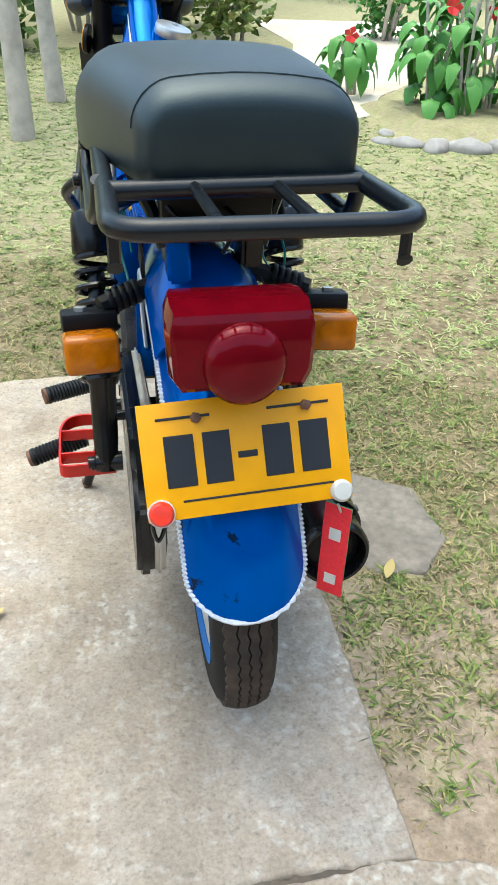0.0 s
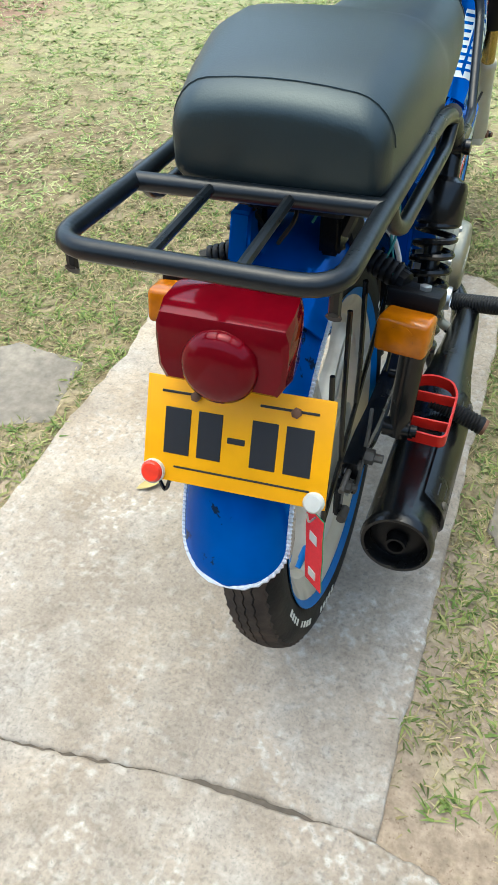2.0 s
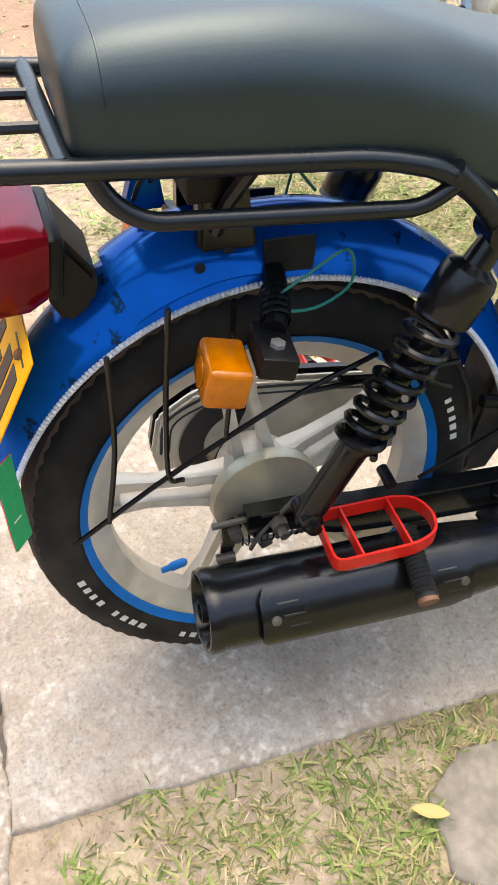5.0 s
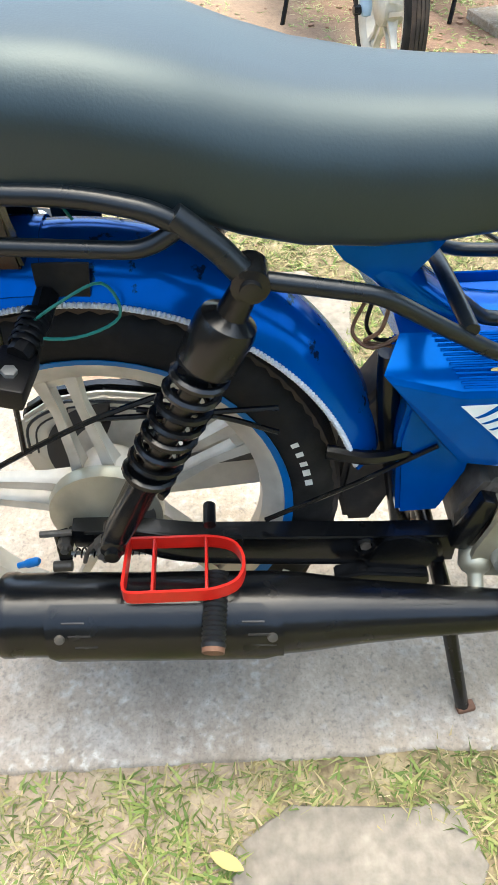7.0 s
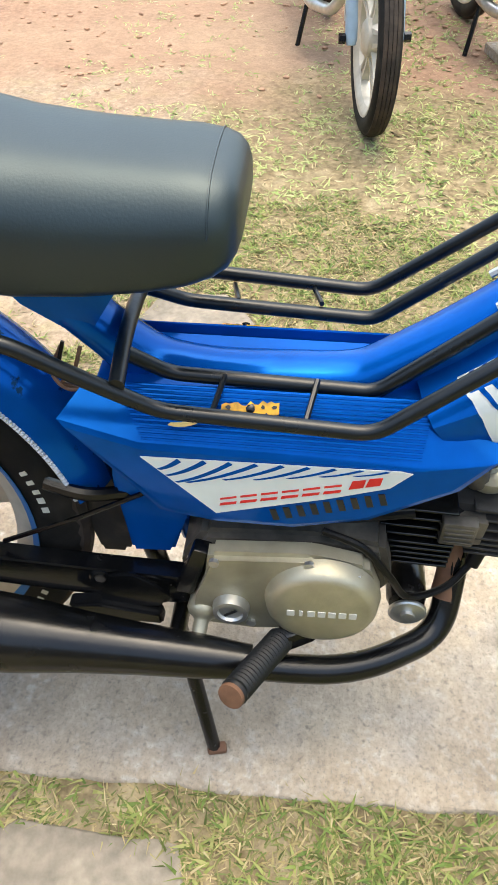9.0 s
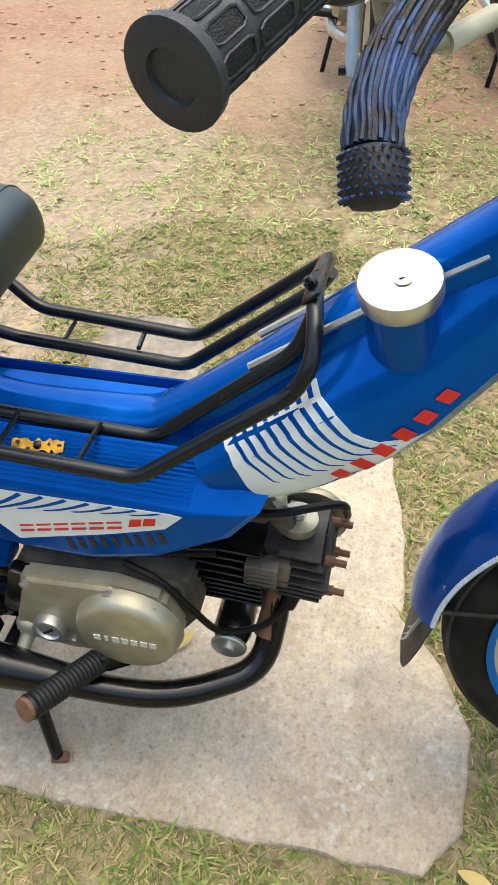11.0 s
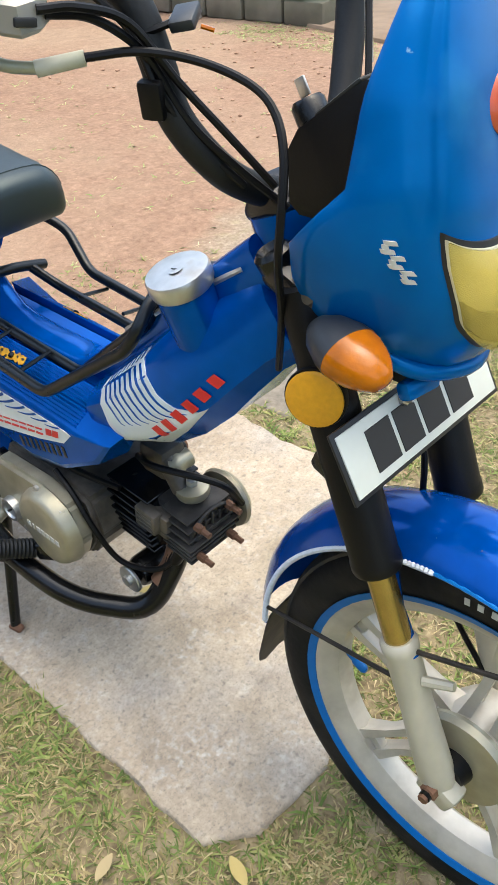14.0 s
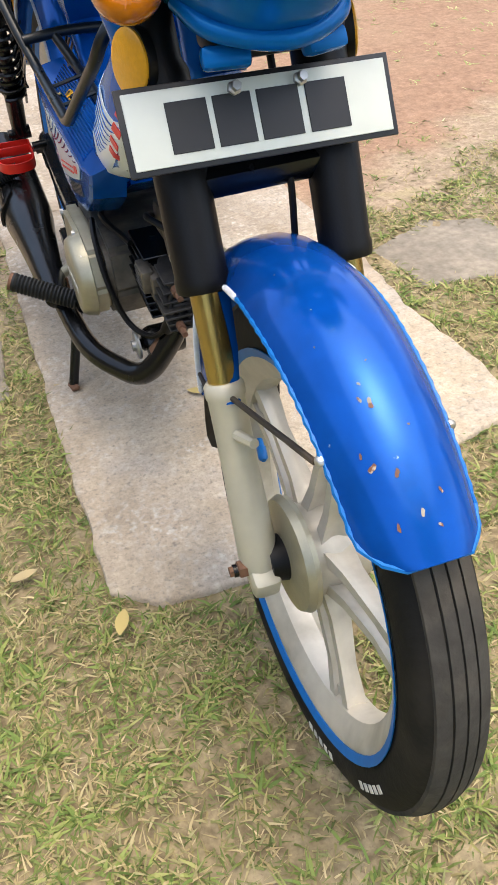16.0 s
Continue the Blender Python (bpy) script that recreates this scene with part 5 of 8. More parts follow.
for x, z in ((-0.038, 0.296), (0.022, 0.296), (-0.038, 0.352), (0.022, 0.352)):
    part("head_stud", lathe([(0, 0), (0.0065, 0), (0.0065, 0.012), (0.0045, 0.013), (0.0045, 0.026), (0, 0.026)], (x, 0.782, z), (0, 1, -0.1), 8), RUST, head)
for k in range(5):
    part("face_rib", rbox((-0.036 + 0.014 * k, 0.7795, 0.326), (0.0048, 0.007, 0.066 - 0.010 * abs(k - 2)), 0.0012, (-6, 0, 0), seg=1), FIN_DARK, head)
part("face_rib", rbox((-0.008, 0.7805, 0.326), (0.070, 0.007, 0.0060), 0.0012, (-6, 0, 0), seg=1), FIN_DARK, head)
part("face_rim", tube([(-0.008 + 0.040 * math.cos(t), 0.7795 + 0.004 * math.sin(t), 0.326 + 0.038 * math.sin(t)) for t in (2 * math.pi * q / 24 for q in range(24))], 0.0034, 6, closed=True), FIN_DARK, head)
part("carburettor_bowl", lathe([(0, 0), (0.015, 0), (0.0175, 0.003), (0.0175, 0.020), (0.014, 0.026), (0.014, 0.040), (0, 0.042)], (0.006, 0.712, 0.404), (-1, 0.15, 0.05), 24), CAST, head, "silver carburettor bowl")
part("bowl_nut", lathe([(0, 0), (0.0085, 0), (0.0085, 0.009), (0.005, 0.010), (0, 0.010)], (-0.009, 0.7465, 0.388), (0.05, 0.05, 1), 6), STEEL, head)
part("side_cover_disc", lathe([(0, 0), (0.046, 0), (0.048, 0.006), (0.042, 0.014), (0, 0.016)], (-0.058, 0.755, 0.330), (-1, 0, 0), 32), CAST, head)
part("carburettor", rbox((-0.01, 0.69, 0.405), (0.045, 0.05, 0.05), 0.008), CAST_DARK, crank)
part("intake_pipe", tube(rounded([(-0.005, 0.690, 0.418), (0.0, 0.715, 0.405), (0.0, 0.735, 0.372)], 0.02), 0.014, 12), CAST_DARK, crank)
part("starter_can", lathe([(0, 0), (0.023, 0), (0.025, 0.004), (0.025, 0.05), (0.022, 0.058), (0.012, 0.060), (0.012, 0.064), (0.008, 0.066), (0.008, 0.072), (0, 0.072)], (-0.004, 0.672, 0.203), (1, 0, 0), 28), BLACK, crank, "black canister with a hex bolt")
part("canister_bolt", lathe([(0, 0.0), (0.0235, 0.0), (0.0235, 0.003), (0.0215, 0.005), (0.009, 0.006), (0.009, 0.011), (0, 0.012)], (0.066, 0.672, 0.203), (1, 0, 0), 16), STEEL, crank)
part("plug_lead", tube(curve_points([(0.085, 0.56, 0.368), (0.092, 0.605, 0.352), (0.090, 0.640, 0.30), (0.075, 0.668, 0.245), (0.052, 0.715, 0.240), (0.030, 0.745, 0.268)], 6), 0.0045, 8), PLASTIC, crank, "black ignition lead")
part("plug_boot", tube([(0.034, 0.742, 0.262), (0.022, 0.752, 0.290)], [0.009, 0.010], 10), PLASTIC, crank)
for pts in ([(0.05, 0.50, 0.362), (0.07, 0.57, 0.372), (0.05, 0.66, 0.366)], [(0.01, 0.66, 0.40), (0.03, 0.72, 0.425), (-0.02, 0.79, 0.40), (-0.05, 0.80, 0.35)]):
    part("engine_hose", tube(curve_points(pts, 6), 0.005, 8), PLASTIC, crank)

# ---- step-through body ----
def between(pts, f):
    """A place at 0 to 1 along a list of pairs."""
    g = min(f, 0.9999) * (len(pts) - 1)
    i = int(g)
    return tuple(p + (q - p) * (g - i) for p, q in zip(pts[i], pts[i + 1]))


STRIPE_A = [(0.3905, 0.4660), (0.3985, 0.4575), (0.4075, 0.4485), (0.4180, 0.4490), (0.4560, 0.4560), (0.4870, 0.4590), (0.5200, 0.4640), (0.5520, 0.4690), (0.5850, 0.4730)]
body = part("body_shell", prism([(0.320, 0.529), (0.650, 0.527), (0.70, 0.516), (0.70, 0.470), (0.60, 0.415), (0.40, 0.415), (0.345, 0.46)], -0.048, 0.048, 0.006), BLUE, moped, "glossy blue step-through body with stripe decals")
body.location.z = 0.008
for k in range(12):
    f = (k + 0.5) / 12
    for s in (1, -1):
        part("floor_rib", tube([(s * (0.051 + 0.042 * f), 0.378 - 0.030 * (1 - f), 0.5352 - 0.0365 * f), (s * (0.051 + 0.042 * f), 0.648 + 0.010 * (1 - f), 0.5335 - 0.0415 * f)], 0.0015, 5), BLUE, body)
for s in (1, -1):
    # side panel: upper lip, creased outer face and lower skirt
    rings = []
    for x, poly in ((0.040, [(0.318, 0.537), (0.372, 0.535), (0.66, 0.533), (0.735, 0.518), (0.695, 0.452), (0.610, 0.398), (0.528, 0.374), (0.440, 0.378), (0.375, 0.388)]),
                    (0.084, [(0.297, 0.522), (0.374, 0.497), (0.655, 0.490), (0.722, 0.500), (0.690, 0.456), (0.606, 0.404), (0.528, 0.384), (0.446, 0.386), (0.388, 0.398)]),
                    (0.087, [(0.304, 0.514), (0.376, 0.490), (0.65, 0.483), (0.712, 0.497), (0.684, 0.460), (0.602, 0.410), (0.528, 0.392), (0.450, 0.394), (0.396, 0.408)])):
        rings.append([Vector((s * x, y, z)) for y, z in poly])
    panel = part("side_panel", loft(rings), BLUE, body, "blue side panel with a silver decal and vent slots", 20)
    panel.location.x = s * 0.010
    part("panel_tail", prism([(0.335, 0.455), (0.42, 0.42), (0.408, 0.350), (0.388, 0.282), (0.338, 0.280), (0.328, 0.40)], min(s * 0.03, s * 0.062), max(s * 0.03, s * 0.062), 0.005), BLUE, body)
    X = s * 0.0875
    dec = [(0.375, 0.4815), (0.448, 0.4035), (0.560, 0.436), (0.622, 0.458), (0.642, 0.4800), (0.630, 0.4825)]
    part("panel_decal", prism(dec, min(X, X + s * 0.0008), max(X, X + s * 0.0008), 0), DECAL, panel, "silver-white swoosh decal")
    for k in range(9):
        ya, za = STRIPE_A[k]
        yb, zb = 0.412 + 0.0255 * k, 0.4818
        run = []
        for q in range(7):
            f = q / 6
            run.append((ya + (yb - ya) * f, za + (zb - za) * (0.55 * f + 0.45 * f * f), 0.0042 * (1 - 0.10 * k) * (0.25 + 0.75 * f)))
        part("decal_stripe", prism([(y, min(zb, z)) for y, z, h in run] + [(y + 0.004, min(zb, z) - h) for y, z, h in run[::-1]], min(X + s * 0.001, X + s * 0.0016), max(X + s * 0.001, X + s * 0.0016), 0), BLUE, panel)
    for k in range(6):
        part("model_bar", prism([(0.452 + 0.021 * k, 0.4165 + 0.0055 * k), (0.469 + 0.021 * k, 0.421 + 0.0055 * k), (0.470 + 0.021 * k, 0.4245 + 0.0055 * k), (0.453 + 0.021 * k, 0.4205 + 0.0055 * k)], min(X + s * 0.001, X + s * 0.0016), max(X + s * 0.001, X + s * 0.0016), 0), DECAL_RED, panel)
        part("model_bar", prism([(0.453 + 0.021 * k, 0.4255 + 0.0055 * k), (0.470 + 0.021 * k, 0.4300 + 0.0055 * k), (0.470 + 0.021 * k, 0.4325 + 0.0055 * k), (0.453 + 0.021 * k, 0.4280 + 0.0055 * k)], min(X + s * 0.001, X + s * 0.0016), max(X + s * 0.001, X + s * 0.0016), 0), DECAL_RED, panel)
    for y0, z0 in ((0.582, 0.4535), (0.598, 0.4580)):
        part("model_bar", prism([(y0, z0), (y0 + 0.014, z0 + 0.004), (y0 + 0.016, z0 + 0.015), (y0 + 0.003, z0 + 0.012)], min(X + s * 0.001, X + s * 0.0016), max(X + s * 0.001, X + s * 0.0016), 0), DECAL_RED, panel)
    for k in range(9):
        y0 = 0.508 + 0.0135 * k
        z0 = 0.398 + 0.0042 * k
        part("vent_slot", prism([(y0, z0), (y0 + 0.0065, z0 + 0.001), (y0 + 0.002, z0 + 0.017), (y0 - 0.0045, z0 + 0.016)], min(X - s * 0.002, X + s * 0.0004), max(X - s * 0.002, X + s * 0.0004), 0), INK, panel)
    part("panel_screw", lathe([(0, 0), (0.008, 0), (0.007, 0.003), (0.004, 0.003), (0.003, 0.001), (0, 0.001)], (s * 0.079, 0.677, 0.477), (s, 0, 0), 14), BLACK, panel)


def tunnel(pts, w, h):
    """A rounded ridge: half-width w and height h about a centre line."""
    rings = []
    for i, (y, z) in enumerate(pts):
        a, b = pts[max(i - 1, 0)], pts[min(i + 1, len(pts) - 1)]
        d = Vector((0, b[0] - a[0], b[1] - a[1])).normalized()
        up = Vector((0, -d.z, d.y))
        ring = []
        for k in range(16):
            t = 2 * math.pi * k / 16
            c, s2 = math.cos(t), math.sin(t)
            ring.append(Vector((0, y, z)) + Vector((1, 0, 0)) * (math.copysign(abs(c) ** 0.6, c) * w[i]) + up * (math.copysign(abs(s2) ** 0.6, s2) * h[i]))
        rings.append(ring)
    return loft(rings)


line = [(p.y, p.z) for p in curve_points([(0, 0.225, 0.672), (0, 0.290, 0.606), (0, 0.332, 0.562), (0, 0.378, 0.520), (0, 0.43, 0.506), (0, 0.52, 0.506), (0, 0.585, 0.511), (0, 0.625, 0.532), (0, 0.687, 0.578), (0, 0.763, 0.643), (0, 0.84, 0.712), (0, 0.915, 0.774)], 4)]
nn = len(line)
part("spine", tunnel(line, [0.029] * nn, [float(np.interp(y, (0.33, 0.40), (0.019, 0.029))) for y, z in line]), BLUE, body, "blue frame spine", 60)
part("seat_gusset", loft([[Vector((sx, y, z)) for sx, y, z in ((-w, y0, z0), (w, y0, z0), (w, y1, z1), (-w, y1, z1))] for w, y0, z0, y1, z1 in ((0.024, 0.305, 0.572, 0.322, 0.574), (0.033, 0.262, 0.610, 0.345, 0.612), (0.037, 0.225, 0.664, 0.380, 0.668))]), BLUE, body, "blue seat support gusset", 30)
part("frame_rear", tube(rounded([(0, 0.37, 0.50), (0, 0.37, 0.45), (0, 0.39, 0.36), (0, 0.41, 0.26)], 0.04), 0.026, 14), BLUE, body)
part("seat_spring_bracket", rbox((0.05, 0.145, 0.700), (0.06, 0.03, 0.02), 0.003, (-20, 0, 0)), STEEL, body)

# tank shroud
UPV = Vector((0, -0.643, 0.766))
TANK = ((0.662, 0.522, 0.078, 0.035, 0.044), (0.70, 0.545, 0.080, 0.040, 0.062), (0.745, 0.580, 0.080, 0.045, 0.076), (0.792, 0.620, 0.079, 0.048, 0.079), (0.835, 0.657, 0.070, 0.050, 0.074), (0.872, 0.690, 0.056, 0.048, 0.064), (0.905, 0.720, 0.042, 0.045, 0.057), (0.935, 0.745, 0.034, 0.044, 0.056))
rings = []
for cy, cz, w, up, dn in TANK:
    c = Vector((0, cy, cz))
    prof = ((0.55, -1.0), (0.92, -0.72), (1.0, -0.30), (0.97, 0.25), (0.80, 0.62), (0.45, 0.86), (0.30, 1.0))
    ring = [c + Vector((w * a, 0, 0)) + UPV * (b * (up if b > 0 else dn)) for a, b in prof]
    ring += [Vector((-p.x, p.y, p.z)) for p in ring[::-1]]
    rings.append(ring)
tank = part("tank_cover", loft(rings), BLUE, moped, "glossy blue fuel tank cover with white stripe decal", 32)
for s in (1, -1):
    part("tank_trim", tube([(s * 0.026, 0.70, 0.635), (s * 0.027, 0.80, 0.709), (s * 0.026, 0.895, 0.773)], 0.0038, 6), STEEL, tank, "narrow steel trim strip")


def on_tank(y, zoff):
    """A place on the right flank of the tank cover: y along, zoff across (-1 low to 1 high)."""
    i = 0
    cs = TANK
    while i < len(cs) - 2 and cs[i + 1][0] < y:
        i += 1
    f = (y - cs[i][0]) / (cs[i + 1][0] - cs[i][0])
    cy, cz, w, up, dn = (a + (b - a) * f for a, b in zip(cs[i], cs[i + 1]))
    prof = ((-1.0, 0.55), (-0.72, 0.92), (-0.30, 1.0), (0.25, 0.97), (0.62, 0.80), (0.86, 0.45), (1.0, 0.30))
    k = 0
    while k < len(prof) - 2 and prof[k + 1][0] < zoff:
        k += 1
    g = (zoff - prof[k][0]) / (prof[k + 1][0] - prof[k][0])
    a = prof[k][1] + (prof[k + 1][1] - prof[k][1]) * g
    return Vector((w * a, cy, cz)) + UPV * (zoff * (up if zoff > 0 else dn))


def tank_patch(outline, name, material, label="", lift=0.0012, s=1, steps=5):
    """A thin sticker that follows the flank: a strip between two edges given as (y, zoff) pairs."""
    bm = bmesh.new()
    rows = []
    for (ya, za), (yb, zb) in outline:
        row = []
        for k in range(steps + 1):
            f = k / steps
            p = on_tank(ya + (yb - ya) * f, za + (zb - za) * f)
            row.append(Vector((s * (p.x + lift), p.y, p.z)))
        rows.append(row)
    vs = [[bm.verts.new(p) for p in r] for r in rows]
    for a, b in zip(vs, vs[1:]):
        for k in range(steps):
            bm.faces.new((a[k], a[k + 1], b[k + 1], b[k]))
    ext = bmesh.ops.extrude_face_region(bm, geom=bm.faces[:])
    for v in ext["geom"]:
        if isinstance(v, bmesh.types.BMVert):
            v.co.x -= s * 0.0010
    part(name, bm, material, tank, label, 60)


EDGE_A = [(0.695, 0.80), (0.700, 0.50), (0.700, 0.10), (0.694, -0.50), (0.700, -0.85), (0.722, -0.98)]
EDGE_B = [(0.790, 0.78), (0.796, 0.30), (0.797, -0.15), (0.806, -0.45), (0.825, -0.68), (0.838, -0.72)]
LINE_A = [(0.704, 0.80), (0.709, 0.45), (0.712, 0.05), (0.716, -0.35), (0.730, -0.52)]
for s in (1, -1):
    tank_patch([(between(EDGE_A, f / 15), between(EDGE_B, f / 15)) for f in range(16)], "stripe_decal", DECAL, "silver-white curved stripe decal", s=s, steps=12)
    for k in range(8):
        w0, reach = (k + 0.30) / 8, 0.80 + 0.022 * k
        rows = []
        for j in range(15):
            f = j / 14 * reach
            half = 0.026 * (1 - 0.85 * (j / 14) ** 1.3)
            pa, pb = between(LINE_A, f), between(EDGE_B[:5], f)
            rows.append((between([pa, pb], max(0.0, w0 - half)), between([pa, pb], min(1.0, w0 + half))))
        tank_patch(rows, "decal_stripe", BLUE, s=s, steps=1, lift=0.0018)
    for k in range(6):
        y0 = 0.764 + 0.0188 * k
        zc = -0.66 + 0.035 * k
        tank_patch([((y0, zc - 0.10), (y0 - 0.004, zc + 0.11)), ((y0 + 0.0095, zc - 0.09), (y0 + 0.0055, zc + 0.12))], "brand_bar", DECAL_RED, s=s, lift=0.0024, steps=3)
cap_at = Vector((0.043, 0.834, 0.724))
cap_ax = Vector((0.26, -0.14, 1.0)).normalized()
part("filler_neck", lathe([(0.031, -0.060), (0.031, 0.022), (0.0, 0.022)], cap_at, cap_ax, 32), BLUE, tank)
cap = part("fuel_cap", lathe([(0.033, 0.020), (0.0345, 0.024), (0.0345, 0.036), (0.033, 0.039), (0.020, 0.041), (0.0, 0.0415)], cap_at, cap_ax, 40), STEEL, tank, "brushed steel locking fuel cap")
part("cap_lock", lathe([(0, 0.0412), (0.007, 0.0418), (0.0075, 0.0425), (0, 0.0427)], cap_at + Vector((0.003, 0.003, 0)), cap_ax, 16), STEEL, cap)
part("key_slot", rbox(cap_at + cap_ax * 0.0428 + Vector((0.003, 0.003, 0)), (0.0012, 0.007, 0.0008), 0, (0, 0, 30)), INK, cap)

# ---- side guard rails ----
rails = group_part("guard_rails", moped, "black tubular leg guard rails")
for s in (1, -1):
    ox = -0.022
    front = [(0.070, 0.750, 0.646), (0.060, 0.764, 0.674), (0.036, 0.762, 0.697), (0.010, 0.757, 0.706), (-0.022, 0.756, 0.708)] if s > 0 else [(-0.113, 0.748, 0.668), (-0.102, 0.756, 0.680), (-0.060, 0.757, 0.700), (-0.022, 0.756, 0.708)]
    part("outer_rail", tube(rounded([(s * 0.122, 0.172, 0.662), (s * 0.122, 0.28, 0.640), (ox + s * 0.135, 0.335, 0.600), (ox + s * 0.120, 0.400, 0.552), (ox + s * 0.118, 0.600, 0.536)] + front, 0.018, 5), 0.0078, 12), TUBE, rails)
    inner_end = [(0.030, 0.745, 0.662), (0.024, 0.758, 0.696)] if s > 0 else [(-0.074, 0.748, 0.662), (-0.066, 0.762, 0.688)]
    part("inner_rail", tube(rounded([((0.060, 0.362, 0.590) if s > 0 else (-0.066, 0.357, 0.577)), (ox + s * 0.062, 0.400, 0.550), (ox + s * 0.060, 0.602, 0.538)] + inner_end, 0.015, 5), 0.0076, 12), TUBE, rails)
    for y in (0.445, 0.535):
        part("rail_stay", tube([(ox + s * 0.116, y, 0.538), (ox + s * 0.064, y + 0.01, 0.552)], 0.003, 6), TUBE, rails)
part("cross_tube", tube(curve_points([(0.108, 0.366, 0.588), (0.040, 0.361, 0.592), (-0.030, 0.358, 0.587), (-0.092, 0.356, 0.572)], 6), 0.0078, 12), TUBE, rails)
part("rail_plate", rbox((-0.004, 0.755, 0.7125), (0.050, 0.020, 0.004), 0.0015, (42, 0, 0)), BLACK, rails)
part("rail_bolt", lathe([(0, 0), (0.006, 0), (0.006, 0.005), (0.0035, 0.006), (0.0035, 0.009), (0, 0.009)], (0.000, 0.753, 0.714), (0, -0.64, 0.77), 6), BLACK, rails)


def torn_label(at, length, width, turn, lean, seed):
    """A half-scraped paper label with ragged ends and a dark bolt pressed through it."""
    rnd = random.Random(seed)
    n = 14
    top = [(length * (k / n - 0.5), width * (0.5 + rnd.uniform(-0.30, 0.06))) for k in range(n + 1)]
    low = [(length * (k / n - 0.5) + rnd.uniform(-0.001, 0.001), -width * (0.5 + rnd.uniform(-0.34, 0.05))) for k in range(n + 1)]
    m = Euler((radians(-0.5), radians(lean), radians(turn))).to_matrix()
    ob = part("floor_label", onto(top[::-1] + low, at, m @ Vector((0, 1, 0)), m @ Vector((-1, 0, 0)), 0.0010), LABEL, body, "torn yellow paper label")
    for k in range(5):
        p = Vector(at) + m @ Vector((rnd.uniform(-0.35, 0.35) * width, length * (k / 5 - 0.38), 0.0008))
        part("dark_patch", onto([(0.003 * rnd.uniform(0.5, 1.2) * math.cos(a), 0.0022 * rnd.uniform(0.5, 1.2) * math.sin(a)) for a in (0, 1, 2, 3, 4, 5)], p, m @ Vector((0, 1, 0)), m @ Vector((-1, 0, 0)), 0.0008), INK, ob)
    part("label_bolt", lathe([(0, 0), (0.0045, 0), (0.0045, 0.003), (0.002, 0.004), (0, 0.004)], at, m @ Vector((0, 0, 1)), 8), BLACK, ob)


torn_label((0.066, 0.482, 0.5235), 0.056, 0.015, 4, 41, 3)
torn_label((-0.060, 0.465, 0.5290), 0.052, 0.009, 0, -41, 4)

# ---- front end, turned slightly to the right ----
STEER_AT, STEER_AX = Vector((0, 0.93, 0.80)), Vector((0, -0.35, 0.937)).normalized()
STEER = Matrix.Translation((-0.008, 0, 0)) @ Matrix.Translation(STEER_AT) @ Matrix.Rotation(radians(-3.0), 4, STEER_AX) @ Matrix.Translation(-STEER_AT)

STEER_WHEEL = Matrix.Translation((-0.008, 0, 0)) @ Matrix.Translation(STEER_AT) @ Matrix.Rotation(radians(0.0), 4, STEER_AX) @ Matrix.Translation(-STEER_AT)


def fpart(name, bm, material, parent, label="", angle=40):
    return part(name, move(bm, STEER), material, parent, label, angle)


part("head_tube", lathe([(0.0, -0.10), (0.028, -0.10), (0.030, -0.09), (0.028, -0.08), (0.028, 0.04), (0.032, 0.05), (0.032, 0.062), (0, 0.062)], (0, 0.945, 0.765), STEER_AX, 24), BLUE, body)
FAIR = Matrix.Translation((-0.008, 0, 0)) @ Matrix.Translation(STEER_AT) @ Matrix.Rotation(radians(2.5), 4, STEER_AX) @ Matrix.Translation(-STEER_AT)


def hpart(name, bm, material, parent, label="", angle=40):
    """A part of the headlamp fairing, which sits turned a little to the other side."""
    return part(name, move(bm, FAIR), material, parent, label, angle)


FA = Vector((0, -0.352, 0.936)).normalized()
for s in (1, -1):
    base = Vector((s * 0.070, 1.200, 0.266))
    leg = fpart("fork_leg", lathe([(0, -0.022), (0.012, -0.022), (0.018, -0.012), (0.021, 0.01), (0.020, 0.06), (0.0185, 0.10), (0.0185, 0.182), (0.0200, 0.186), (0.0200, 0.196), (0.017, 0.200), (0, 0.200)], base, FA, 24), FORK, moped, "cream-painted telescopic fork leg")
    fpart("fork_tube", lathe([(0, 0.198), (0.0145, 0.198), (0.0145, 0.30), (0, 0.30)], base, FA, 24), BRASS, leg, "brassy inner fork tube")
    fpart("fork_shroud", lathe([(0, 0.288), (0.0245, 0.288), (0.0255, 0.291), (0.0255, 0.300), (0.0245, 0.304), (0.0245, 0.47), (0.020, 0.48), (0.020, 0.575), (0, 0.575)], base, FA, 28), PLASTIC, leg, "black fork shroud")
    fpart("axle_clamp", rbox(base + Vector((0, 0.006, -0.012)), (0.030, 0.046, 0.036), 0.007, (-20, 0, 0)), FORK, leg)
    fpart("axle_bolt", lathe([(0, 0), (0.010, 0), (0.010, 0.008), (0.006, 0.010), (0.006, 0.018), (0, 0.018)], (s * 0.086, FC.y, FC.z), (s, 0, 0), 6), RUST, leg)
for s in (1, -1):
    fpart("leg_lug", tube([Vector((s * 0.070, 1.165, 0.412)), Vector((s * 0.062, 1.196, 0.424))], [0.0060, 0.0050], 8), FORK, moped)
fpart("front_axle", tube([(-0.10, FC.y, FC.z), (0.10, FC.y, FC.z)], 0.007, 10), BLACK, moped)
fpart("speedo_drive", lathe([(0, 0.036), (0.024, 0.036), (0.026, 0.044), (0.022, 0.062), (0, 0.062)], FC, (1, 0, 0), 24), PLASTIC, moped)
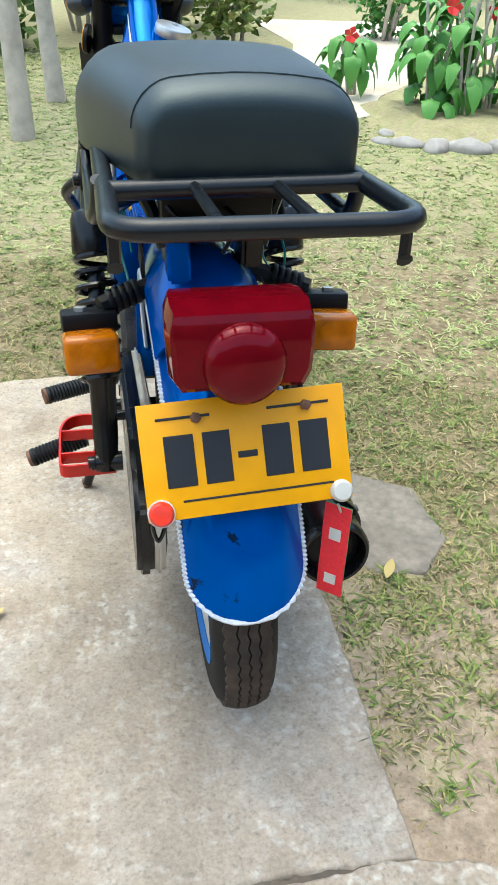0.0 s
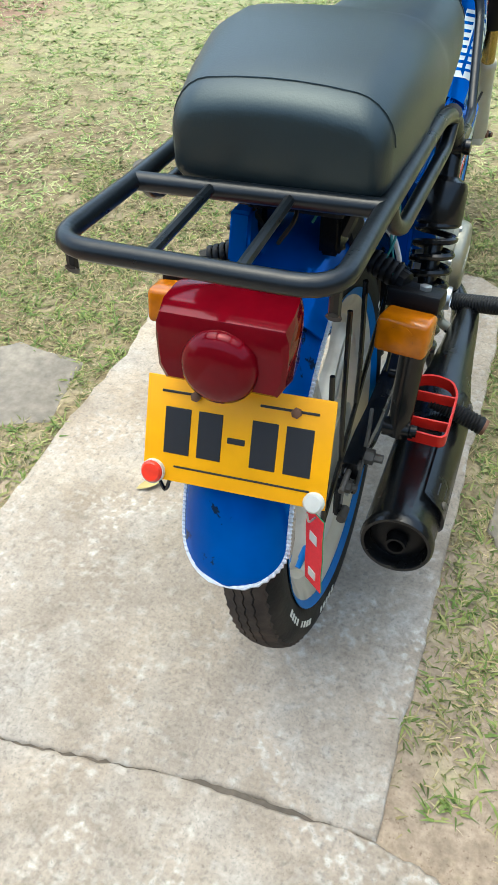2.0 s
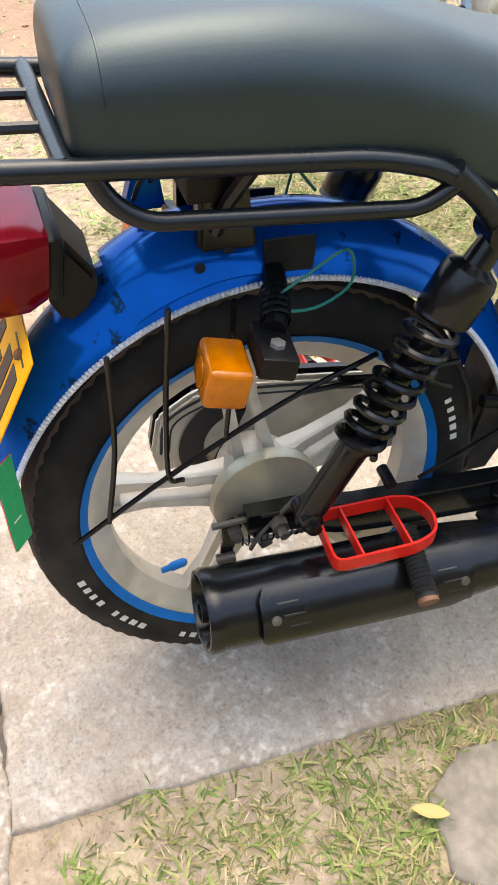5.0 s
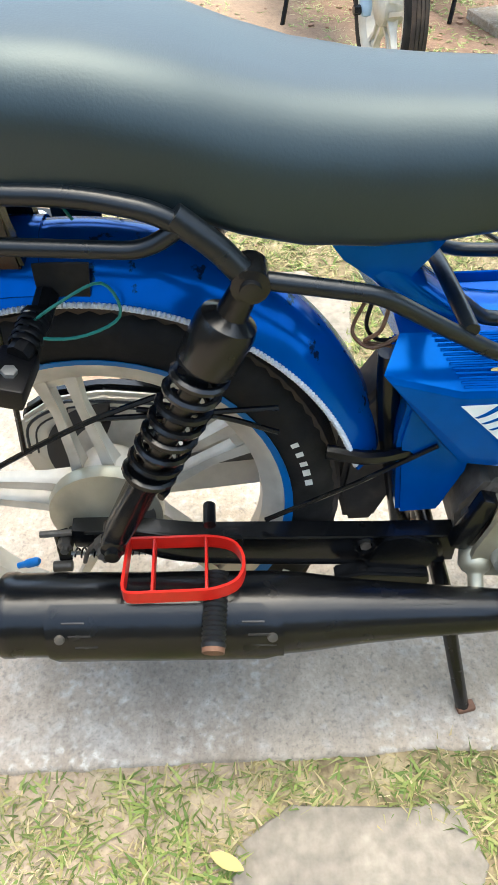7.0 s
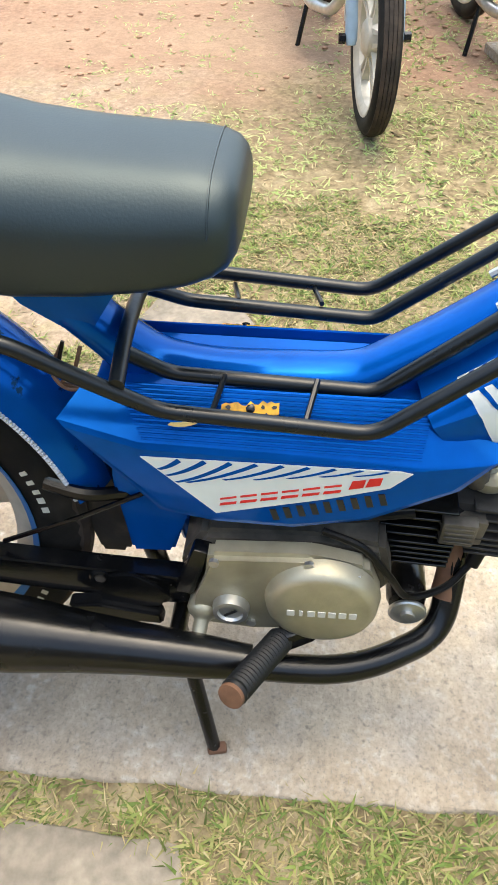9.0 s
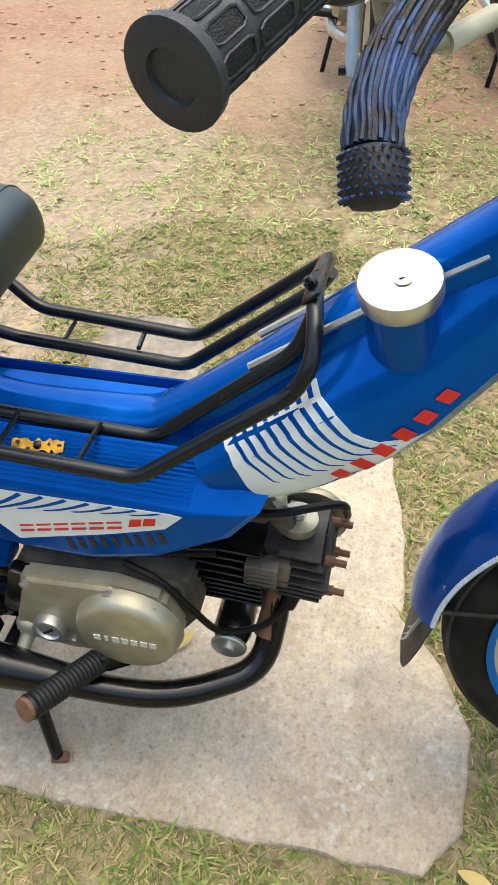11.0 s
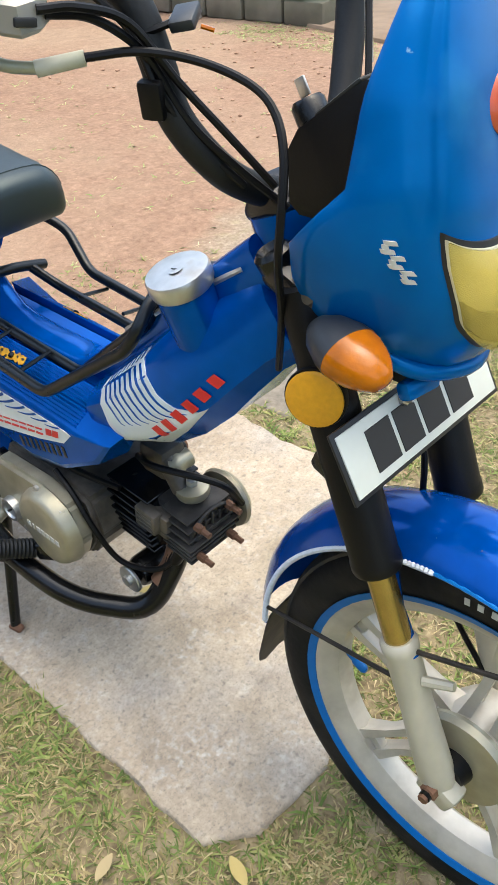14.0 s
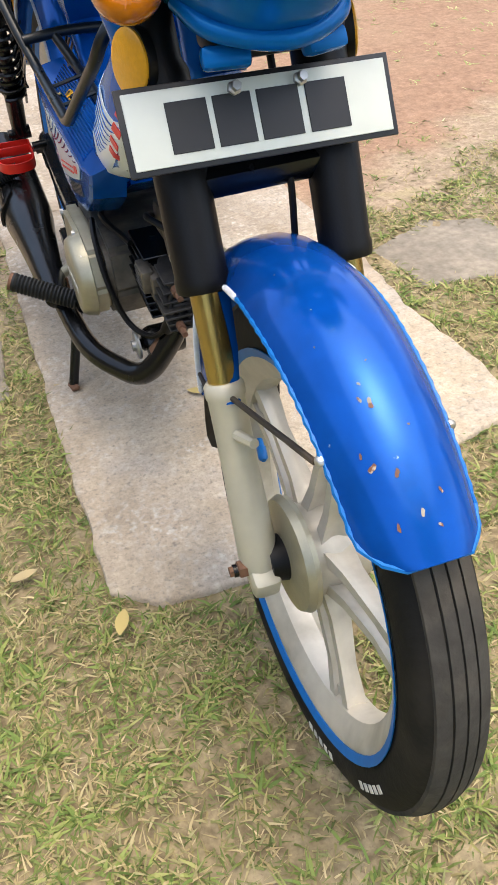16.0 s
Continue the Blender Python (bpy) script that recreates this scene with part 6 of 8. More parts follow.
for at, nm in ((0.385, "lower_yoke"), (0.565, "upper_yoke")):
    c = Vector((0, 1.198, 0.268)) + FA * at
    fpart(nm, rbox(c + Vector((0, -0.012, 0)), (0.165 if nm == "lower_yoke" else 0.150, 0.062, 0.028), 0.008, (-20.6, 0, 0)), BLACK, moped)
front_holder = group_part("front_wheel", moped, "front wheel with cast alloy rim and blue line")
front_holder.matrix_basis = STEER_WHEEL @ Matrix.Translation((0.006, 0, 0.266)) @ Matrix.Rotation(radians(-2.2), 4, "Y") @ Matrix.Translation((0, 0, -0.266))
wheel(front_holder, FC, zigzag=False, turn=10, marks=((-78, 3.4, 6), (-40, 3.4, 5), (82, 3.6, 5)), label="black ribbed front tyre with white markings", fat=1.06, tread=DUSTY_TREAD)
part("front_drum", lathe([(0, 0.026), (0.062, 0.026), (0.064, 0.032), (0.060, 0.040), (0.030, 0.044), (0, 0.044)], FC, (1, 0, 0), 36), CAST, front_holder)
part("valve_cap", lathe([(0.0, 0), (0.004, 0), (0.0045, 0.012), (0.006, 0.014), (0.006, 0.030), (0.003, 0.034), (0, 0.034)], FC + Vector((0.0, -0.180, 0.004)), (0.2, 0.9, -0.1), 10), BLUE_LINE, front_holder, "blue valve cap")


FRONT_A0, FRONT_A1 = 44.5, 178


def front_swell(f, pr):
    crown = 0.316 + 0.008 * math.sin(math.pi * f)
    w = 0.046 + 0.008 * min(1, f * 3)
    return fender_profile(f, crown, 0.286 + 0.006 * math.sin(math.pi * f), w, xmax=round_end(f * (FRONT_A1 - FRONT_A0) + 1.0, 8, w))


FCV = Vector(FC)
ff = fpart("front_fender", band([(0, 0)] * 26, FCV, FRONT_A0, FRONT_A1, 72, swell=front_swell), BLUE_WORN, moped, "chipped blue front fender with white piping", 60)
pr_, pl_ = piping(FCV, FRONT_A0, FRONT_A1, front_swell, 0.42, 0.99, 160, False)
for side_pts in (pr_, pl_):
    fpart("piping", tube(side_pts, 0.003, 6), BRAID, ff, "white corrugated edge piping")
er, el_ = piping(FCV, FRONT_A0, FRONT_A1, front_swell, 0.0, 0.42, 40, False)
fpart("front_edge", tube(er[::-1] + el_, 0.0022, 6), BLUE_LINE, ff)




def fender_chip(name, material, ang, x, size, seed):
    """A small ragged patch that follows the crown of the front fender."""
    rnd = random.Random(seed)
    bm = bmesh.new()
    ring = []
    n = 11
    for k in range(n):
        t = 2 * math.pi * k / n
        r = size * rnd.uniform(0.65, 1.0) * (0.7 + 0.3 * math.cos(2 * t + seed))
        a = radians(ang) + r * math.sin(t) / 0.32
        xx = x + r * 0.7 * math.cos(t)
        f = (math.degrees(a) - FRONT_A0) / (FRONT_A1 - FRONT_A0)
        pr = front_swell(f, None)
        rad = float(np.interp(xx, [p[1] for p in pr[:13]], [p[0] for p in pr[:13]])) + 0.0006
        ring.append(bm.verts.new(FCV + Vector((xx, rad * math.cos(a), rad * math.sin(a)))))
    bm.faces.new(ring)
    fpart(name, bm, material, ff)


CHIP = mat("bare_chipped_primer", (0.34, 0.28, 0.21), 0.75, 0, 0.4, 90, chips=((0.15, 0.06, 0.03), 70, 0.50))
for ang, x, size, seed in ((51, 0.004, 0.0045, 21), (50, 0.022, 0.004, 22), (53, -0.014, 0.0035, 23), (49, -0.006, 0.003, 24), (62, -0.008, 0.002, 25), (72, 0.002, 0.0018, 26), (66, 0.012, 0.006, 3), (67, 0.018, 0.0035, 4), (69, 0.014, 0.0025, 5), (58, 0.026, 0.006, 7), (56.5, 0.012, 0.005, 8), (60, 0.030, 0.003, 9), (77, 0.030, 0.0015, 10), (83, 0.020, 0.0012, 11), (94, 0.028, 0.0012, 13)):
    fender_chip("paint_chip", CHIP, ang, x, size, seed)
bm = bmesh.new()
loft([[FCV + Vector((x * w, -0.285 - dy + abs(x) * 0.004, z)) + Vector((0, o, 0)) for o in (0, -0.002) for x in ((-1, -0.5, 0, 0.5, 1) if o == 0 else (1, 0.5, 0, -0.5, -1))] for w, dy, z in ((0.050, -0.004, 0.03), (0.052, 0.004, 0.0), (0.053, 0.012, -0.040), (0.052, 0.020, -0.075), (0.047, 0.026, -0.100), (0.034, 0.029, -0.112))], True, bm)
flap = fpart("mud_flap", bm, FLAP, ff, "black rubber mud flap with a pale emblem", 60)
for k in range(3):
    fpart("flap_emblem", tube(curve_points([FCV + Vector((0.010 + 0.010 * k, -0.2925 - 0.006 * k, -0.010 - 0.006 * k)), FCV + Vector((0.018 + 0.004 * k, -0.300 - 0.005 * k, -0.040 - 0.010 * k)), FCV + Vector((0.006 + 0.006 * k, -0.310 - 0.004 * k, -0.068 - 0.008 * k))], 5), [0.0007, 0.0011, 0.0016, 0.002, 0.002, 0.002, 0.0018, 0.0015, 0.0012, 0.0008, 0.0005], 6), WHITE, flap)
for s in (1, -1):
    fpart("fender_stay", tube([(s * 0.058, 1.105, 0.535), (s * 0.062, 1.118, 0.48), (s * 0.068, 1.152, 0.440)], [0.010, 0.013, 0.008], 8, squash=0.5), BLUE, ff)
    fpart("stay_rod", tube([(s * 0.068, 1.150, 0.446), (s * 0.054, 1.332, 0.516)], 0.0028, 8), FLAP, ff)
    fpart("stay_rod", tube([(s * 0.070, 1.130, 0.385), (s * 0.054, 0.925, 0.315)], 0.0028, 8), FLAP, ff)
    fpart("stay_bolt", lathe([(0, 0), (0.0045, 0), (0.0045, 0.003), (0.003, 0.005), (0, 0.006)], (s * 0.050, 1.336, 0.519), (s, 0, 0), 8), STEEL, ff)
part("brake_cable", tube(curve_points([(-0.03, 1.02, 0.75), (-0.03, 1.075, 0.62), (-0.035, 1.085, 0.52), (-0.062, 1.12, 0.38), (-0.055, 1.18, 0.31)], 6), 0.0035, 8), PLASTIC, moped, "black front brake cable")

# front plate
fp = FAIR @ Matrix.Translation((0.008, 1.083, 0.6755)) @ Euler((radians(30), radians(-1.0), radians(-2.5))).to_matrix().to_4x4()
fplate = part("front_number_plate", move(rbox((0, 0, 0), (0.240, 0.003, 0.068), 0.001), fp), INK, moped, "white front number plate with black bars in a black rim")
part("plate_face", move(rbox((0, 0.0022, 0), (0.230, 0.002, 0.059), 0.0008), fp), PLATE_WHITE, fplate)
for x0, x1 in ((0.047, 0.082), (0.009, 0.042), (-0.033, 0.004), (-0.076, -0.039)):
    plate_mark(x0, x1, -0.021, 0.019, fplate, fp, 0.0036)
for x in (0.022, -0.036):
    part("plate_bolt", move(lathe([(0, 0), (0.006, 0), (0.006, 0.005), (0.004, 0.006), (0.004, 0.012), (0, 0.012)], (x, 0.003, 0.022), (0, 1, 0), 6), fp), STEEL, fplate, "brass plate bolt")

SHELL = mat("dark_grey_indicator_shell", (0.022, 0.026, 0.032), 0.4, 0, 0.2, 40, 0.1, 150, spec=0.5)
# fairing: half rings from the top to the chin
levels = [(1.042, 0.020, 1.066, 1.058), (1.030, 0.040, 1.072, 1.057), (1.00, 0.064, 1.084, 1.056), (0.965, 0.082, 1.097, 1.051), (0.95, 0.086, 1.100, 1.050), (0.90, 0.097, 1.114, 1.048), (0.875, 0.102, 1.124, 1.024), (0.85, 0.102, 1.133, 1.002), (0.82, 0.096, 1.142, 1.000), (0.785, 0.084, 1.146, 1.008), (0.755, 0.066, 1.132, 1.020), (0.738, 0.050, 1.112, 1.030)]


def fairing_point(z, u, lift=0.0):
    """u from -1 (left rear edge) through 0 (nose) to 1 (right rear edge)."""
    i = 0
    while i < len(levels) - 2 and levels[i + 1][0] > z:
        i += 1
    f = (levels[i][0] - z) / (levels[i][0] - levels[i + 1][0])
    _, w, yf, yb = (a + (b - a) * f for a, b in zip(levels[i], levels[i + 1]))
    t = u * math.pi / 2
    e = 0.80
    lift += 0.0055 * min(1.0, max(0.0, (0.46 + 0.30 * (z - 0.87) - abs(u)) / 0.07)) * min(1.0, max(0.0, (z - 0.868) / 0.02))
    x = math.copysign(abs(math.sin(t)) ** e, t) * (w + lift)
    y = yb + (yf + lift - yb) * abs(math.cos(t)) ** e
    return Vector((x, y, z))


bm = bmesh.new()
zs = [levels[0][0] + (levels[-1][0] - levels[0][0]) * k / 30 for k in range(31)]
outer = [[bm.verts.new(fairing_point(z, -1 + k / 20)) for k in range(41)] for z in zs]
for a, b in zip(outer, outer[1:]):
    for k in range(40):
        bm.faces.new((a[k], a[k + 1], b[k + 1], b[k]))
ext = bmesh.ops.extrude_face_region(bm, geom=bm.faces[:])
for v in ext["geom"]:
    if isinstance(v, bmesh.types.BMVert):
        v.co = Vector((v.co.x * 0.97, v.co.y - 0.003, v.co.z))
fairing = hpart("fairing", bm, BLUE2, moped, "sun-faded blue headlamp fairing with a sticker", 60)


def fairing_patch(name, material, edge_fn, z0, z1, lift, parent, label="", nu=14, nz=14, sink=0.006):
    bm = bmesh.new()
    rows = []
    for j in range(nz + 1):
        z = z0 + (z1 - z0) * j / nz
        a, b = edge_fn((j / nz))
        row = []
        for k in range(nu + 1):
            u = a + (b - a) * k / nu
            g = math.sin(math.pi * k / nu) ** 0.4 * math.sin(math.pi * min(1, max(0, j / nz))) ** 0.4 if sink else 1
            row.append(bm.verts.new(fairing_point(z, u, lift - sink * (1 - g))))
        rows.append(row)
    for a, b in zip(rows, rows[1:]):
        for k in range(nu):
            bm.faces.new((a[k], a[k + 1], b[k + 1], b[k]))
    ext = bmesh.ops.extrude_face_region(bm, geom=bm.faces[:])
    for v in ext["geom"]:
        if isinstance(v, bmesh.types.BMVert):
            v.co.y -= 0.004
    return hpart(name, bm, material, parent, label, 60)



def lamp_face(name, material, grow, lift, bulge, parent, label="", low=0.0, high=1.0, nu=24, nz=18):
    """The headlamp's outline, with a dipped upper edge and rounded lower corners, drawn larger by grow and bulged outwards."""
    bm = bmesh.new()
    rows = []
    for j in range(nz + 1):
        g = low + (high - low) * j / nz
        row = []
        for k in range(nu + 1):
            c = -1 + 2 * k / nu
            wide = (0.378 - 0.035 * (1 - g)) * (1 + 3.0 * grow) * (1 - 0.10 * max(0.0, 1 - g * 6) ** 2)
            zt = 0.856 + 0.016 * abs(c) ** 2.2 + grow * 0.3
            zb = 0.7755 + 0.018 * abs(c) ** 4 - grow * 0.3
            dome = (1 - abs(c) ** 3) * (1 - abs(2 * g - 1) ** 3)
            row.append(bm.verts.new(fairing_point(zb + (zt - zb) * g, c * wide, lift + bulge * dome)))
        rows.append(row)
    for p, q in zip(rows, rows[1:]):
        for k in range(nu):
            bm.faces.new((p[k], p[k + 1], q[k + 1], q[k]))
    ext = bmesh.ops.extrude_face_region(bm, geom=bm.faces[:])
    for v in ext["geom"]:
        if isinstance(v, bmesh.types.BMVert):
            v.co.y -= 0.003
    return hpart(name, bm, material, parent, label, 60)


lamp_face("lamp_gasket", INK, 0.012, 0.0022, 0.0, fairing, "black rubber lamp gasket")
bowl = lamp_face("lamp_reflector", BOWL, -0.004, 0.005, 0.0, fairing, "pale lamp reflector")
lamp_face("reflector_shell", BOWL_DARK, -0.012, 0.0085, 0.0, fairing, "", 0.06, 0.40)
for k in range(9):
    fairing_patch("lens_rib", BOWL_DARK, lambda f, k=k: (-0.13 + 0.030 * k, -0.120 + 0.030 * k), 0.836, 0.812, 0.009, fairing, nu=2, nz=4, sink=0)
glass = lamp_face("headlamp_lens", LENS_YELLOW, 0.0, 0.0120, 0.006, fairing, "yellowed plastic headlamp lens")
glass.visible_shadow = False
for k in range(3):
    for dz, du, h, w in ((0.0, 0.0, 0.0036, 0.050), (-0.0068, 0.004, 0.0036, 0.050), (-0.0032, 0.036, 0.0046, 0.016)):
        fairing_patch("sticker_mark", WHITE, lambda f, a=0.620 - 0.045 * k + du, b=0.620 - 0.045 * k + du + w: (a - 0.012 * f, b - 0.012 * f), 0.870 - 0.0115 * k + dz, 0.870 - 0.0115 * k + dz - h, 0.0012, fairing, nu=3, nz=3, sink=0)
disc = lathe([(0.0225, -0.004), (0.023, 0.004), (0.0195, 0.007), (0.010, 0.009), (0, 0.0095)], fairing_point(0.944, -0.05, -0.001), (0.16, 0.93, 0.30), 28)
hpart("orange_reflector", disc, ORANGE_DISC, fairing, "round faded orange reflector")
hpart("fairing_chin", tube(curve_points([(-0.066, 1.060, 0.762), (-0.052, 1.100, 0.748), (0, 1.122, 0.740), (0.052, 1.100, 0.748), (0.066, 1.060, 0.762)], 5), 0.008, 10), BLUE2, fairing)
for s in (1, -1):
    hpart("fairing_tab", rbox((s * 0.042, 1.094, 0.727), (0.040, 0.016, 0.018), 0.005, (25, 0, -s * 12)), BLUE2, fairing)
hpart("lamp_underside", rbox((0, 1.062, 0.730), (0.090, 0.060, 0.018), 0.006), PLASTIC, fairing)
hpart("instrument_shroud", loft([[Vector((x, y + dy, z)) for x, y in ((-w, 0.0), (w, 0.0), (w, d), (-w, d))] for z, w, dy, d in ((0.862, 0.074, 0.990, 0.055), (0.872, 0.079, 0.984, 0.062), (0.912, 0.079, 0.982, 0.070), (0.928, 0.078, 0.990, 0.062), (0.958, 0.074, 1.028, 0.026), (0.968, 0.070, 1.042, 0.012))]), PLASTIC, fairing, "matt black instrument shroud", 30)
hpart("instrument_glass", rbox((0, 1.012, 0.9485), (0.120, 0.050, 0.005), 0.002, (39, 0, 0)), OLIVE, fairing)
for s in (1, -1):
    hpart("fairing_bolt", lathe([(0, -0.02), (0.010, -0.02), (0.010, 0.000), (0.007, 0.002), (0.006, 0.004), (0, 0.005)], (s * 0.086, 1.010, 0.802), (s, 0.1, 0.1), 18), CAST_DARK, fairing)
    d = Vector((s * 0.30, 0.93, -0.18)).normalized()
    at = Vector((s * 0.104, 1.062, 0.777))
    flat = Matrix.Translation(at) @ Matrix.Diagonal((1.0, 1.0, 0.82, 1.0)) @ Matrix.Translation(-at)
    ind = hpart("front_indicator", move(lathe([(0, -0.042), (0.012, -0.040), (0.021, -0.028), (0.0265, -0.010), (0.0280, 0.002), (0, 0.002)], at, d, 28), flat), SHELL, moped, "amber teardrop turn signal in a dark grey base")
    hpart("amber_lens", move(lathe([(0.0278, 0.002), (0.0268, 0.010), (0.0235, 0.022), (0.0185, 0.032), (0.0110, 0.042), (0, 0.046)], at, d, 28), flat), LENS_AMBER, ind, "amber lens")
    rf = hpart("side_reflector", lathe([(0, -0.006), (0.028, -0.006), (0.0285, 0.0), (0.028, 0.002), (0, 0.002)], (s * 0.098, 1.028, 0.716), (s, 0.30, 0.12), 32), PLASTIC, moped, "round amber side reflector")
    hpart("reflector_face", lathe([(0.0262, 0.0), (0.0264, 0.004), (0.023, 0.0055), (0, 0.006)], (s * 0.098, 1.028, 0.716), (s, 0.30, 0.12), 32), AMBER_REFL, rf)

# ---- handlebars ----
bars = group_part("handlebar", moped, "black handlebar with rubber grips, levers and cables")
CAST_PALE = mat("pale_cast_lever_perch", (0.32, 0.316, 0.29), 0.42, 0.35, 0.14, 60, 0.1, 150, (0.27, 0.255, 0.205), 0.36, 30)
HOUSING_AGED = mat("yellowed_throttle_housing", (0.33, 0.335, 0.30), 0.36, 0.15, 0.12, 40, 0.05, 120, (0.33, 0.335, 0.20), 0.45, 16)
GRIP_GREY = mat("worn_grey_black_grip", (0.020, 0.024, 0.028), 0.48, 0, 0.2, 90, 0.25, 600, (0.034, 0.038, 0.042), 0.4, 30, spec=0.4)
PAD = mat("knurled_grip_pad", (0.010, 0.012, 0.014), 0.6, 0, 0.4, 900, 0.8, 1100, spec=0.3)


def wpart(name, bm, material, parent, label="", angle=40):
    """A part given in world places: the moped's own shift is taken off."""
    return part(name, move(bm, Matrix.Translation((-CX, 0, 0))), material, parent, label, angle)


def grip_set(flange, end, housing_mat, long_housing):
    """A moulded rubber grip with knurled windows, its flange, end cap and the switch housing behind it."""
    d = (end - flange).normalized()
    L = (end - flange).length
    prof = [(0, 0.0), (0.0255, 0.0), (0.0275, 0.002), (0.0275, 0.008), (0.0255, 0.011), (0.0215, 0.012), (0.0200, 0.016)]
    for i in range(6):
        prof += [(0.0182, 0.018 + 0.0022 * i), (0.0172, 0.0191 + 0.0022 * i)]
    prof += [(0.0165, 0.032), (0.0160, L - 0.012), (0.0165, L - 0.009), (0.0200, L - 0.006), (0.0205, L - 0.001), (0.0185, L), (0.0105, L), (0.0095, L - 0.002), (0, L - 0.002)]
    wpart("grip", lathe(prof, flange, d, 36), GRIP_GREY, bars, "moulded black rubber grip with knurled windows")
    v = d.orthogonal().normalized()
    w3 = d.cross(v)
    for k in range(9):
        t0 = 2 * math.pi * k / 9
        for h0, h1 in ((0.038, 0.062), (0.067, 0.089), (0.094, 0.113)):
            def at(h, a, r):
                t = t0 + a
                return flange + d * h + (v * math.cos(t) + w3 * math.sin(t)) * r
            pad = loft([[at(h, a, r) for a, r in ((-0.21, 0.0158), (-0.21, 0.01640), (-0.07, 0.01645), (0.07, 0.01645), (0.21, 0.01640), (0.21, 0.0158))] for h in (h0 + 0.001, h1 - 0.001)])
            wpart("grip_pad", pad, PAD, bars)
            rim = [at(h0, -0.17, 0.0166), at(h0, 0.17, 0.0166), at(h0 + 0.003, 0.24, 0.0166), at(h1 - 0.003, 0.24, 0.0166), at(h1, 0.17, 0.0166), at(h1, -0.17, 0.0166), at(h1 - 0.003, -0.24, 0.0166), at(h0 + 0.003, -0.24, 0.0166)]
            wpart("pad_rim", tube(rim, 0.0007, 5, closed=True), GRIP_GREY, bars)
    up = Vector((0, 0, 1))
    up = (up - d * up.dot(d)).normalized()
    fw = d.cross(up)
    if fw.y < 0:
        fw = -fw

    def section(h, k, lo, hi):
        ring = []
        for q in range(25):
            t = radians(lo + (hi - lo) * q / 24)
            c, z = math.cos(t), math.sin(t)
            ring.append(flange + d * h + (fw * math.copysign(abs(c) ** 0.75, c) + up * math.copysign(abs(z) ** 0.75, z)) * 0.0270 * k)
        return ring
    h1 = -0.056 if long_housing else -0.034
    top = loft([section(h, k, -8, 188) for h, k in ((-0.001, 0.92), (-0.004, 1.0), (h1 + 0.004, 1.0), (h1, 0.93))])
    wpart("switch_housing", top, housing_mat, bars, "worn pale plastic throttle housing", 50)
    low = loft([section(h, k, 190, 350) for h, k in ((-0.002, 0.88), (-0.005, 0.96), (h1 + 0.005, 0.96), (h1 + 0.001, 0.88))])
    wpart("housing_base", low, housing_mat, bars, "", 50)
    wpart("housing_seam", loft([section(h, 0.955, 184, 356) for h in (-0.003, h1 + 0.002)]), INK, bars)
    return d, up, fw


GA, GB = Vector((0.206, 0.790, 1.027)), Vector((0.319, 0.748, 1.005))
gd, gup, gfw = grip_set(GA, GB, HOUSING_AGED, True)
inner = GA - gd * 0.056
wpart("bar_tube", tube(curve_points([(-0.018, 0.918, 0.842), (0.020, 0.914, 0.858), (0.054, 0.908, 0.884), (0.078, 0.890, 0.925), (0.081, 0.877, 0.965), (0.086, 0.864, 1.003), (0.100, 0.845, 1.028), (0.126, 0.828, 1.038), tuple(inner), tuple(GA)], 6), 0.0142, 14), GRIP, bars, "black tape-wrapped handlebar tube")
# cast lever perch with its screw, clamp and slot
PC = Vector((0.176, 0.842, 1.022))


def perch_ring(z, k):
    return [PC + Vector((x * k, y * k, z - 0.22 * y - 0.12 * x)) for x, y in ((-0.024, -0.016), (-0.006, -0.024), (0.014, -0.020), (0.026, -0.004), (0.024, 0.016), (0.016, 0.029), (0.000, 0.030), (-0.012, 0.024), (-0.022, 0.008))]


perch = wpart("lever_perch", loft([perch_ring(-0.014, 0.88), perch_ring(-0.011, 1.0), perch_ring(0.006, 1.0), perch_ring(0.009, 0.90)]), CAST_PALE, bars, "pale cast lever perch", 35)
wpart("mirror_boss", loft([[PC + Vector((-0.016 + r * math.cos(t), -0.004 + r * math.sin(t), z)) for t in (2 * math.pi * q / 16 for q in range(16))] for z, r in ((0.004, 0.017), (0.011, 0.016), (0.014, 0.0145))]), CAST_PALE, bars)
wpart("perch_bolt", lathe([(0, 0), (0.0085, 0), (0.0085, 0.002), (0.0060, 0.0025), (0.0060, 0.008), (0.0032, 0.008), (0.0030, 0.005), (0, 0.005)], (0.190, 0.834, 1.030), (0.1, -0.1, 1), 14), STEEL, bars)
wpart("perch_slot", rbox((0.188, 0.872, 1.010), (0.016, 0.004, 0.006), 0.001, (0, -8, -10)), INK, bars)
wpart("perch_clamp", lathe([(0.0135, -0.012), (0.0180, -0.012), (0.0180, 0.012), (0.0135, 0.012)], inner - gd * 0.012, gd, 24), CAST_PALE, bars)
wpart("perch_web", loft([[Vector(p) + Vector((0, 0, z)) for p in ((0.150, 0.815, 1.030), (0.196, 0.806, 1.020), (0.200, 0.832, 1.018), (0.160, 0.838, 1.024))] for z in (-0.022, 0.0)]), HOUSING_AGED, bars)
lever = curve_points([(0.180, 0.852, 1.018), (0.190, 0.845, 1.015), (0.208, 0.832, 1.006), (0.236, 0.819, 0.990), (0.258, 0.814, 0.975), (0.273, 0.815, 0.963)], 6)
wpart("brake_lever", tube(lever[:18], 0.0112, 16), LEVER_BLACK, bars, "brake lever in a black and blue net sleeve")
wpart("lever_sleeve", tube(lever[17:], 0.0112, 16), LEVER_BLUE, bars, "blue net sleeve")
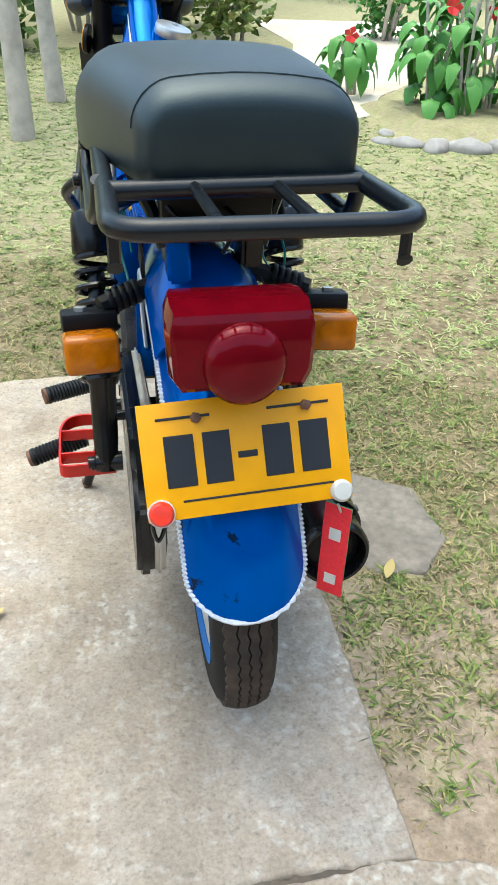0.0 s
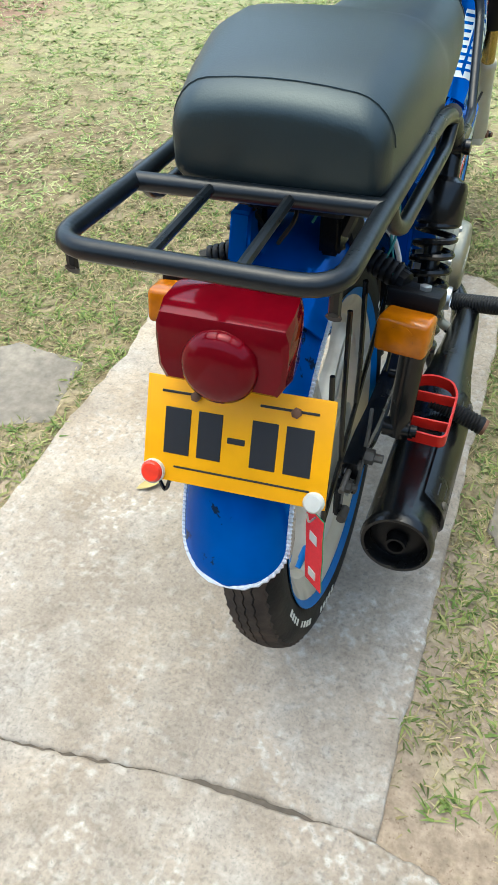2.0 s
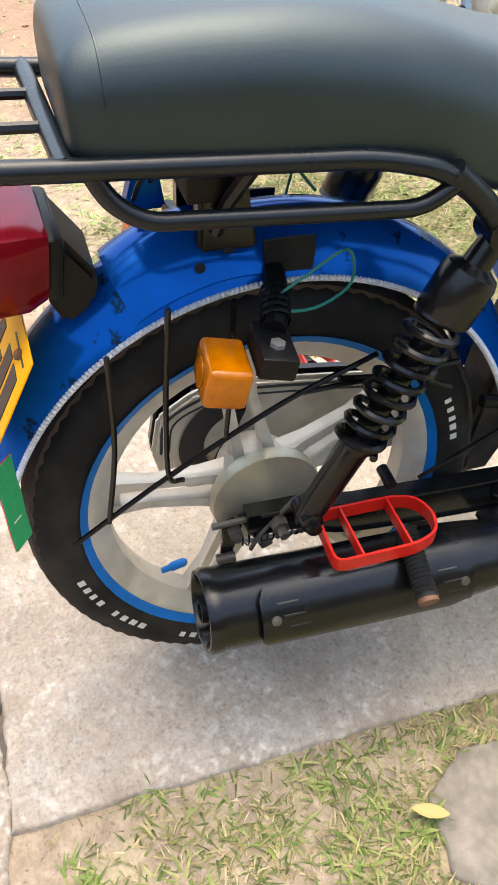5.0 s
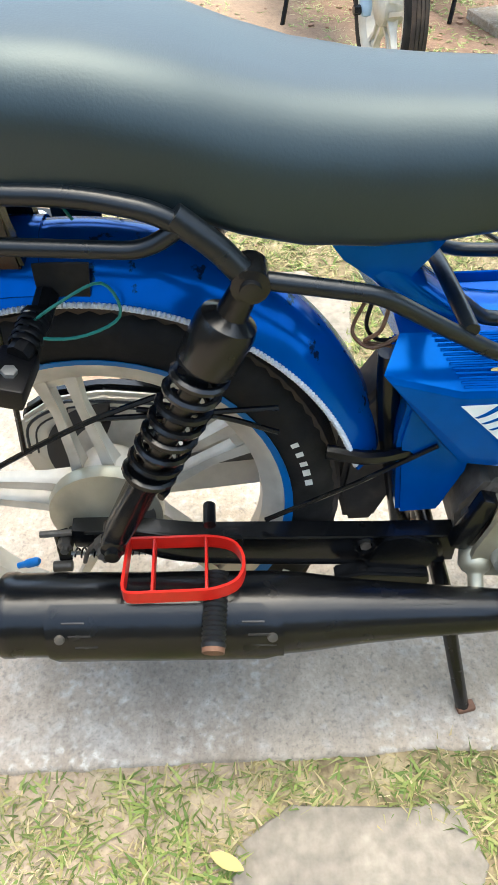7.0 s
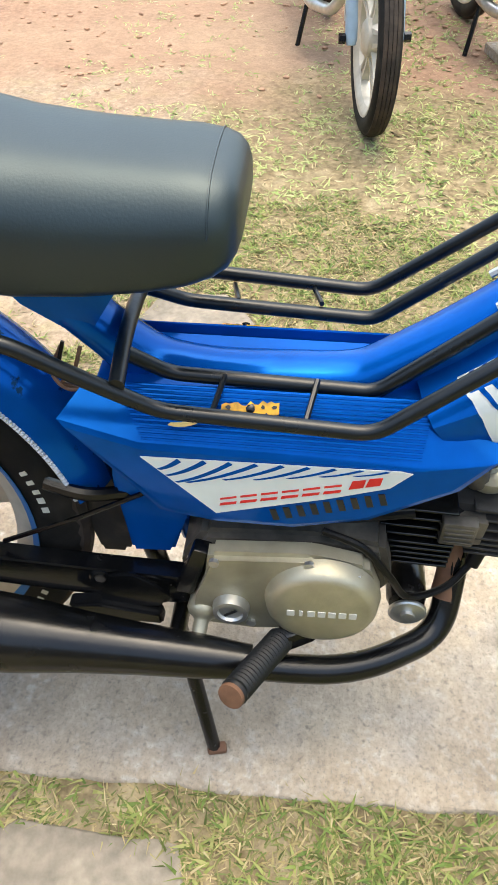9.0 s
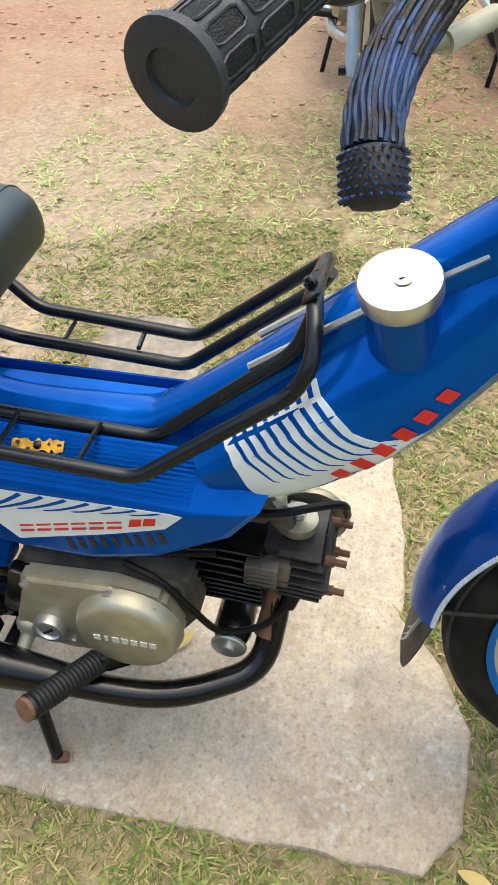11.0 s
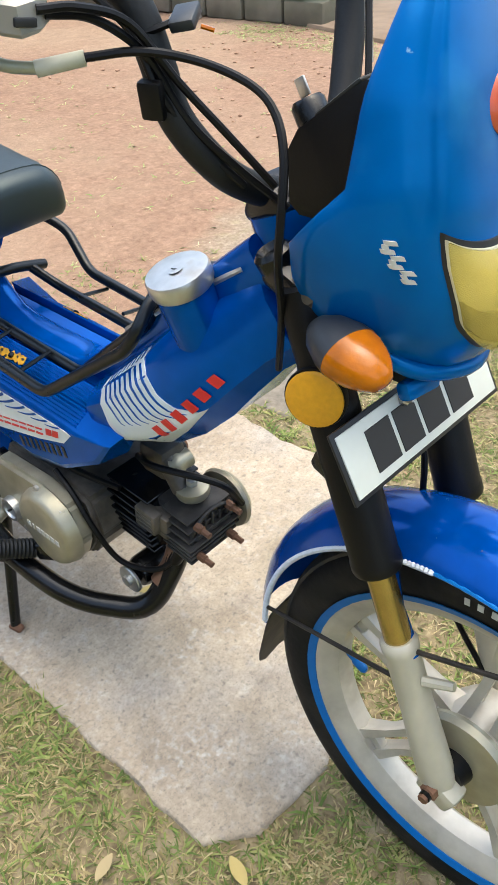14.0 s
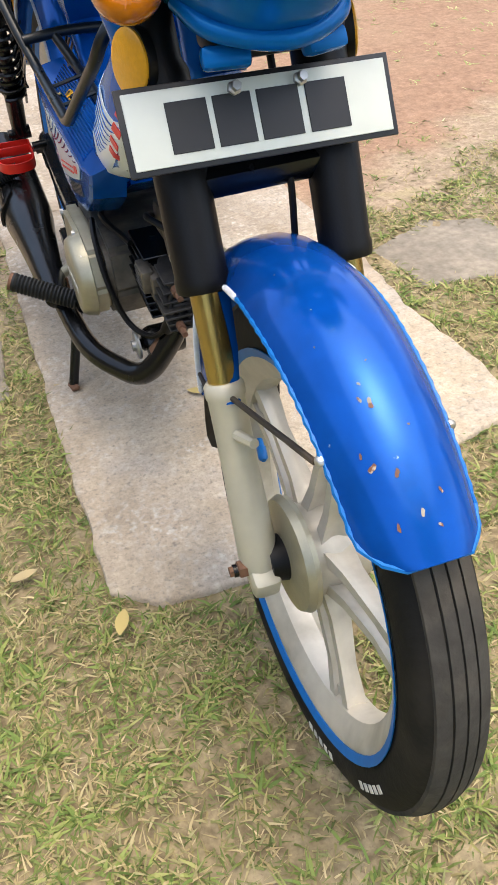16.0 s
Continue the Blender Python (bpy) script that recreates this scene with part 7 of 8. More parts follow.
for name, run, shade in (("black_cord", lever[:20], LEVER_BLACK), ("blue_cord", lever[15:], LEVER_BLUE)):
    for k in range(22):
        cord = []
        for i, p in enumerate(run):
            dd = (run[min(i + 1, len(run) - 1)] - run[max(i - 1, 0)]).normalized()
            side = dd.cross(Vector((0, 0, 1))).normalized()
            g = 2 * math.pi * k / 22 + 0.05 * math.sin(2.3 * k)
            swell = 0.0116 + 0.0006 * math.sin(i * 1.1 + k * 2.7) * min(1, i / 3)
            cord.append(p + (side * math.cos(g) + side.cross(dd) * math.sin(g)) * swell)
        wpart(name, tube(cord, 0.0012, 5), shade, bars)
tip, down = Vector((0.281, 0.817, 0.956)), Vector((0.55, 0.15, -0.75)).normalized()
wpart("lever_knob", lathe([(0, -0.013), (0.0100, -0.012), (0.0128, -0.007), (0.0138, 0.0), (0.0128, 0.007), (0.0095, 0.011), (0, 0.012)], tip, down, 20), LEVER_BLACK, bars)
bm = bmesh.new()
side = down.orthogonal().normalized()
for row in range(6):
    for k in range(22):
        g = 2 * math.pi * (k + 0.5 * (row % 2)) / 22
        out = side * math.cos(g) + down.cross(side) * math.sin(g)
        root = tip + down * (-0.010 + 0.0035 * row) + out * 0.0122
        tube([root, root + out * 0.0026 + down * 0.0008], [0.0010, 0.0005], 5, bm)
wpart("knob_studs", bm, LEVER_BLUE, bars)
# left side
LA, LB = Vector((-0.222, 0.834, 1.012)), Vector((-0.342, 0.806, 1.000))
grip_set(LA, LB, SHELL, False)
wpart("bar_tube", tube(curve_points([(-0.020, 0.918, 0.842), (-0.070, 0.910, 0.852), (-0.125, 0.898, 0.875), (-0.160, 0.880, 0.925), (-0.185, 0.864, 0.975), (-0.205, 0.852, 1.005), (-0.222, 0.842, 1.012), tuple(LA)], 6), 0.0150, 14), GRIP, bars)
CLEAR = mat("grey_clear_plastic_wrap", (0.34, 0.36, 0.38), 0.22, 0, 0.3, 60, 0.5, 130, (0.12, 0.13, 0.14), 0.45, 40, spec=0.7)
wpart("switch_wrap", lathe([(0.017, -0.020), (0.026, -0.017), (0.029, -0.004), (0.027, 0.012), (0.030, 0.020), (0.024, 0.030), (0.016, 0.032)], LA + Vector((0.030, 0.004, -0.004)), (-1, -0.2, -0.1), 11), CLEAR, bars, "creased clear plastic wrapped round the switch", 20)
wpart("switch_cap", rbox((-0.208, 0.852, 1.040), (0.030, 0.026, 0.012), 0.003, (8, 0, 12)), PLASTIC, bars)
wpart("lever_perch", loft([[Vector((-0.178, 0.872, 1.006)) + Vector((-x * k, y * k, z)) for x, y in ((-0.020, -0.016), (0.012, -0.018), (0.022, -0.004), (0.018, 0.012), (0.0, 0.016), (-0.018, 0.010))] for z, k in ((-0.010, 0.9), (-0.007, 1.0), (0.006, 1.0), (0.010, 0.86))]), SHELL, bars)
wpart("clutch_lever", tube(curve_points([(-0.170, 0.876, 1.002), (-0.220, 0.864, 0.994), (-0.290, 0.822, 0.978)], 5), 0.0100, 10), LEVER_BLUE, bars)
wpart("clutch_cable", tube(curve_points([(-0.168, 0.884, 1.004), (-0.150, 0.905, 1.000), (-0.128, 0.925, 0.965), (-0.095, 0.950, 0.910), (-0.060, 0.965, 0.860)], 6), 0.0032, 8), PLASTIC, bars)
wpart("mirror_rod", tube(curve_points([(-0.150, 0.905, 1.060), (-0.142, 0.912, 1.000), (-0.132, 0.925, 0.930)], 5), 0.0038, 8), STEEL, bars, "dull steel rod")
fpart("bar_clamp", rbox((-0.01, 0.920, 0.836), (0.085, 0.045, 0.045), 0.008, (-20, 0, 0)), BLACK, bars)
for s in (1, -1):
    fpart("yoke_bolt", lathe([(0, 0), (0.016, 0), (0.018, 0.004), (0.018, 0.022), (0.014, 0.026), (0.010, 0.020), (0, 0.020)], (s * 0.055, 0.968, 0.800), (s * 0.3, -0.35, 0.93), 20), BLACK, bars)
wpart("throttle_elbow", tube(curve_points([(0.190, 0.806, 1.004), (0.192, 0.812, 0.986), (0.181, 0.825, 0.976), (0.160, 0.840, 0.972)], 6), 0.0046, 10), HOUSING_AGED, bars, "pale bent throttle cable elbow")
wpart("elbow_sleeve", tube([(0.164, 0.838, 0.972), (0.136, 0.861, 0.977)], [0.0062, 0.0058], 12), HOUSING, bars)
for pts in ([(0.138, 0.859, 0.977), (0.105, 0.889, 0.979), (0.076, 0.922, 0.970), (0.065, 0.961, 0.957), (0.066, 0.984, 0.940), (0.078, 1.001, 0.915), (0.090, 1.008, 0.880), (0.092, 1.006, 0.840), (0.070, 0.990, 0.780), (0.040, 0.96, 0.70)],
            [(0.178, 0.872, 1.016), (0.150, 0.880, 1.014), (0.110, 0.884, 0.998), (0.082, 0.900, 0.955), (0.058, 0.925, 0.915), (0.030, 0.950, 0.870)],
            [(0.170, 0.870, 1.012), (0.135, 0.876, 1.004), (0.098, 0.884, 0.975), (0.078, 0.904, 0.925), (0.050, 0.930, 0.885), (0.020, 0.955, 0.850)],
            [(0.118, 0.846, 1.020), (0.100, 0.872, 0.990), (0.094, 0.890, 0.950), (0.074, 0.905, 0.910), (0.045, 0.93, 0.87)]):
    wpart("control_cable", tube(curve_points(pts, 6), 0.0034, 8), PLASTIC, bars, "black control cable")
wpart("wire_connector", rbox((0.097, 0.886, 0.943), (0.012, 0.020, 0.030), 0.003, (0, 8, 20)), PLASTIC, bars)
wpart("connector_lead", tube(curve_points([(0.098, 0.868, 0.985), (0.086, 0.884, 0.990), (0.074, 0.892, 0.994)], 5), 0.003, 6), PLASTIC, bars)
wpart("wire_connector", rbox((0.066, 0.896, 0.996), (0.026, 0.020, 0.009), 0.002, (10, 20, 30)), SHELL, bars)
wpart("copper_end", tube([(0.060, 0.906, 0.990), (0.054, 0.914, 0.987)], 0.0018, 6), LENS_AMBER, bars)
fpart("ignition_lock", lathe([(0, 0), (0.015, 0), (0.015, 0.02), (0.012, 0.024), (0, 0.024)], (-0.005, 0.952, 0.905), (0, -0.5, 0.86), 18), BLACK, bars)
fpart("ignition_key", rbox((-0.005, 0.936, 0.934), (0.0025, 0.012, 0.016), 0.001, (30, 0, 0)), STEEL, bars)

# ---- mirror ----
NUT = Vector((0.160, 0.838, 1.036))
BEND, STEM_TOP, MIRROR_AT = Vector((0.161, 0.838, 1.080)), Vector((0.246, 0.825, 1.124)), Vector((0.340, 0.792, 1.160))
mirror = wpart("mirror_stem", tube(rounded([NUT, BEND, STEM_TOP, STEM_TOP + (MIRROR_AT - STEM_TOP) * 0.4], 0.016, 6), 0.0043, 14), STEM_METAL, moped, "rear-view mirror with a dusty shell on a weathered stem")
wpart("stem_nut", lathe([(0, -0.002), (0.0105, -0.002), (0.0105, 0.009), (0.0075, 0.011), (0, 0.011)], NUT, (0, 0, 1), 6), BLACK, mirror)
mm = Matrix.Translation(MIRROR_AT) @ Euler((radians(6), radians(9), radians(-42))).to_matrix().to_4x4()
rings = []
for y, k in ((-0.016, 0.93), (-0.012, 0.985), (-0.004, 1.0), (0.006, 0.95), (0.015, 0.82), (0.022, 0.58), (0.0255, 0.25)):
    rings.append([Vector((0.084 * k * math.copysign(abs(math.cos(t)) ** 0.70, math.cos(t)), y, 0.054 * k * math.copysign(abs(math.sin(t)) ** 0.78, math.sin(t)))) for t in (2 * math.pi * q / 40 for q in range(40))])
wpart("mirror_shell", move(loft(rings), mm), OLIVE, mirror, "dark dusty mirror shell", 50)
wpart("mirror_glass", move(rbox((0, -0.0165, 0), (0.126, 0.001, 0.076), 0.0), mm), MIRROR, mirror)

# ---- mopeds parked further off ----
def wire_spokes(parent, c, n=18):
    for k in range(n):
        a = 2 * math.pi * k / n
        s = 1 if k % 2 else -1
        p = Vector((s * 0.022, 0.04 * math.cos(a + s * 0.5), 0.04 * math.sin(a + s * 0.5)))
        q = Vector((0, 0.186 * math.cos(a), 0.186 * math.sin(a)))
        part("wire_spoke", tube([Vector(c) + p, Vector(c) + q], 0.0016, 4), STEEL, parent)


def far_moped(x, y, turn, paint, fender_mat, fork_mat, cast, label):
    ob = thing("moped", x, y, -0.012, label, "moped", turn, "mopeds parked in the yard")
    fc, rc = Vector((0, 1.2, 0.268)), Vector((0, 0, 0.268))
    for nm, c in (("front_wheel", fc), ("rear_wheel", rc)):
        h = group_part(nm, ob)
        wheel(h, c, zigzag=False, line=False, turn=15, spokes=5 if cast else 0, rim_mat=ALLOY)
        if not cast:
            wire_spokes(h, c)
    d = Vector((0, -0.36, 0.933))
    for s in (1, -1):
        leg = part("fork_leg", lathe([(0, -0.02), (0.013, -0.018), (0.018, 0.0), (0.018, 0.24), (0.013, 0.245), (0.013, 0.40), (0.022, 0.41), (0.022, 0.62), (0, 0.62)], Vector((s * 0.068, 1.2, 0.268)), d, 16), fork_mat, ob)
        part("axle_nut", lathe([(0, 0), (0.014, 0), (0.014, 0.02), (0, 0.02)], Vector((s * 0.085, 1.2, 0.268)), (s, 0, 0), 6), BLACK, leg)
    part("front_fender", band([(0, 0)] * 26, fc, 52, 188, 30, swell=lambda f, p: fender_profile(f, 0.318, 0.286, 0.05)), fender_mat, ob, angle=60)
    part("rear_fender", band([(0, 0)] * 26, rc, 20, 172, 30, swell=lambda f, p: fender_profile(f, 0.335, 0.295, 0.055)), fender_mat, ob, angle=60)
    part("fender_stay", tube([(0.06, 1.15, 0.42), (0.056, 1.05, 0.47)], 0.006, 6), STEEL, ob)
    eng = part("engine", prism([(0.42, 0.30), (0.46, 0.37), (0.60, 0.37), (0.64, 0.28), (0.58, 0.21), (0.46, 0.21)], -0.10, 0.10, 0.01), CAST, ob)
    part("engine_cover", lathe([(0, 0.025), (0.055, 0.022), (0.065, 0.0)], (0.10, 0.55, 0.29), (1, 0, 0), 24), CAST, eng)
    for k in range(6):
        part("engine_fin", rbox((0, 0.66 + k * 0.014, 0.31), (0.11, 0.005, 0.10), 0.001, seg=1), CAST_DARK, eng)
    part("exhaust", tube(rounded([(0.02, 0.74, 0.28), (0.06, 0.72, 0.20), (0.12, 0.55, 0.18), (0.14, 0.30, 0.22), (0.15, -0.15, 0.26)], 0.05), 0.02, 12), STEEL, ob)
    part("frame", tube(rounded([(0, 0.95, 0.82), (0, 0.66, 0.55), (0, 0.40, 0.52), (0, 0.30, 0.66), (0, -0.1, 0.70)], 0.06), 0.03, 12), paint, ob)
    part("body_cover", prism([(0.30, 0.53), (0.66, 0.50), (0.86, 0.72), (0.92, 0.72), (0.72, 0.44), (0.60, 0.40), (0.38, 0.40)], -0.08, 0.08, 0.01), paint, ob)
    part("seat", loft([seat_ring(yy, min(w, 0.104), zb, zt, r) for yy, w, zb, zt, r in stations[::2]]), VINYL, ob, angle=50)
    st = part("centre_stand", tube([(-0.12, 0.40, 0.2), (0.12, 0.40, 0.2)], 0.01, 8), BLACK, ob)
    for s in (1, -1):
        part("stand_leg", tube([(s * 0.10, 0.40, 0.2), (s * 0.15, 0.44, 0.0)], 0.009, 8), BLACK, st)
        part("footrest", tube([(s * 0.09, 0.50, 0.22), (s * 0.22, 0.48, 0.23)], 0.015, 10), GRIP, ob)
    part("handlebar", tube(rounded([(-0.30, 0.82, 0.98), (-0.14, 0.87, 1.0), (-0.05, 0.90, 0.86), (0.05, 0.90, 0.86), (0.14, 0.87, 1.0), (0.30, 0.82, 0.98)], 0.04), 0.012, 10), PLASTIC, ob)
    part("headlamp", lathe([(0, 0.10), (0.05, 0.09), (0.075, 0.05), (0.08, 0.0), (0, -0.02)], (0, 1.02, 0.84), (0, 1, -0.1), 20), paint, ob)
    return ob


SILVER_BLUE = mat("pale_blue_fork_paint", (0.34, 0.46, 0.58), 0.4, 0.2, 0.1, 30)
OLD_RED = mat("old_red_paint", (0.33, 0.04, 0.03), 0.4, 0, 0.2, 30, coat=0.2)
OLD_BLUE = mat("old_blue_paint", (0.03, 0.13, 0.40), 0.4, 0, 0.2, 30, coat=0.2)
far_moped(-3.06, 0.49, -82, OLD_RED, WHITE, SILVER_BLUE, True, "red moped with cast wheels parked on the grass")
far_moped(-3.00, 1.06, -76, OLD_BLUE, OLD_BLUE, SILVER_BLUE, False, "blue moped with wire wheels parked on the grass")
stand_block = tagged(part("paving_block", rbox((-2.52, 1.29, -0.004), (0.24, 0.34, 0.05), 0.008, (0, 0, 14)), CONCRETE, None), "flat pale concrete block under a moped stand", "block")


# ---- grass ----
def grass_amount(x, y):
    n1 = noise.noise(Vector((x * 1.3, y * 1.3, 4.0))) * 0.5 + noise.noise(Vector((x * 4.1, y * 4.1, 9.0))) * 0.5
    d = 0.86 + 0.70 * n1 + 0.55 * noise.noise(Vector((x * 13, y * 13, 2.0)))
    if x < -2.0 and y < 1.9:
        d *= 0.12 if y < 0.45 else 0.45
    if 0.18 < x < 3.2 and -3.4 < y < 0.14:
        d = d * 0.85 * min(1.0, max(0.0, (y + 0.36) / 0.34)) if y > -0.36 else 0.0
        d = max(d, 0.25 if n1 > 0.08 and y > -0.9 else 0.0)
    if x < -0.5 and y < 0.15:
        d *= 0.9 if y > 0.02 - 0.46 * min(1.0, max(0.0, (-x - 0.75) / 0.9)) + 0.25 * n1 else 0.07
    if 0.20 < x < 0.55 and y > 0.14:
        d = max(d, 0.68 + 0.32 * min(1.0, max(0.0, (y - 0.05) * 2)))
    if (x > 1.5 and 4.3 < y < 9) or (1.45 < x < 2.7 and 3.2 < y < 4.4):
        d = 0
    if -4.0 < x < -3.45 and -2.6 < y < 1.2:
        d = 0.65 + 0.5 * n1
    if -0.62 < x < 0.34 and -0.46 < y < -0.32:
        d = 0
    return max(0.0, min(1.0, d))


SLABS = [o for o in bpy.data.objects if o.name.split(".")[0] in ("pavement_1", "pavement_2", "stepping_stone", "pavement_3", "path")]
OUTLINES = []
for o in SLABS:
    zt = max(v.co.z for v in o.data.vertices)
    OUTLINES.append([(v.co.x, v.co.y) for v in o.data.vertices if abs(v.co.z - zt) < 1e-4])


def on_slab(x, y):
    for pts in OUTLINES:
        inside = False
        for (x0, y0), (x1, y1) in zip(pts, pts[1:] + pts[:1]):
            if (y0 > y) != (y1 > y) and x < (x1 - x0) * (y - y0) / (y1 - y0) + x0:
                inside = not inside
        if inside:
            return True
    return False


def grass_field(name, label, material, x0, x1, y0, y1, per_m2, blades, length, width, keep, seed, flat=0.5, spread=0.02):
    """Tufts of bent tapering blades, thick or sparse by grass_amount()."""
    rnd = random.Random(seed)
    vs, fs = [], []
    for _ in range(int((x1 - x0) * (y1 - y0) * per_m2)):
        x, y = rnd.uniform(x0, x1), rnd.uniform(y0, y1)
        if not keep(x, y) or rnd.random() > grass_amount(x, y) or on_slab(x, y):
            continue
        z = ground_height(x, y) - 0.003
        for _ in range(rnd.randint(*blades)):
            a = rnd.uniform(0, 2 * math.pi)
            L = rnd.uniform(*length)
            w = rnd.uniform(*width)
            lift = rnd.uniform(0.12, 1.0) * (1 - flat) + 0.05
            dx, dy = math.cos(a), math.sin(a)
            px, py = -dy * w / 2, dx * w / 2
            bx, by = x + rnd.uniform(-spread, spread), y + rnd.uniform(-spread, spread)
            i = len(vs)
            h1, h2 = L * lift * 0.6, L * lift * rnd.uniform(0.55, 0.9)
            tw = rnd.uniform(-0.4, 0.4) * w
            vs += [(bx + px, by + py, z), (bx - px, by - py, z),
                   (bx + dx * L * 0.45 + px * 0.9, by + dy * L * 0.45 + py * 0.9, z + h1 + tw), (bx + dx * L * 0.45 - px * 0.9, by + dy * L * 0.45 - py * 0.9, z + h1 - tw),
                   (bx + dx * L, by + dy * L, z + h2)]
            fs += [(i, i + 1, i + 3, i + 2), (i + 2, i + 3, i + 4)]
    me = bpy.data.meshes.new("mesh")
    me.from_pydata(vs, [], fs)
    me.materials.append(material)
    return tagged(new(name, me), label, "grass", kind="stuff")


near = lambda x, y: math.hypot((x + 0.27) / 1.18, (y - 0.42) / 1.38) + 0.22 * noise.noise(Vector((x * 2.5, y * 2.5, 7.0))) + 0.10 * noise.noise(Vector((x * 9, y * 9, 2.0))) < 0.92
mid = lambda x, y: not near(x, y)
STRAW = leaf_material("dry_straw", [(0.44, 0.34, 0.19), (0.58, 0.48, 0.30), (0.30, 0.23, 0.11), (0.66, 0.56, 0.38)], 0.8)
grass_field("grass", "short coarse lawn grass, green and straw-coloured", GRASS, -1.5, 0.95, -1.0, 1.85, 6600, (4, 8), (0.011, 0.029), (0.0018, 0.0036), near, 11, 0.45)
grass_field("grass", "rosettes of fresh green blades in the lawn", GRASS_GREEN, -1.5, 0.95, -1.0, 1.85, 900, (7, 13), (0.014, 0.036), (0.0026, 0.0050), near, 12, 0.40, 0.006)
grass_field("grass", "spiky half-dry tufts in the lawn", GRASS, -1.5, 0.95, -1.0, 1.85, 520, (6, 12), (0.014, 0.034), (0.0018, 0.0038), near, 17, 0.40, 0.007)
grass_field("dry_grass", "flattened dry grass clippings", STRAW, -1.5, 0.95, -1.0, 1.85, 3400, (3, 6), (0.010, 0.034), (0.0012, 0.0026), near, 13, 0.90)
grass_field("grass", "patchy lawn of the yard, coloured pale as if sunlit", GRASS_FAR, -4.6, 3.0, -3.4, 6.5, 1000, (4, 8), (0.016, 0.040), (0.003, 0.006), mid, 14, 0.60)
grass_field("dry_grass", "dry grass clippings in the yard", STRAW, -4.6, 3.0, -3.4, 6.5, 600, (3, 6), (0.018, 0.046), (0.002, 0.0045), mid, 15, 0.92)
grass_field("grass", "green lawn further off", GRASS_GREEN, -4.0, 3.0, 0.8, 6.5, 360, (4, 8), (0.018, 0.042), (0.004, 0.008), mid, 16, 0.6)


def pebbles(name, label, n, x0, x1, y0, y1, size, material, seed):
    rnd = random.Random(seed)
    bm = bmesh.new()
    for _ in range(n):
        x, y = rnd.uniform(x0, x1), rnd.uniform(y0, y1)
        if on_slab(x, y):
            continue
        s = rnd.uniform(*size)
        g = bmesh.ops.create_icosphere(bm, subdivisions=1, radius=s, matrix=Matrix.Translation((x, y, ground_height(x, y) + s * 0.2)) @ Matrix.Rotation(rnd.uniform(0, 6), 4, "Z") @ Matrix.Diagonal((1, rnd.uniform(0.6, 1), rnd.uniform(0.35, 0.6), 1)))
    me = finish(bm, 30)
    me.materials.append(material)
    tagged(new(name, me), label, "pebbles", kind="stuff")


CLOD = mat("red_soil_clod", (0.33, 0.20, 0.13), 0.95, 0, 0.3, 60, 0.4, 90)
pebbles("soil_clods", "small loose clods of red soil", 420, -4.2, -2.1, -2.6, 1.6, (0.006, 0.016), CLOD, 21)
pebbles("soil_clods", "small loose clods of sandy soil", 160, -1.4, 0.9, -1.0, 1.7, (0.002, 0.006), CLOD, 22)


def fallen_leaf(x, y, z, turn, length, material, label, name="fallen_leaf"):
    bm = bmesh.new()
    rows = []
    for k in range(7):
        f = k / 6
        w = length * 0.20 * math.sin(math.pi * min(1, f * 0.96 + 0.02)) ** 0.8
        rows.append([bm.verts.new((length * (f - 0.5), s * w, 0.006 * f * f + 0.3 * w * abs(s) + 0.001)) for s in (-1, 0, 1)])
    for a, b in zip(rows, rows[1:]):
        for i in range(2):
            bm.faces.new((a[i], a[i + 1], b[i + 1], b[i]))
    me = finish(bm, 60)
    me.materials.append(material)
    ob = new(name, me)
    ob.matrix_basis = pose(x, y, z, 0, 0, turn)
    return tagged(ob, label, "leaf")


fallen_leaf(0.200, 1.015, 0.006, 70, 0.048, DRY_LEAF, "yellow fallen leaf on the slab's edge")
fallen_leaf(0.315, 0.875, 0.004, 20, 0.042, STRAW, "curled pale dry leaf on the grass")
fallen_leaf(0.068, 0.420, 0.518, 95, 0.035, DRY_LEAF, "small yellow leaf on the blue floorboard")
fallen_leaf(-0.33, 0.10, 0.003, 40, 0.05, DRY_LEAF, "yellow-green leaf on the concrete")
fallen_leaf(-0.06, 0.56, 0.003, 140, 0.05, DRY_LEAF, "yellow-green leaf on the concrete")
fallen_leaf(0.33, 0.12, 0.006, 60, 0.045, DRY_LEAF, "yellow leaf in the grass")


# ---- trees, shrubs and flower bed ----
def tree(x, y, r, lean, height, seed, label):
    rnd = random.Random(seed)
    ob = thing("tree", x, y, -0.03, label, "tree", group="slim garden trees")
    pts = [Vector((lean * f * height, 0.1 * f * height, f * height)) + Vector((rnd.uniform(-0.03, 0.03), rnd.uniform(-0.03, 0.03), 0)) * f for f in (0, 0.15, 0.35, 0.6, 0.8, 1.0)]
    cp = curve_points(pts, 4)
    part("trunk", tube(cp, [r * (1.25 - 0.9 * i / (len(cp) - 1)) for i in range(len(cp))], 12), BARK, ob)
    for k in range(6):
        b = cp[-1 - k * 2]
        a = rnd.uniform(0, 6.28)
        tip = b + Vector((math.cos(a) * 0.9, math.sin(a) * 0.9, 0.5))
        part("limb", tube(curve_points([b, (b + tip) / 2 + Vector((0, 0, 0.12)), tip], 4), [r * 0.4 - 0.02 * r * i for i in range(9)], 7), BARK, ob)
    leaves(ob, "crown", BUSH, [(cp[-1] + Vector((0, 0, 0.3)), 1.3, 0.9)], 900, (0.06, 0.13), seed)
    return ob


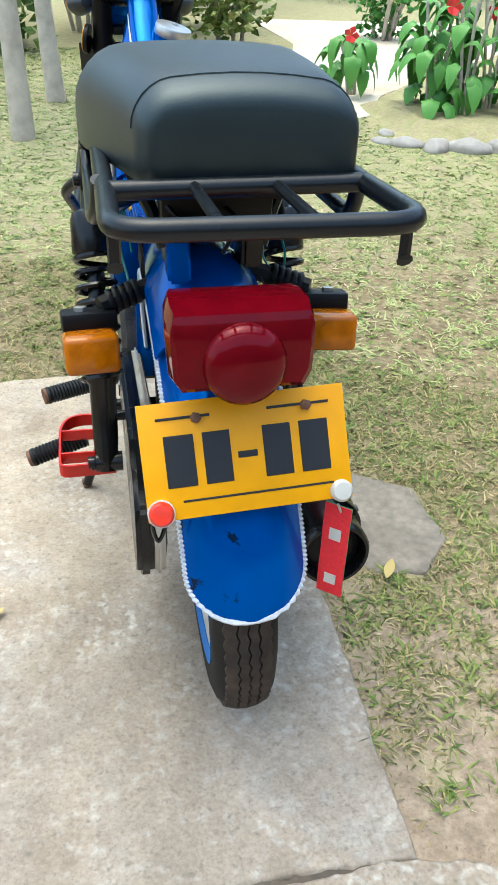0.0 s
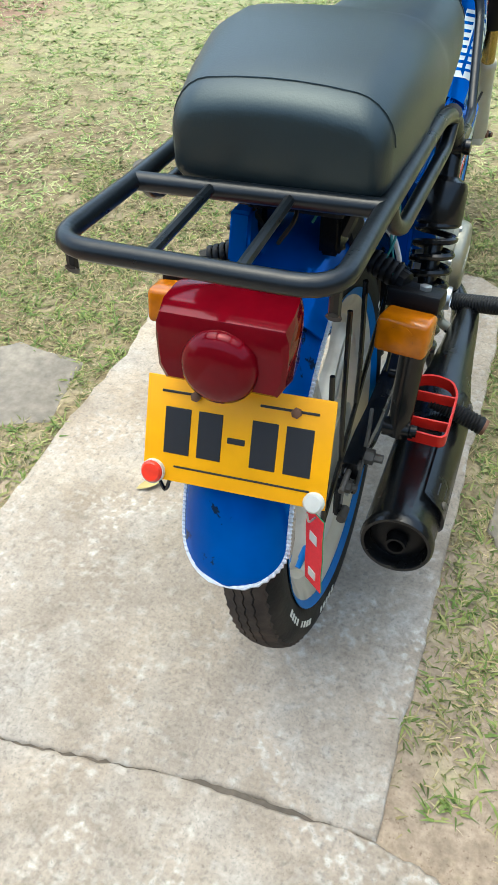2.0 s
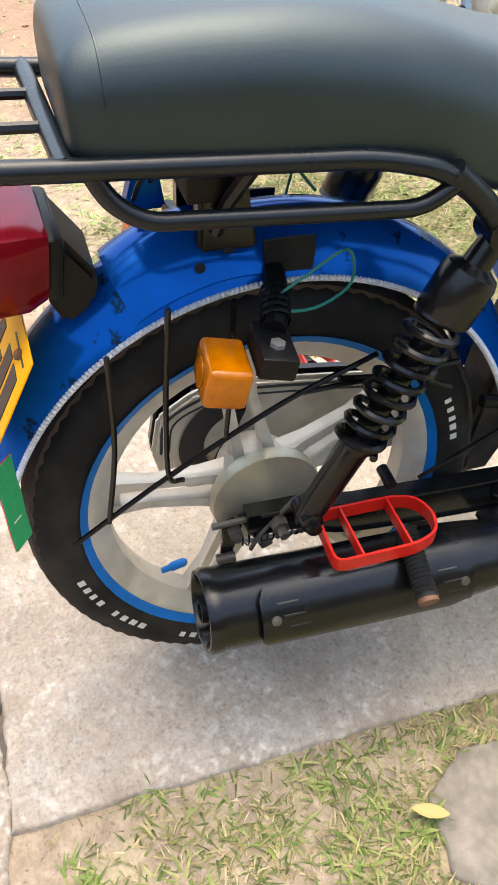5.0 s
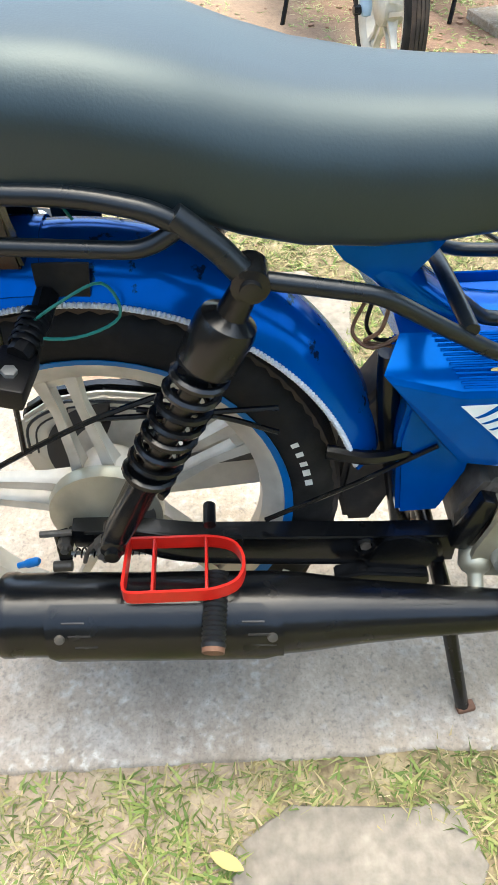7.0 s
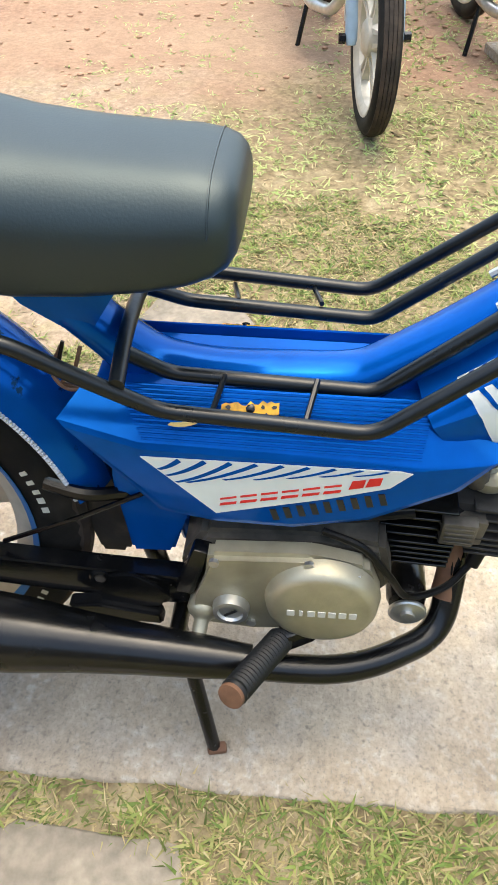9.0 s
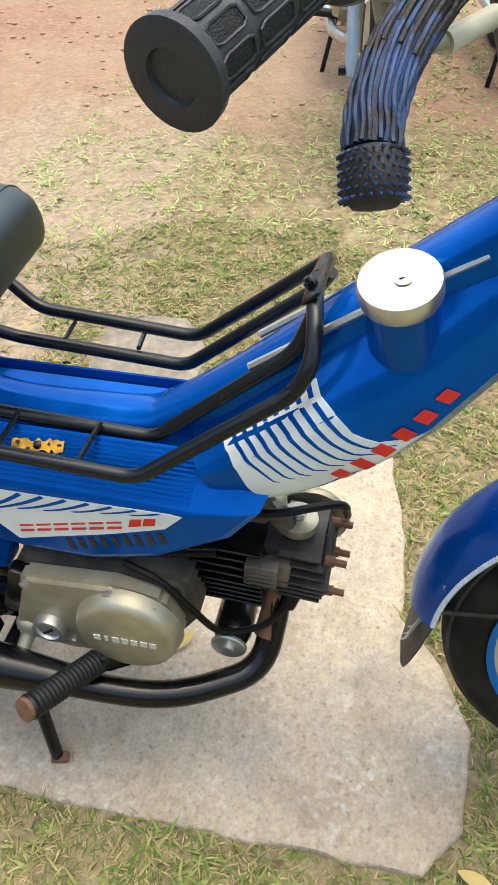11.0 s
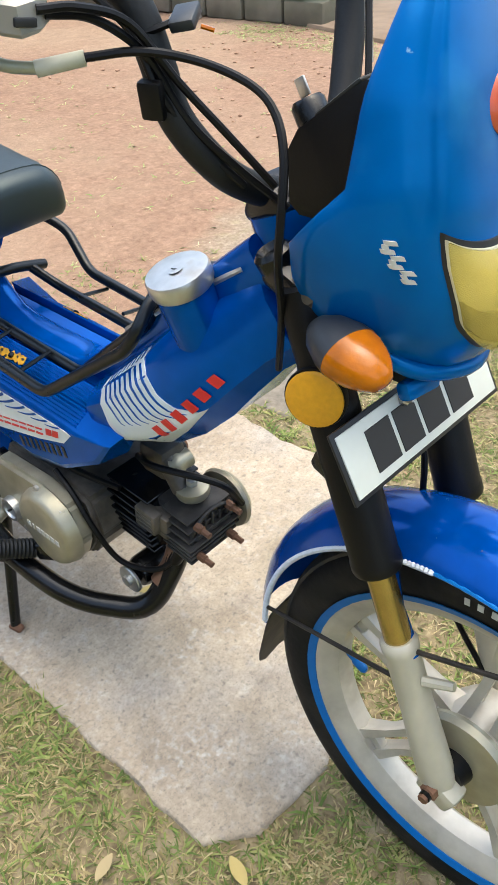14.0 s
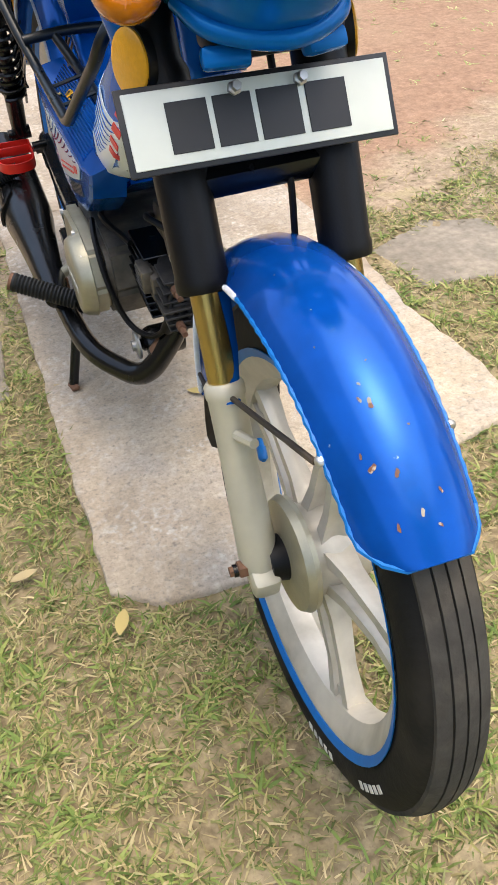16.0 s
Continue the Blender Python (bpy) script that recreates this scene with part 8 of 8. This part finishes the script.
def leaves(parent, name, material, blobs, count, size, seed, pointed=True, up=0.2):
    """Many single leaves scattered through soft clumps, with gaps between."""
    rnd = random.Random(seed)
    vs, fs = [], []
    for _ in range(count):
        c, rad, hgt = rnd.choice(blobs)
        while True:
            p = Vector((rnd.uniform(-1, 1), rnd.uniform(-1, 1), rnd.uniform(-1, 1)))
            if p.length < 1 and noise.noise(Vector(p) * 2.3 + Vector(c)) > -0.12:
                break
        q = Vector(c) + Vector((p.x * rad, p.y * rad, p.z * hgt))
        d = Vector((rnd.gauss(0, 1), rnd.gauss(0, 1), rnd.gauss(up, 0.6))).normalized()
        s = d.orthogonal().normalized()
        s.rotate(Matrix.Rotation(rnd.uniform(0, 6.28), 3, d))
        L = rnd.uniform(*size)
        w = L * rnd.uniform(0.28, 0.42)
        i = len(vs)
        bend = s.cross(d) * L * 0.12
        vs += [q, q + d * L * 0.45 + s * w, q + d * L * 0.5 + bend, q + d * L * 0.45 - s * w, q + d * L]
        fs += [(i, i + 1, i + 2), (i, i + 2, i + 3), (i + 1, i + 4, i + 2), (i + 2, i + 4, i + 3)]
    me = bpy.data.meshes.new("mesh")
    me.from_pydata([tuple(v) for v in vs], [], fs)
    me.materials.append(material)
    ob = new(name, me)
    ob.parent = parent
    return ob


def bush(x, y, w, h, count, seed, material=None, size=(0.07, 0.16), label="dense shaded green garden bush"):
    rnd = random.Random(seed)
    ob = thing("bush", x, y, -0.02, label, "bush", group="bushes behind the lawn")
    for k in range(7):
        a = rnd.uniform(0, 6.28)
        part("stem", tube(curve_points([(0.1 * math.cos(a), 0.1 * math.sin(a), 0), (0.3 * w * math.cos(a), 0.3 * w * math.sin(a), h * 0.5), (0.5 * w * math.cos(a), 0.5 * w * math.sin(a), h * 0.9)], 3), 0.018, 6), BARK, ob)
    blobs = [(Vector((rnd.uniform(-0.6, 0.6) * w, rnd.uniform(-0.4, 0.4) * w, h * rnd.uniform(0.25, 0.85))), w * rnd.uniform(0.35, 0.6), h * rnd.uniform(0.22, 0.35)) for _ in range(7)]
    leaves(ob, "foliage", material or BUSH, blobs, count, size, seed)
    return ob


tree(-0.44, 3.34, 0.047, -0.02, 2.6, 31, "slim pale-barked tree on the lawn")
tree(-0.30, 4.30, 0.046, -0.06, 2.6, 32, "slim pale-barked tree on the lawn")
for i, (bx, by, bw, bh) in enumerate(((-3.2, 7.6, 1.4, 1.9), (-1.7, 7.2, 1.3, 1.7), (-0.9, 6.2, 0.8, 0.9), (-0.1, 7.6, 1.2, 2.2), (0.75, 8.2, 1.0, 2.0), (1.3, 10.5, 1.4, 2.2), (-2.4, 9.5, 1.8, 2.6), (3.6, 12.5, 2.2, 2.6), (6.8, 12.0, 2.2, 2.4), (-5.4, 8.5, 1.8, 2.4))):
    bush(bx, by, bw, bh, 1500, 40 + i)
bush(2.7, 7.4, 0.55, 0.55, 500, 55, LEAF, (0.05, 0.10), "low bright green bush beside the path")
bush(1.15, 6.9, 0.5, 0.9, 600, 56, GRASS_GREEN, (0.06, 0.12), "yellow-green bush beside the path")
for i, bx in enumerate((0.25, 0.36, 0.50)):
    st = thing("palm_stem", bx, 6.7 + 0.1 * i, -0.02, "brown upright palm stem among bushes", "palm")
    part("trunk", tube([(0, 0, 0), (0.02, 0, 0.8), (0.03, 0.05, 2.2)], [0.05, 0.045, 0.04], 10), BARK, st)


def flower_plant(x, y, h, seed, flowers):
    """Broad drooping leaves on thin stalks, with red flowers."""
    rnd = random.Random(seed)
    ob = thing("flowering_plant", x, y, -0.02, "broad-leaved garden plant with red flowers", "plant", group="flower bed plants")
    for k in range(3):
        part("stalk", tube(curve_points([(0.02 * k, 0, 0), (0.04 * k - 0.03, 0.02, h * 0.5), (0.09 * k - 0.08, 0.03, h)], 4), 0.010, 6), BARK, ob)
    for k in range(26):
        a = rnd.uniform(0, 6.28)
        z = rnd.uniform(0.18, 1.0) * h
        rr = rnd.uniform(0.04, 0.16)
        L, w = rnd.uniform(0.12, 0.20), rnd.uniform(0.035, 0.055)
        droop = rnd.uniform(0.4, 1.3)
        bm = bmesh.new()
        rows = []
        for i in range(6):
            f = i / 5
            wd = w * math.sin(math.pi * min(0.98, 0.12 + 0.86 * f)) ** 0.7 if i < 5 else 0.001
            out = rr + L * f * math.cos(droop * f)
            zz = z + 0.05 * math.sin(3 * f) - L * f * math.sin(droop * f)
            c, s = math.cos(a), math.sin(a)
            rows.append([bm.verts.new((c * out - s * u * wd, s * out + c * u * wd, zz - abs(u) * 0.012 * 1.0 + (0.006 if u == 0 else 0))) for u in (-1, -0.5, 0, 0.5, 1)])
        for p, q in zip(rows, rows[1:]):
            for i in range(4):
                bm.faces.new((p[i], p[i + 1], q[i + 1], q[i]))
        part("leaf", bm, LEAF, ob, angle=60)
    for k in range(flowers):
        a = rnd.uniform(3.2, 6.2)
        c = Vector((0.16 * math.cos(a), 0.16 * math.sin(a), h * rnd.uniform(0.6, 1.05)))
        bm = bmesh.new()
        for j in range(5):
            t = 6.28 * j / 5
            d = Vector((math.cos(t), math.sin(t) * 0.4 - 0.5, math.sin(t))).normalized()
            s = d.cross(Vector((0.3, 1, 0.2))).normalized()
            v = [bm.verts.new(c + p) for p in (Vector((0, 0, 0)), d * 0.035 + s * 0.022, d * 0.055, d * 0.035 - s * 0.022)]
            bm.faces.new(v)
        part("flower", bm, PETAL, ob, "red flower", 60)


for i, (px, py, ph, nf) in enumerate(((1.80, 3.78, 0.50, 0), (1.96, 3.70, 0.62, 1), (2.14, 3.80, 0.66, 2), (2.05, 4.02, 0.75, 1), (2.40, 3.9, 0.7, 1), (1.55, 4.55, 0.36, 1), (1.88, 4.0, 0.6, 0))):
    flower_plant(px, py, ph, 60 + i, nf)


def garden_stone(x, y, s, seed):
    rnd = random.Random(seed)
    bm = bmesh.new()
    bmesh.ops.create_icosphere(bm, subdivisions=3, radius=1)
    for v in bm.verts:
        v.co *= 1 + 0.18 * noise.noise(v.co * 1.6 + Vector((seed, 0, 0))) + 0.05 * noise.noise(v.co * 5)
        v.co = Vector((v.co.x * s * rnd.uniform(1.29, 1.31), v.co.y * s * 0.8, max(v.co.z, -0.5) * s * 0.6))
    me = finish(bm, 50)
    me.materials.append(STONE)
    ob = new("garden_stone", me)
    ob.matrix_basis = pose(x, y, s * 0.18 - 0.02, 0, 0, rnd.uniform(0, 180))
    tagged(ob, "rough grey edging stone of the flower bed", "stone", "stones edging the flower bed")


for i, (sx, sy, ss) in enumerate(((1.36, 3.27, 0.05), (1.47, 3.20, 0.07), (1.60, 3.12, 0.08), (1.76, 3.08, 0.09), (1.94, 3.06, 0.09), (2.14, 3.10, 0.09), (1.78, 2.55, 0.09), (1.44, 3.45, 0.05), (-3.7, -3.1, 0.09))):
    garden_stone(sx, sy, ss, 70 + i)
bm = bmesh.new()
bmesh.ops.create_grid(bm, x_segments=16, y_segments=12, size=0.5)
for v in bm.verts:
    e = 1 - min(1, max(abs(v.co.x), abs(v.co.y)) / 0.5)
    v.co = Vector((2.03 + v.co.x * 1.15, 3.72 + v.co.y * 1.2, -0.03 + 0.09 * min(1, e * 2.5) + 0.02 * noise.noise(v.co * 9)))
me = finish(bm, 60)
me.materials.append(SOIL)
tagged(new("flower_bed", me), "raised bed of dry soil and leaf litter", "flower bed", kind="structure")
pebbles("leaf_litter", "dry leaf litter in the flower bed", 260, 1.55, 2.55, 3.2, 4.25, (0.012, 0.03), DRY_LEAF, 23)
WALL_A, WALL_B = Vector((-4.05, -2.25, 0)), Vector((-3.75, -4.4, 0))
low = tagged(new("wall_low"), "low weathered stone wall, mossy and dark", "wall", kind="structure")
wd = (WALL_B - WALL_A)
ang = math.degrees(math.atan2(wd.y, wd.x))
rnd = random.Random(91)
for row in range(3):
    for k in range(7):
        f = (k + (0.5 if row % 2 else 0.05)) / 7
        c = WALL_A + wd * f + Vector((0, 0, 0.065 + row * 0.155))
        part("stone_block", rbox(c, (wd.length / 7 * 0.96, 0.26 + rnd.uniform(-0.02, 0.02), 0.15), 0.018, (rnd.uniform(-2, 2), rnd.uniform(-1, 1), ang)), WALL_OLD, low)
# unseen walls, added behind the walk to close the yard and darken reflections
for nm, c, size in (("added_wall_east", (5.6, 1.0, 1.35), (0.22, 14.0, 2.8)), ("added_wall_south", (-0.4, -6.1, 1.35), (11.8, 0.22, 2.8))):
    me = finish(rbox(c, size, 0.02))
    me.materials.append(WALL_OLD)
    tagged(new(nm, me), "unseen plain dark wall, added to darken reflections", "wall", kind="structure")
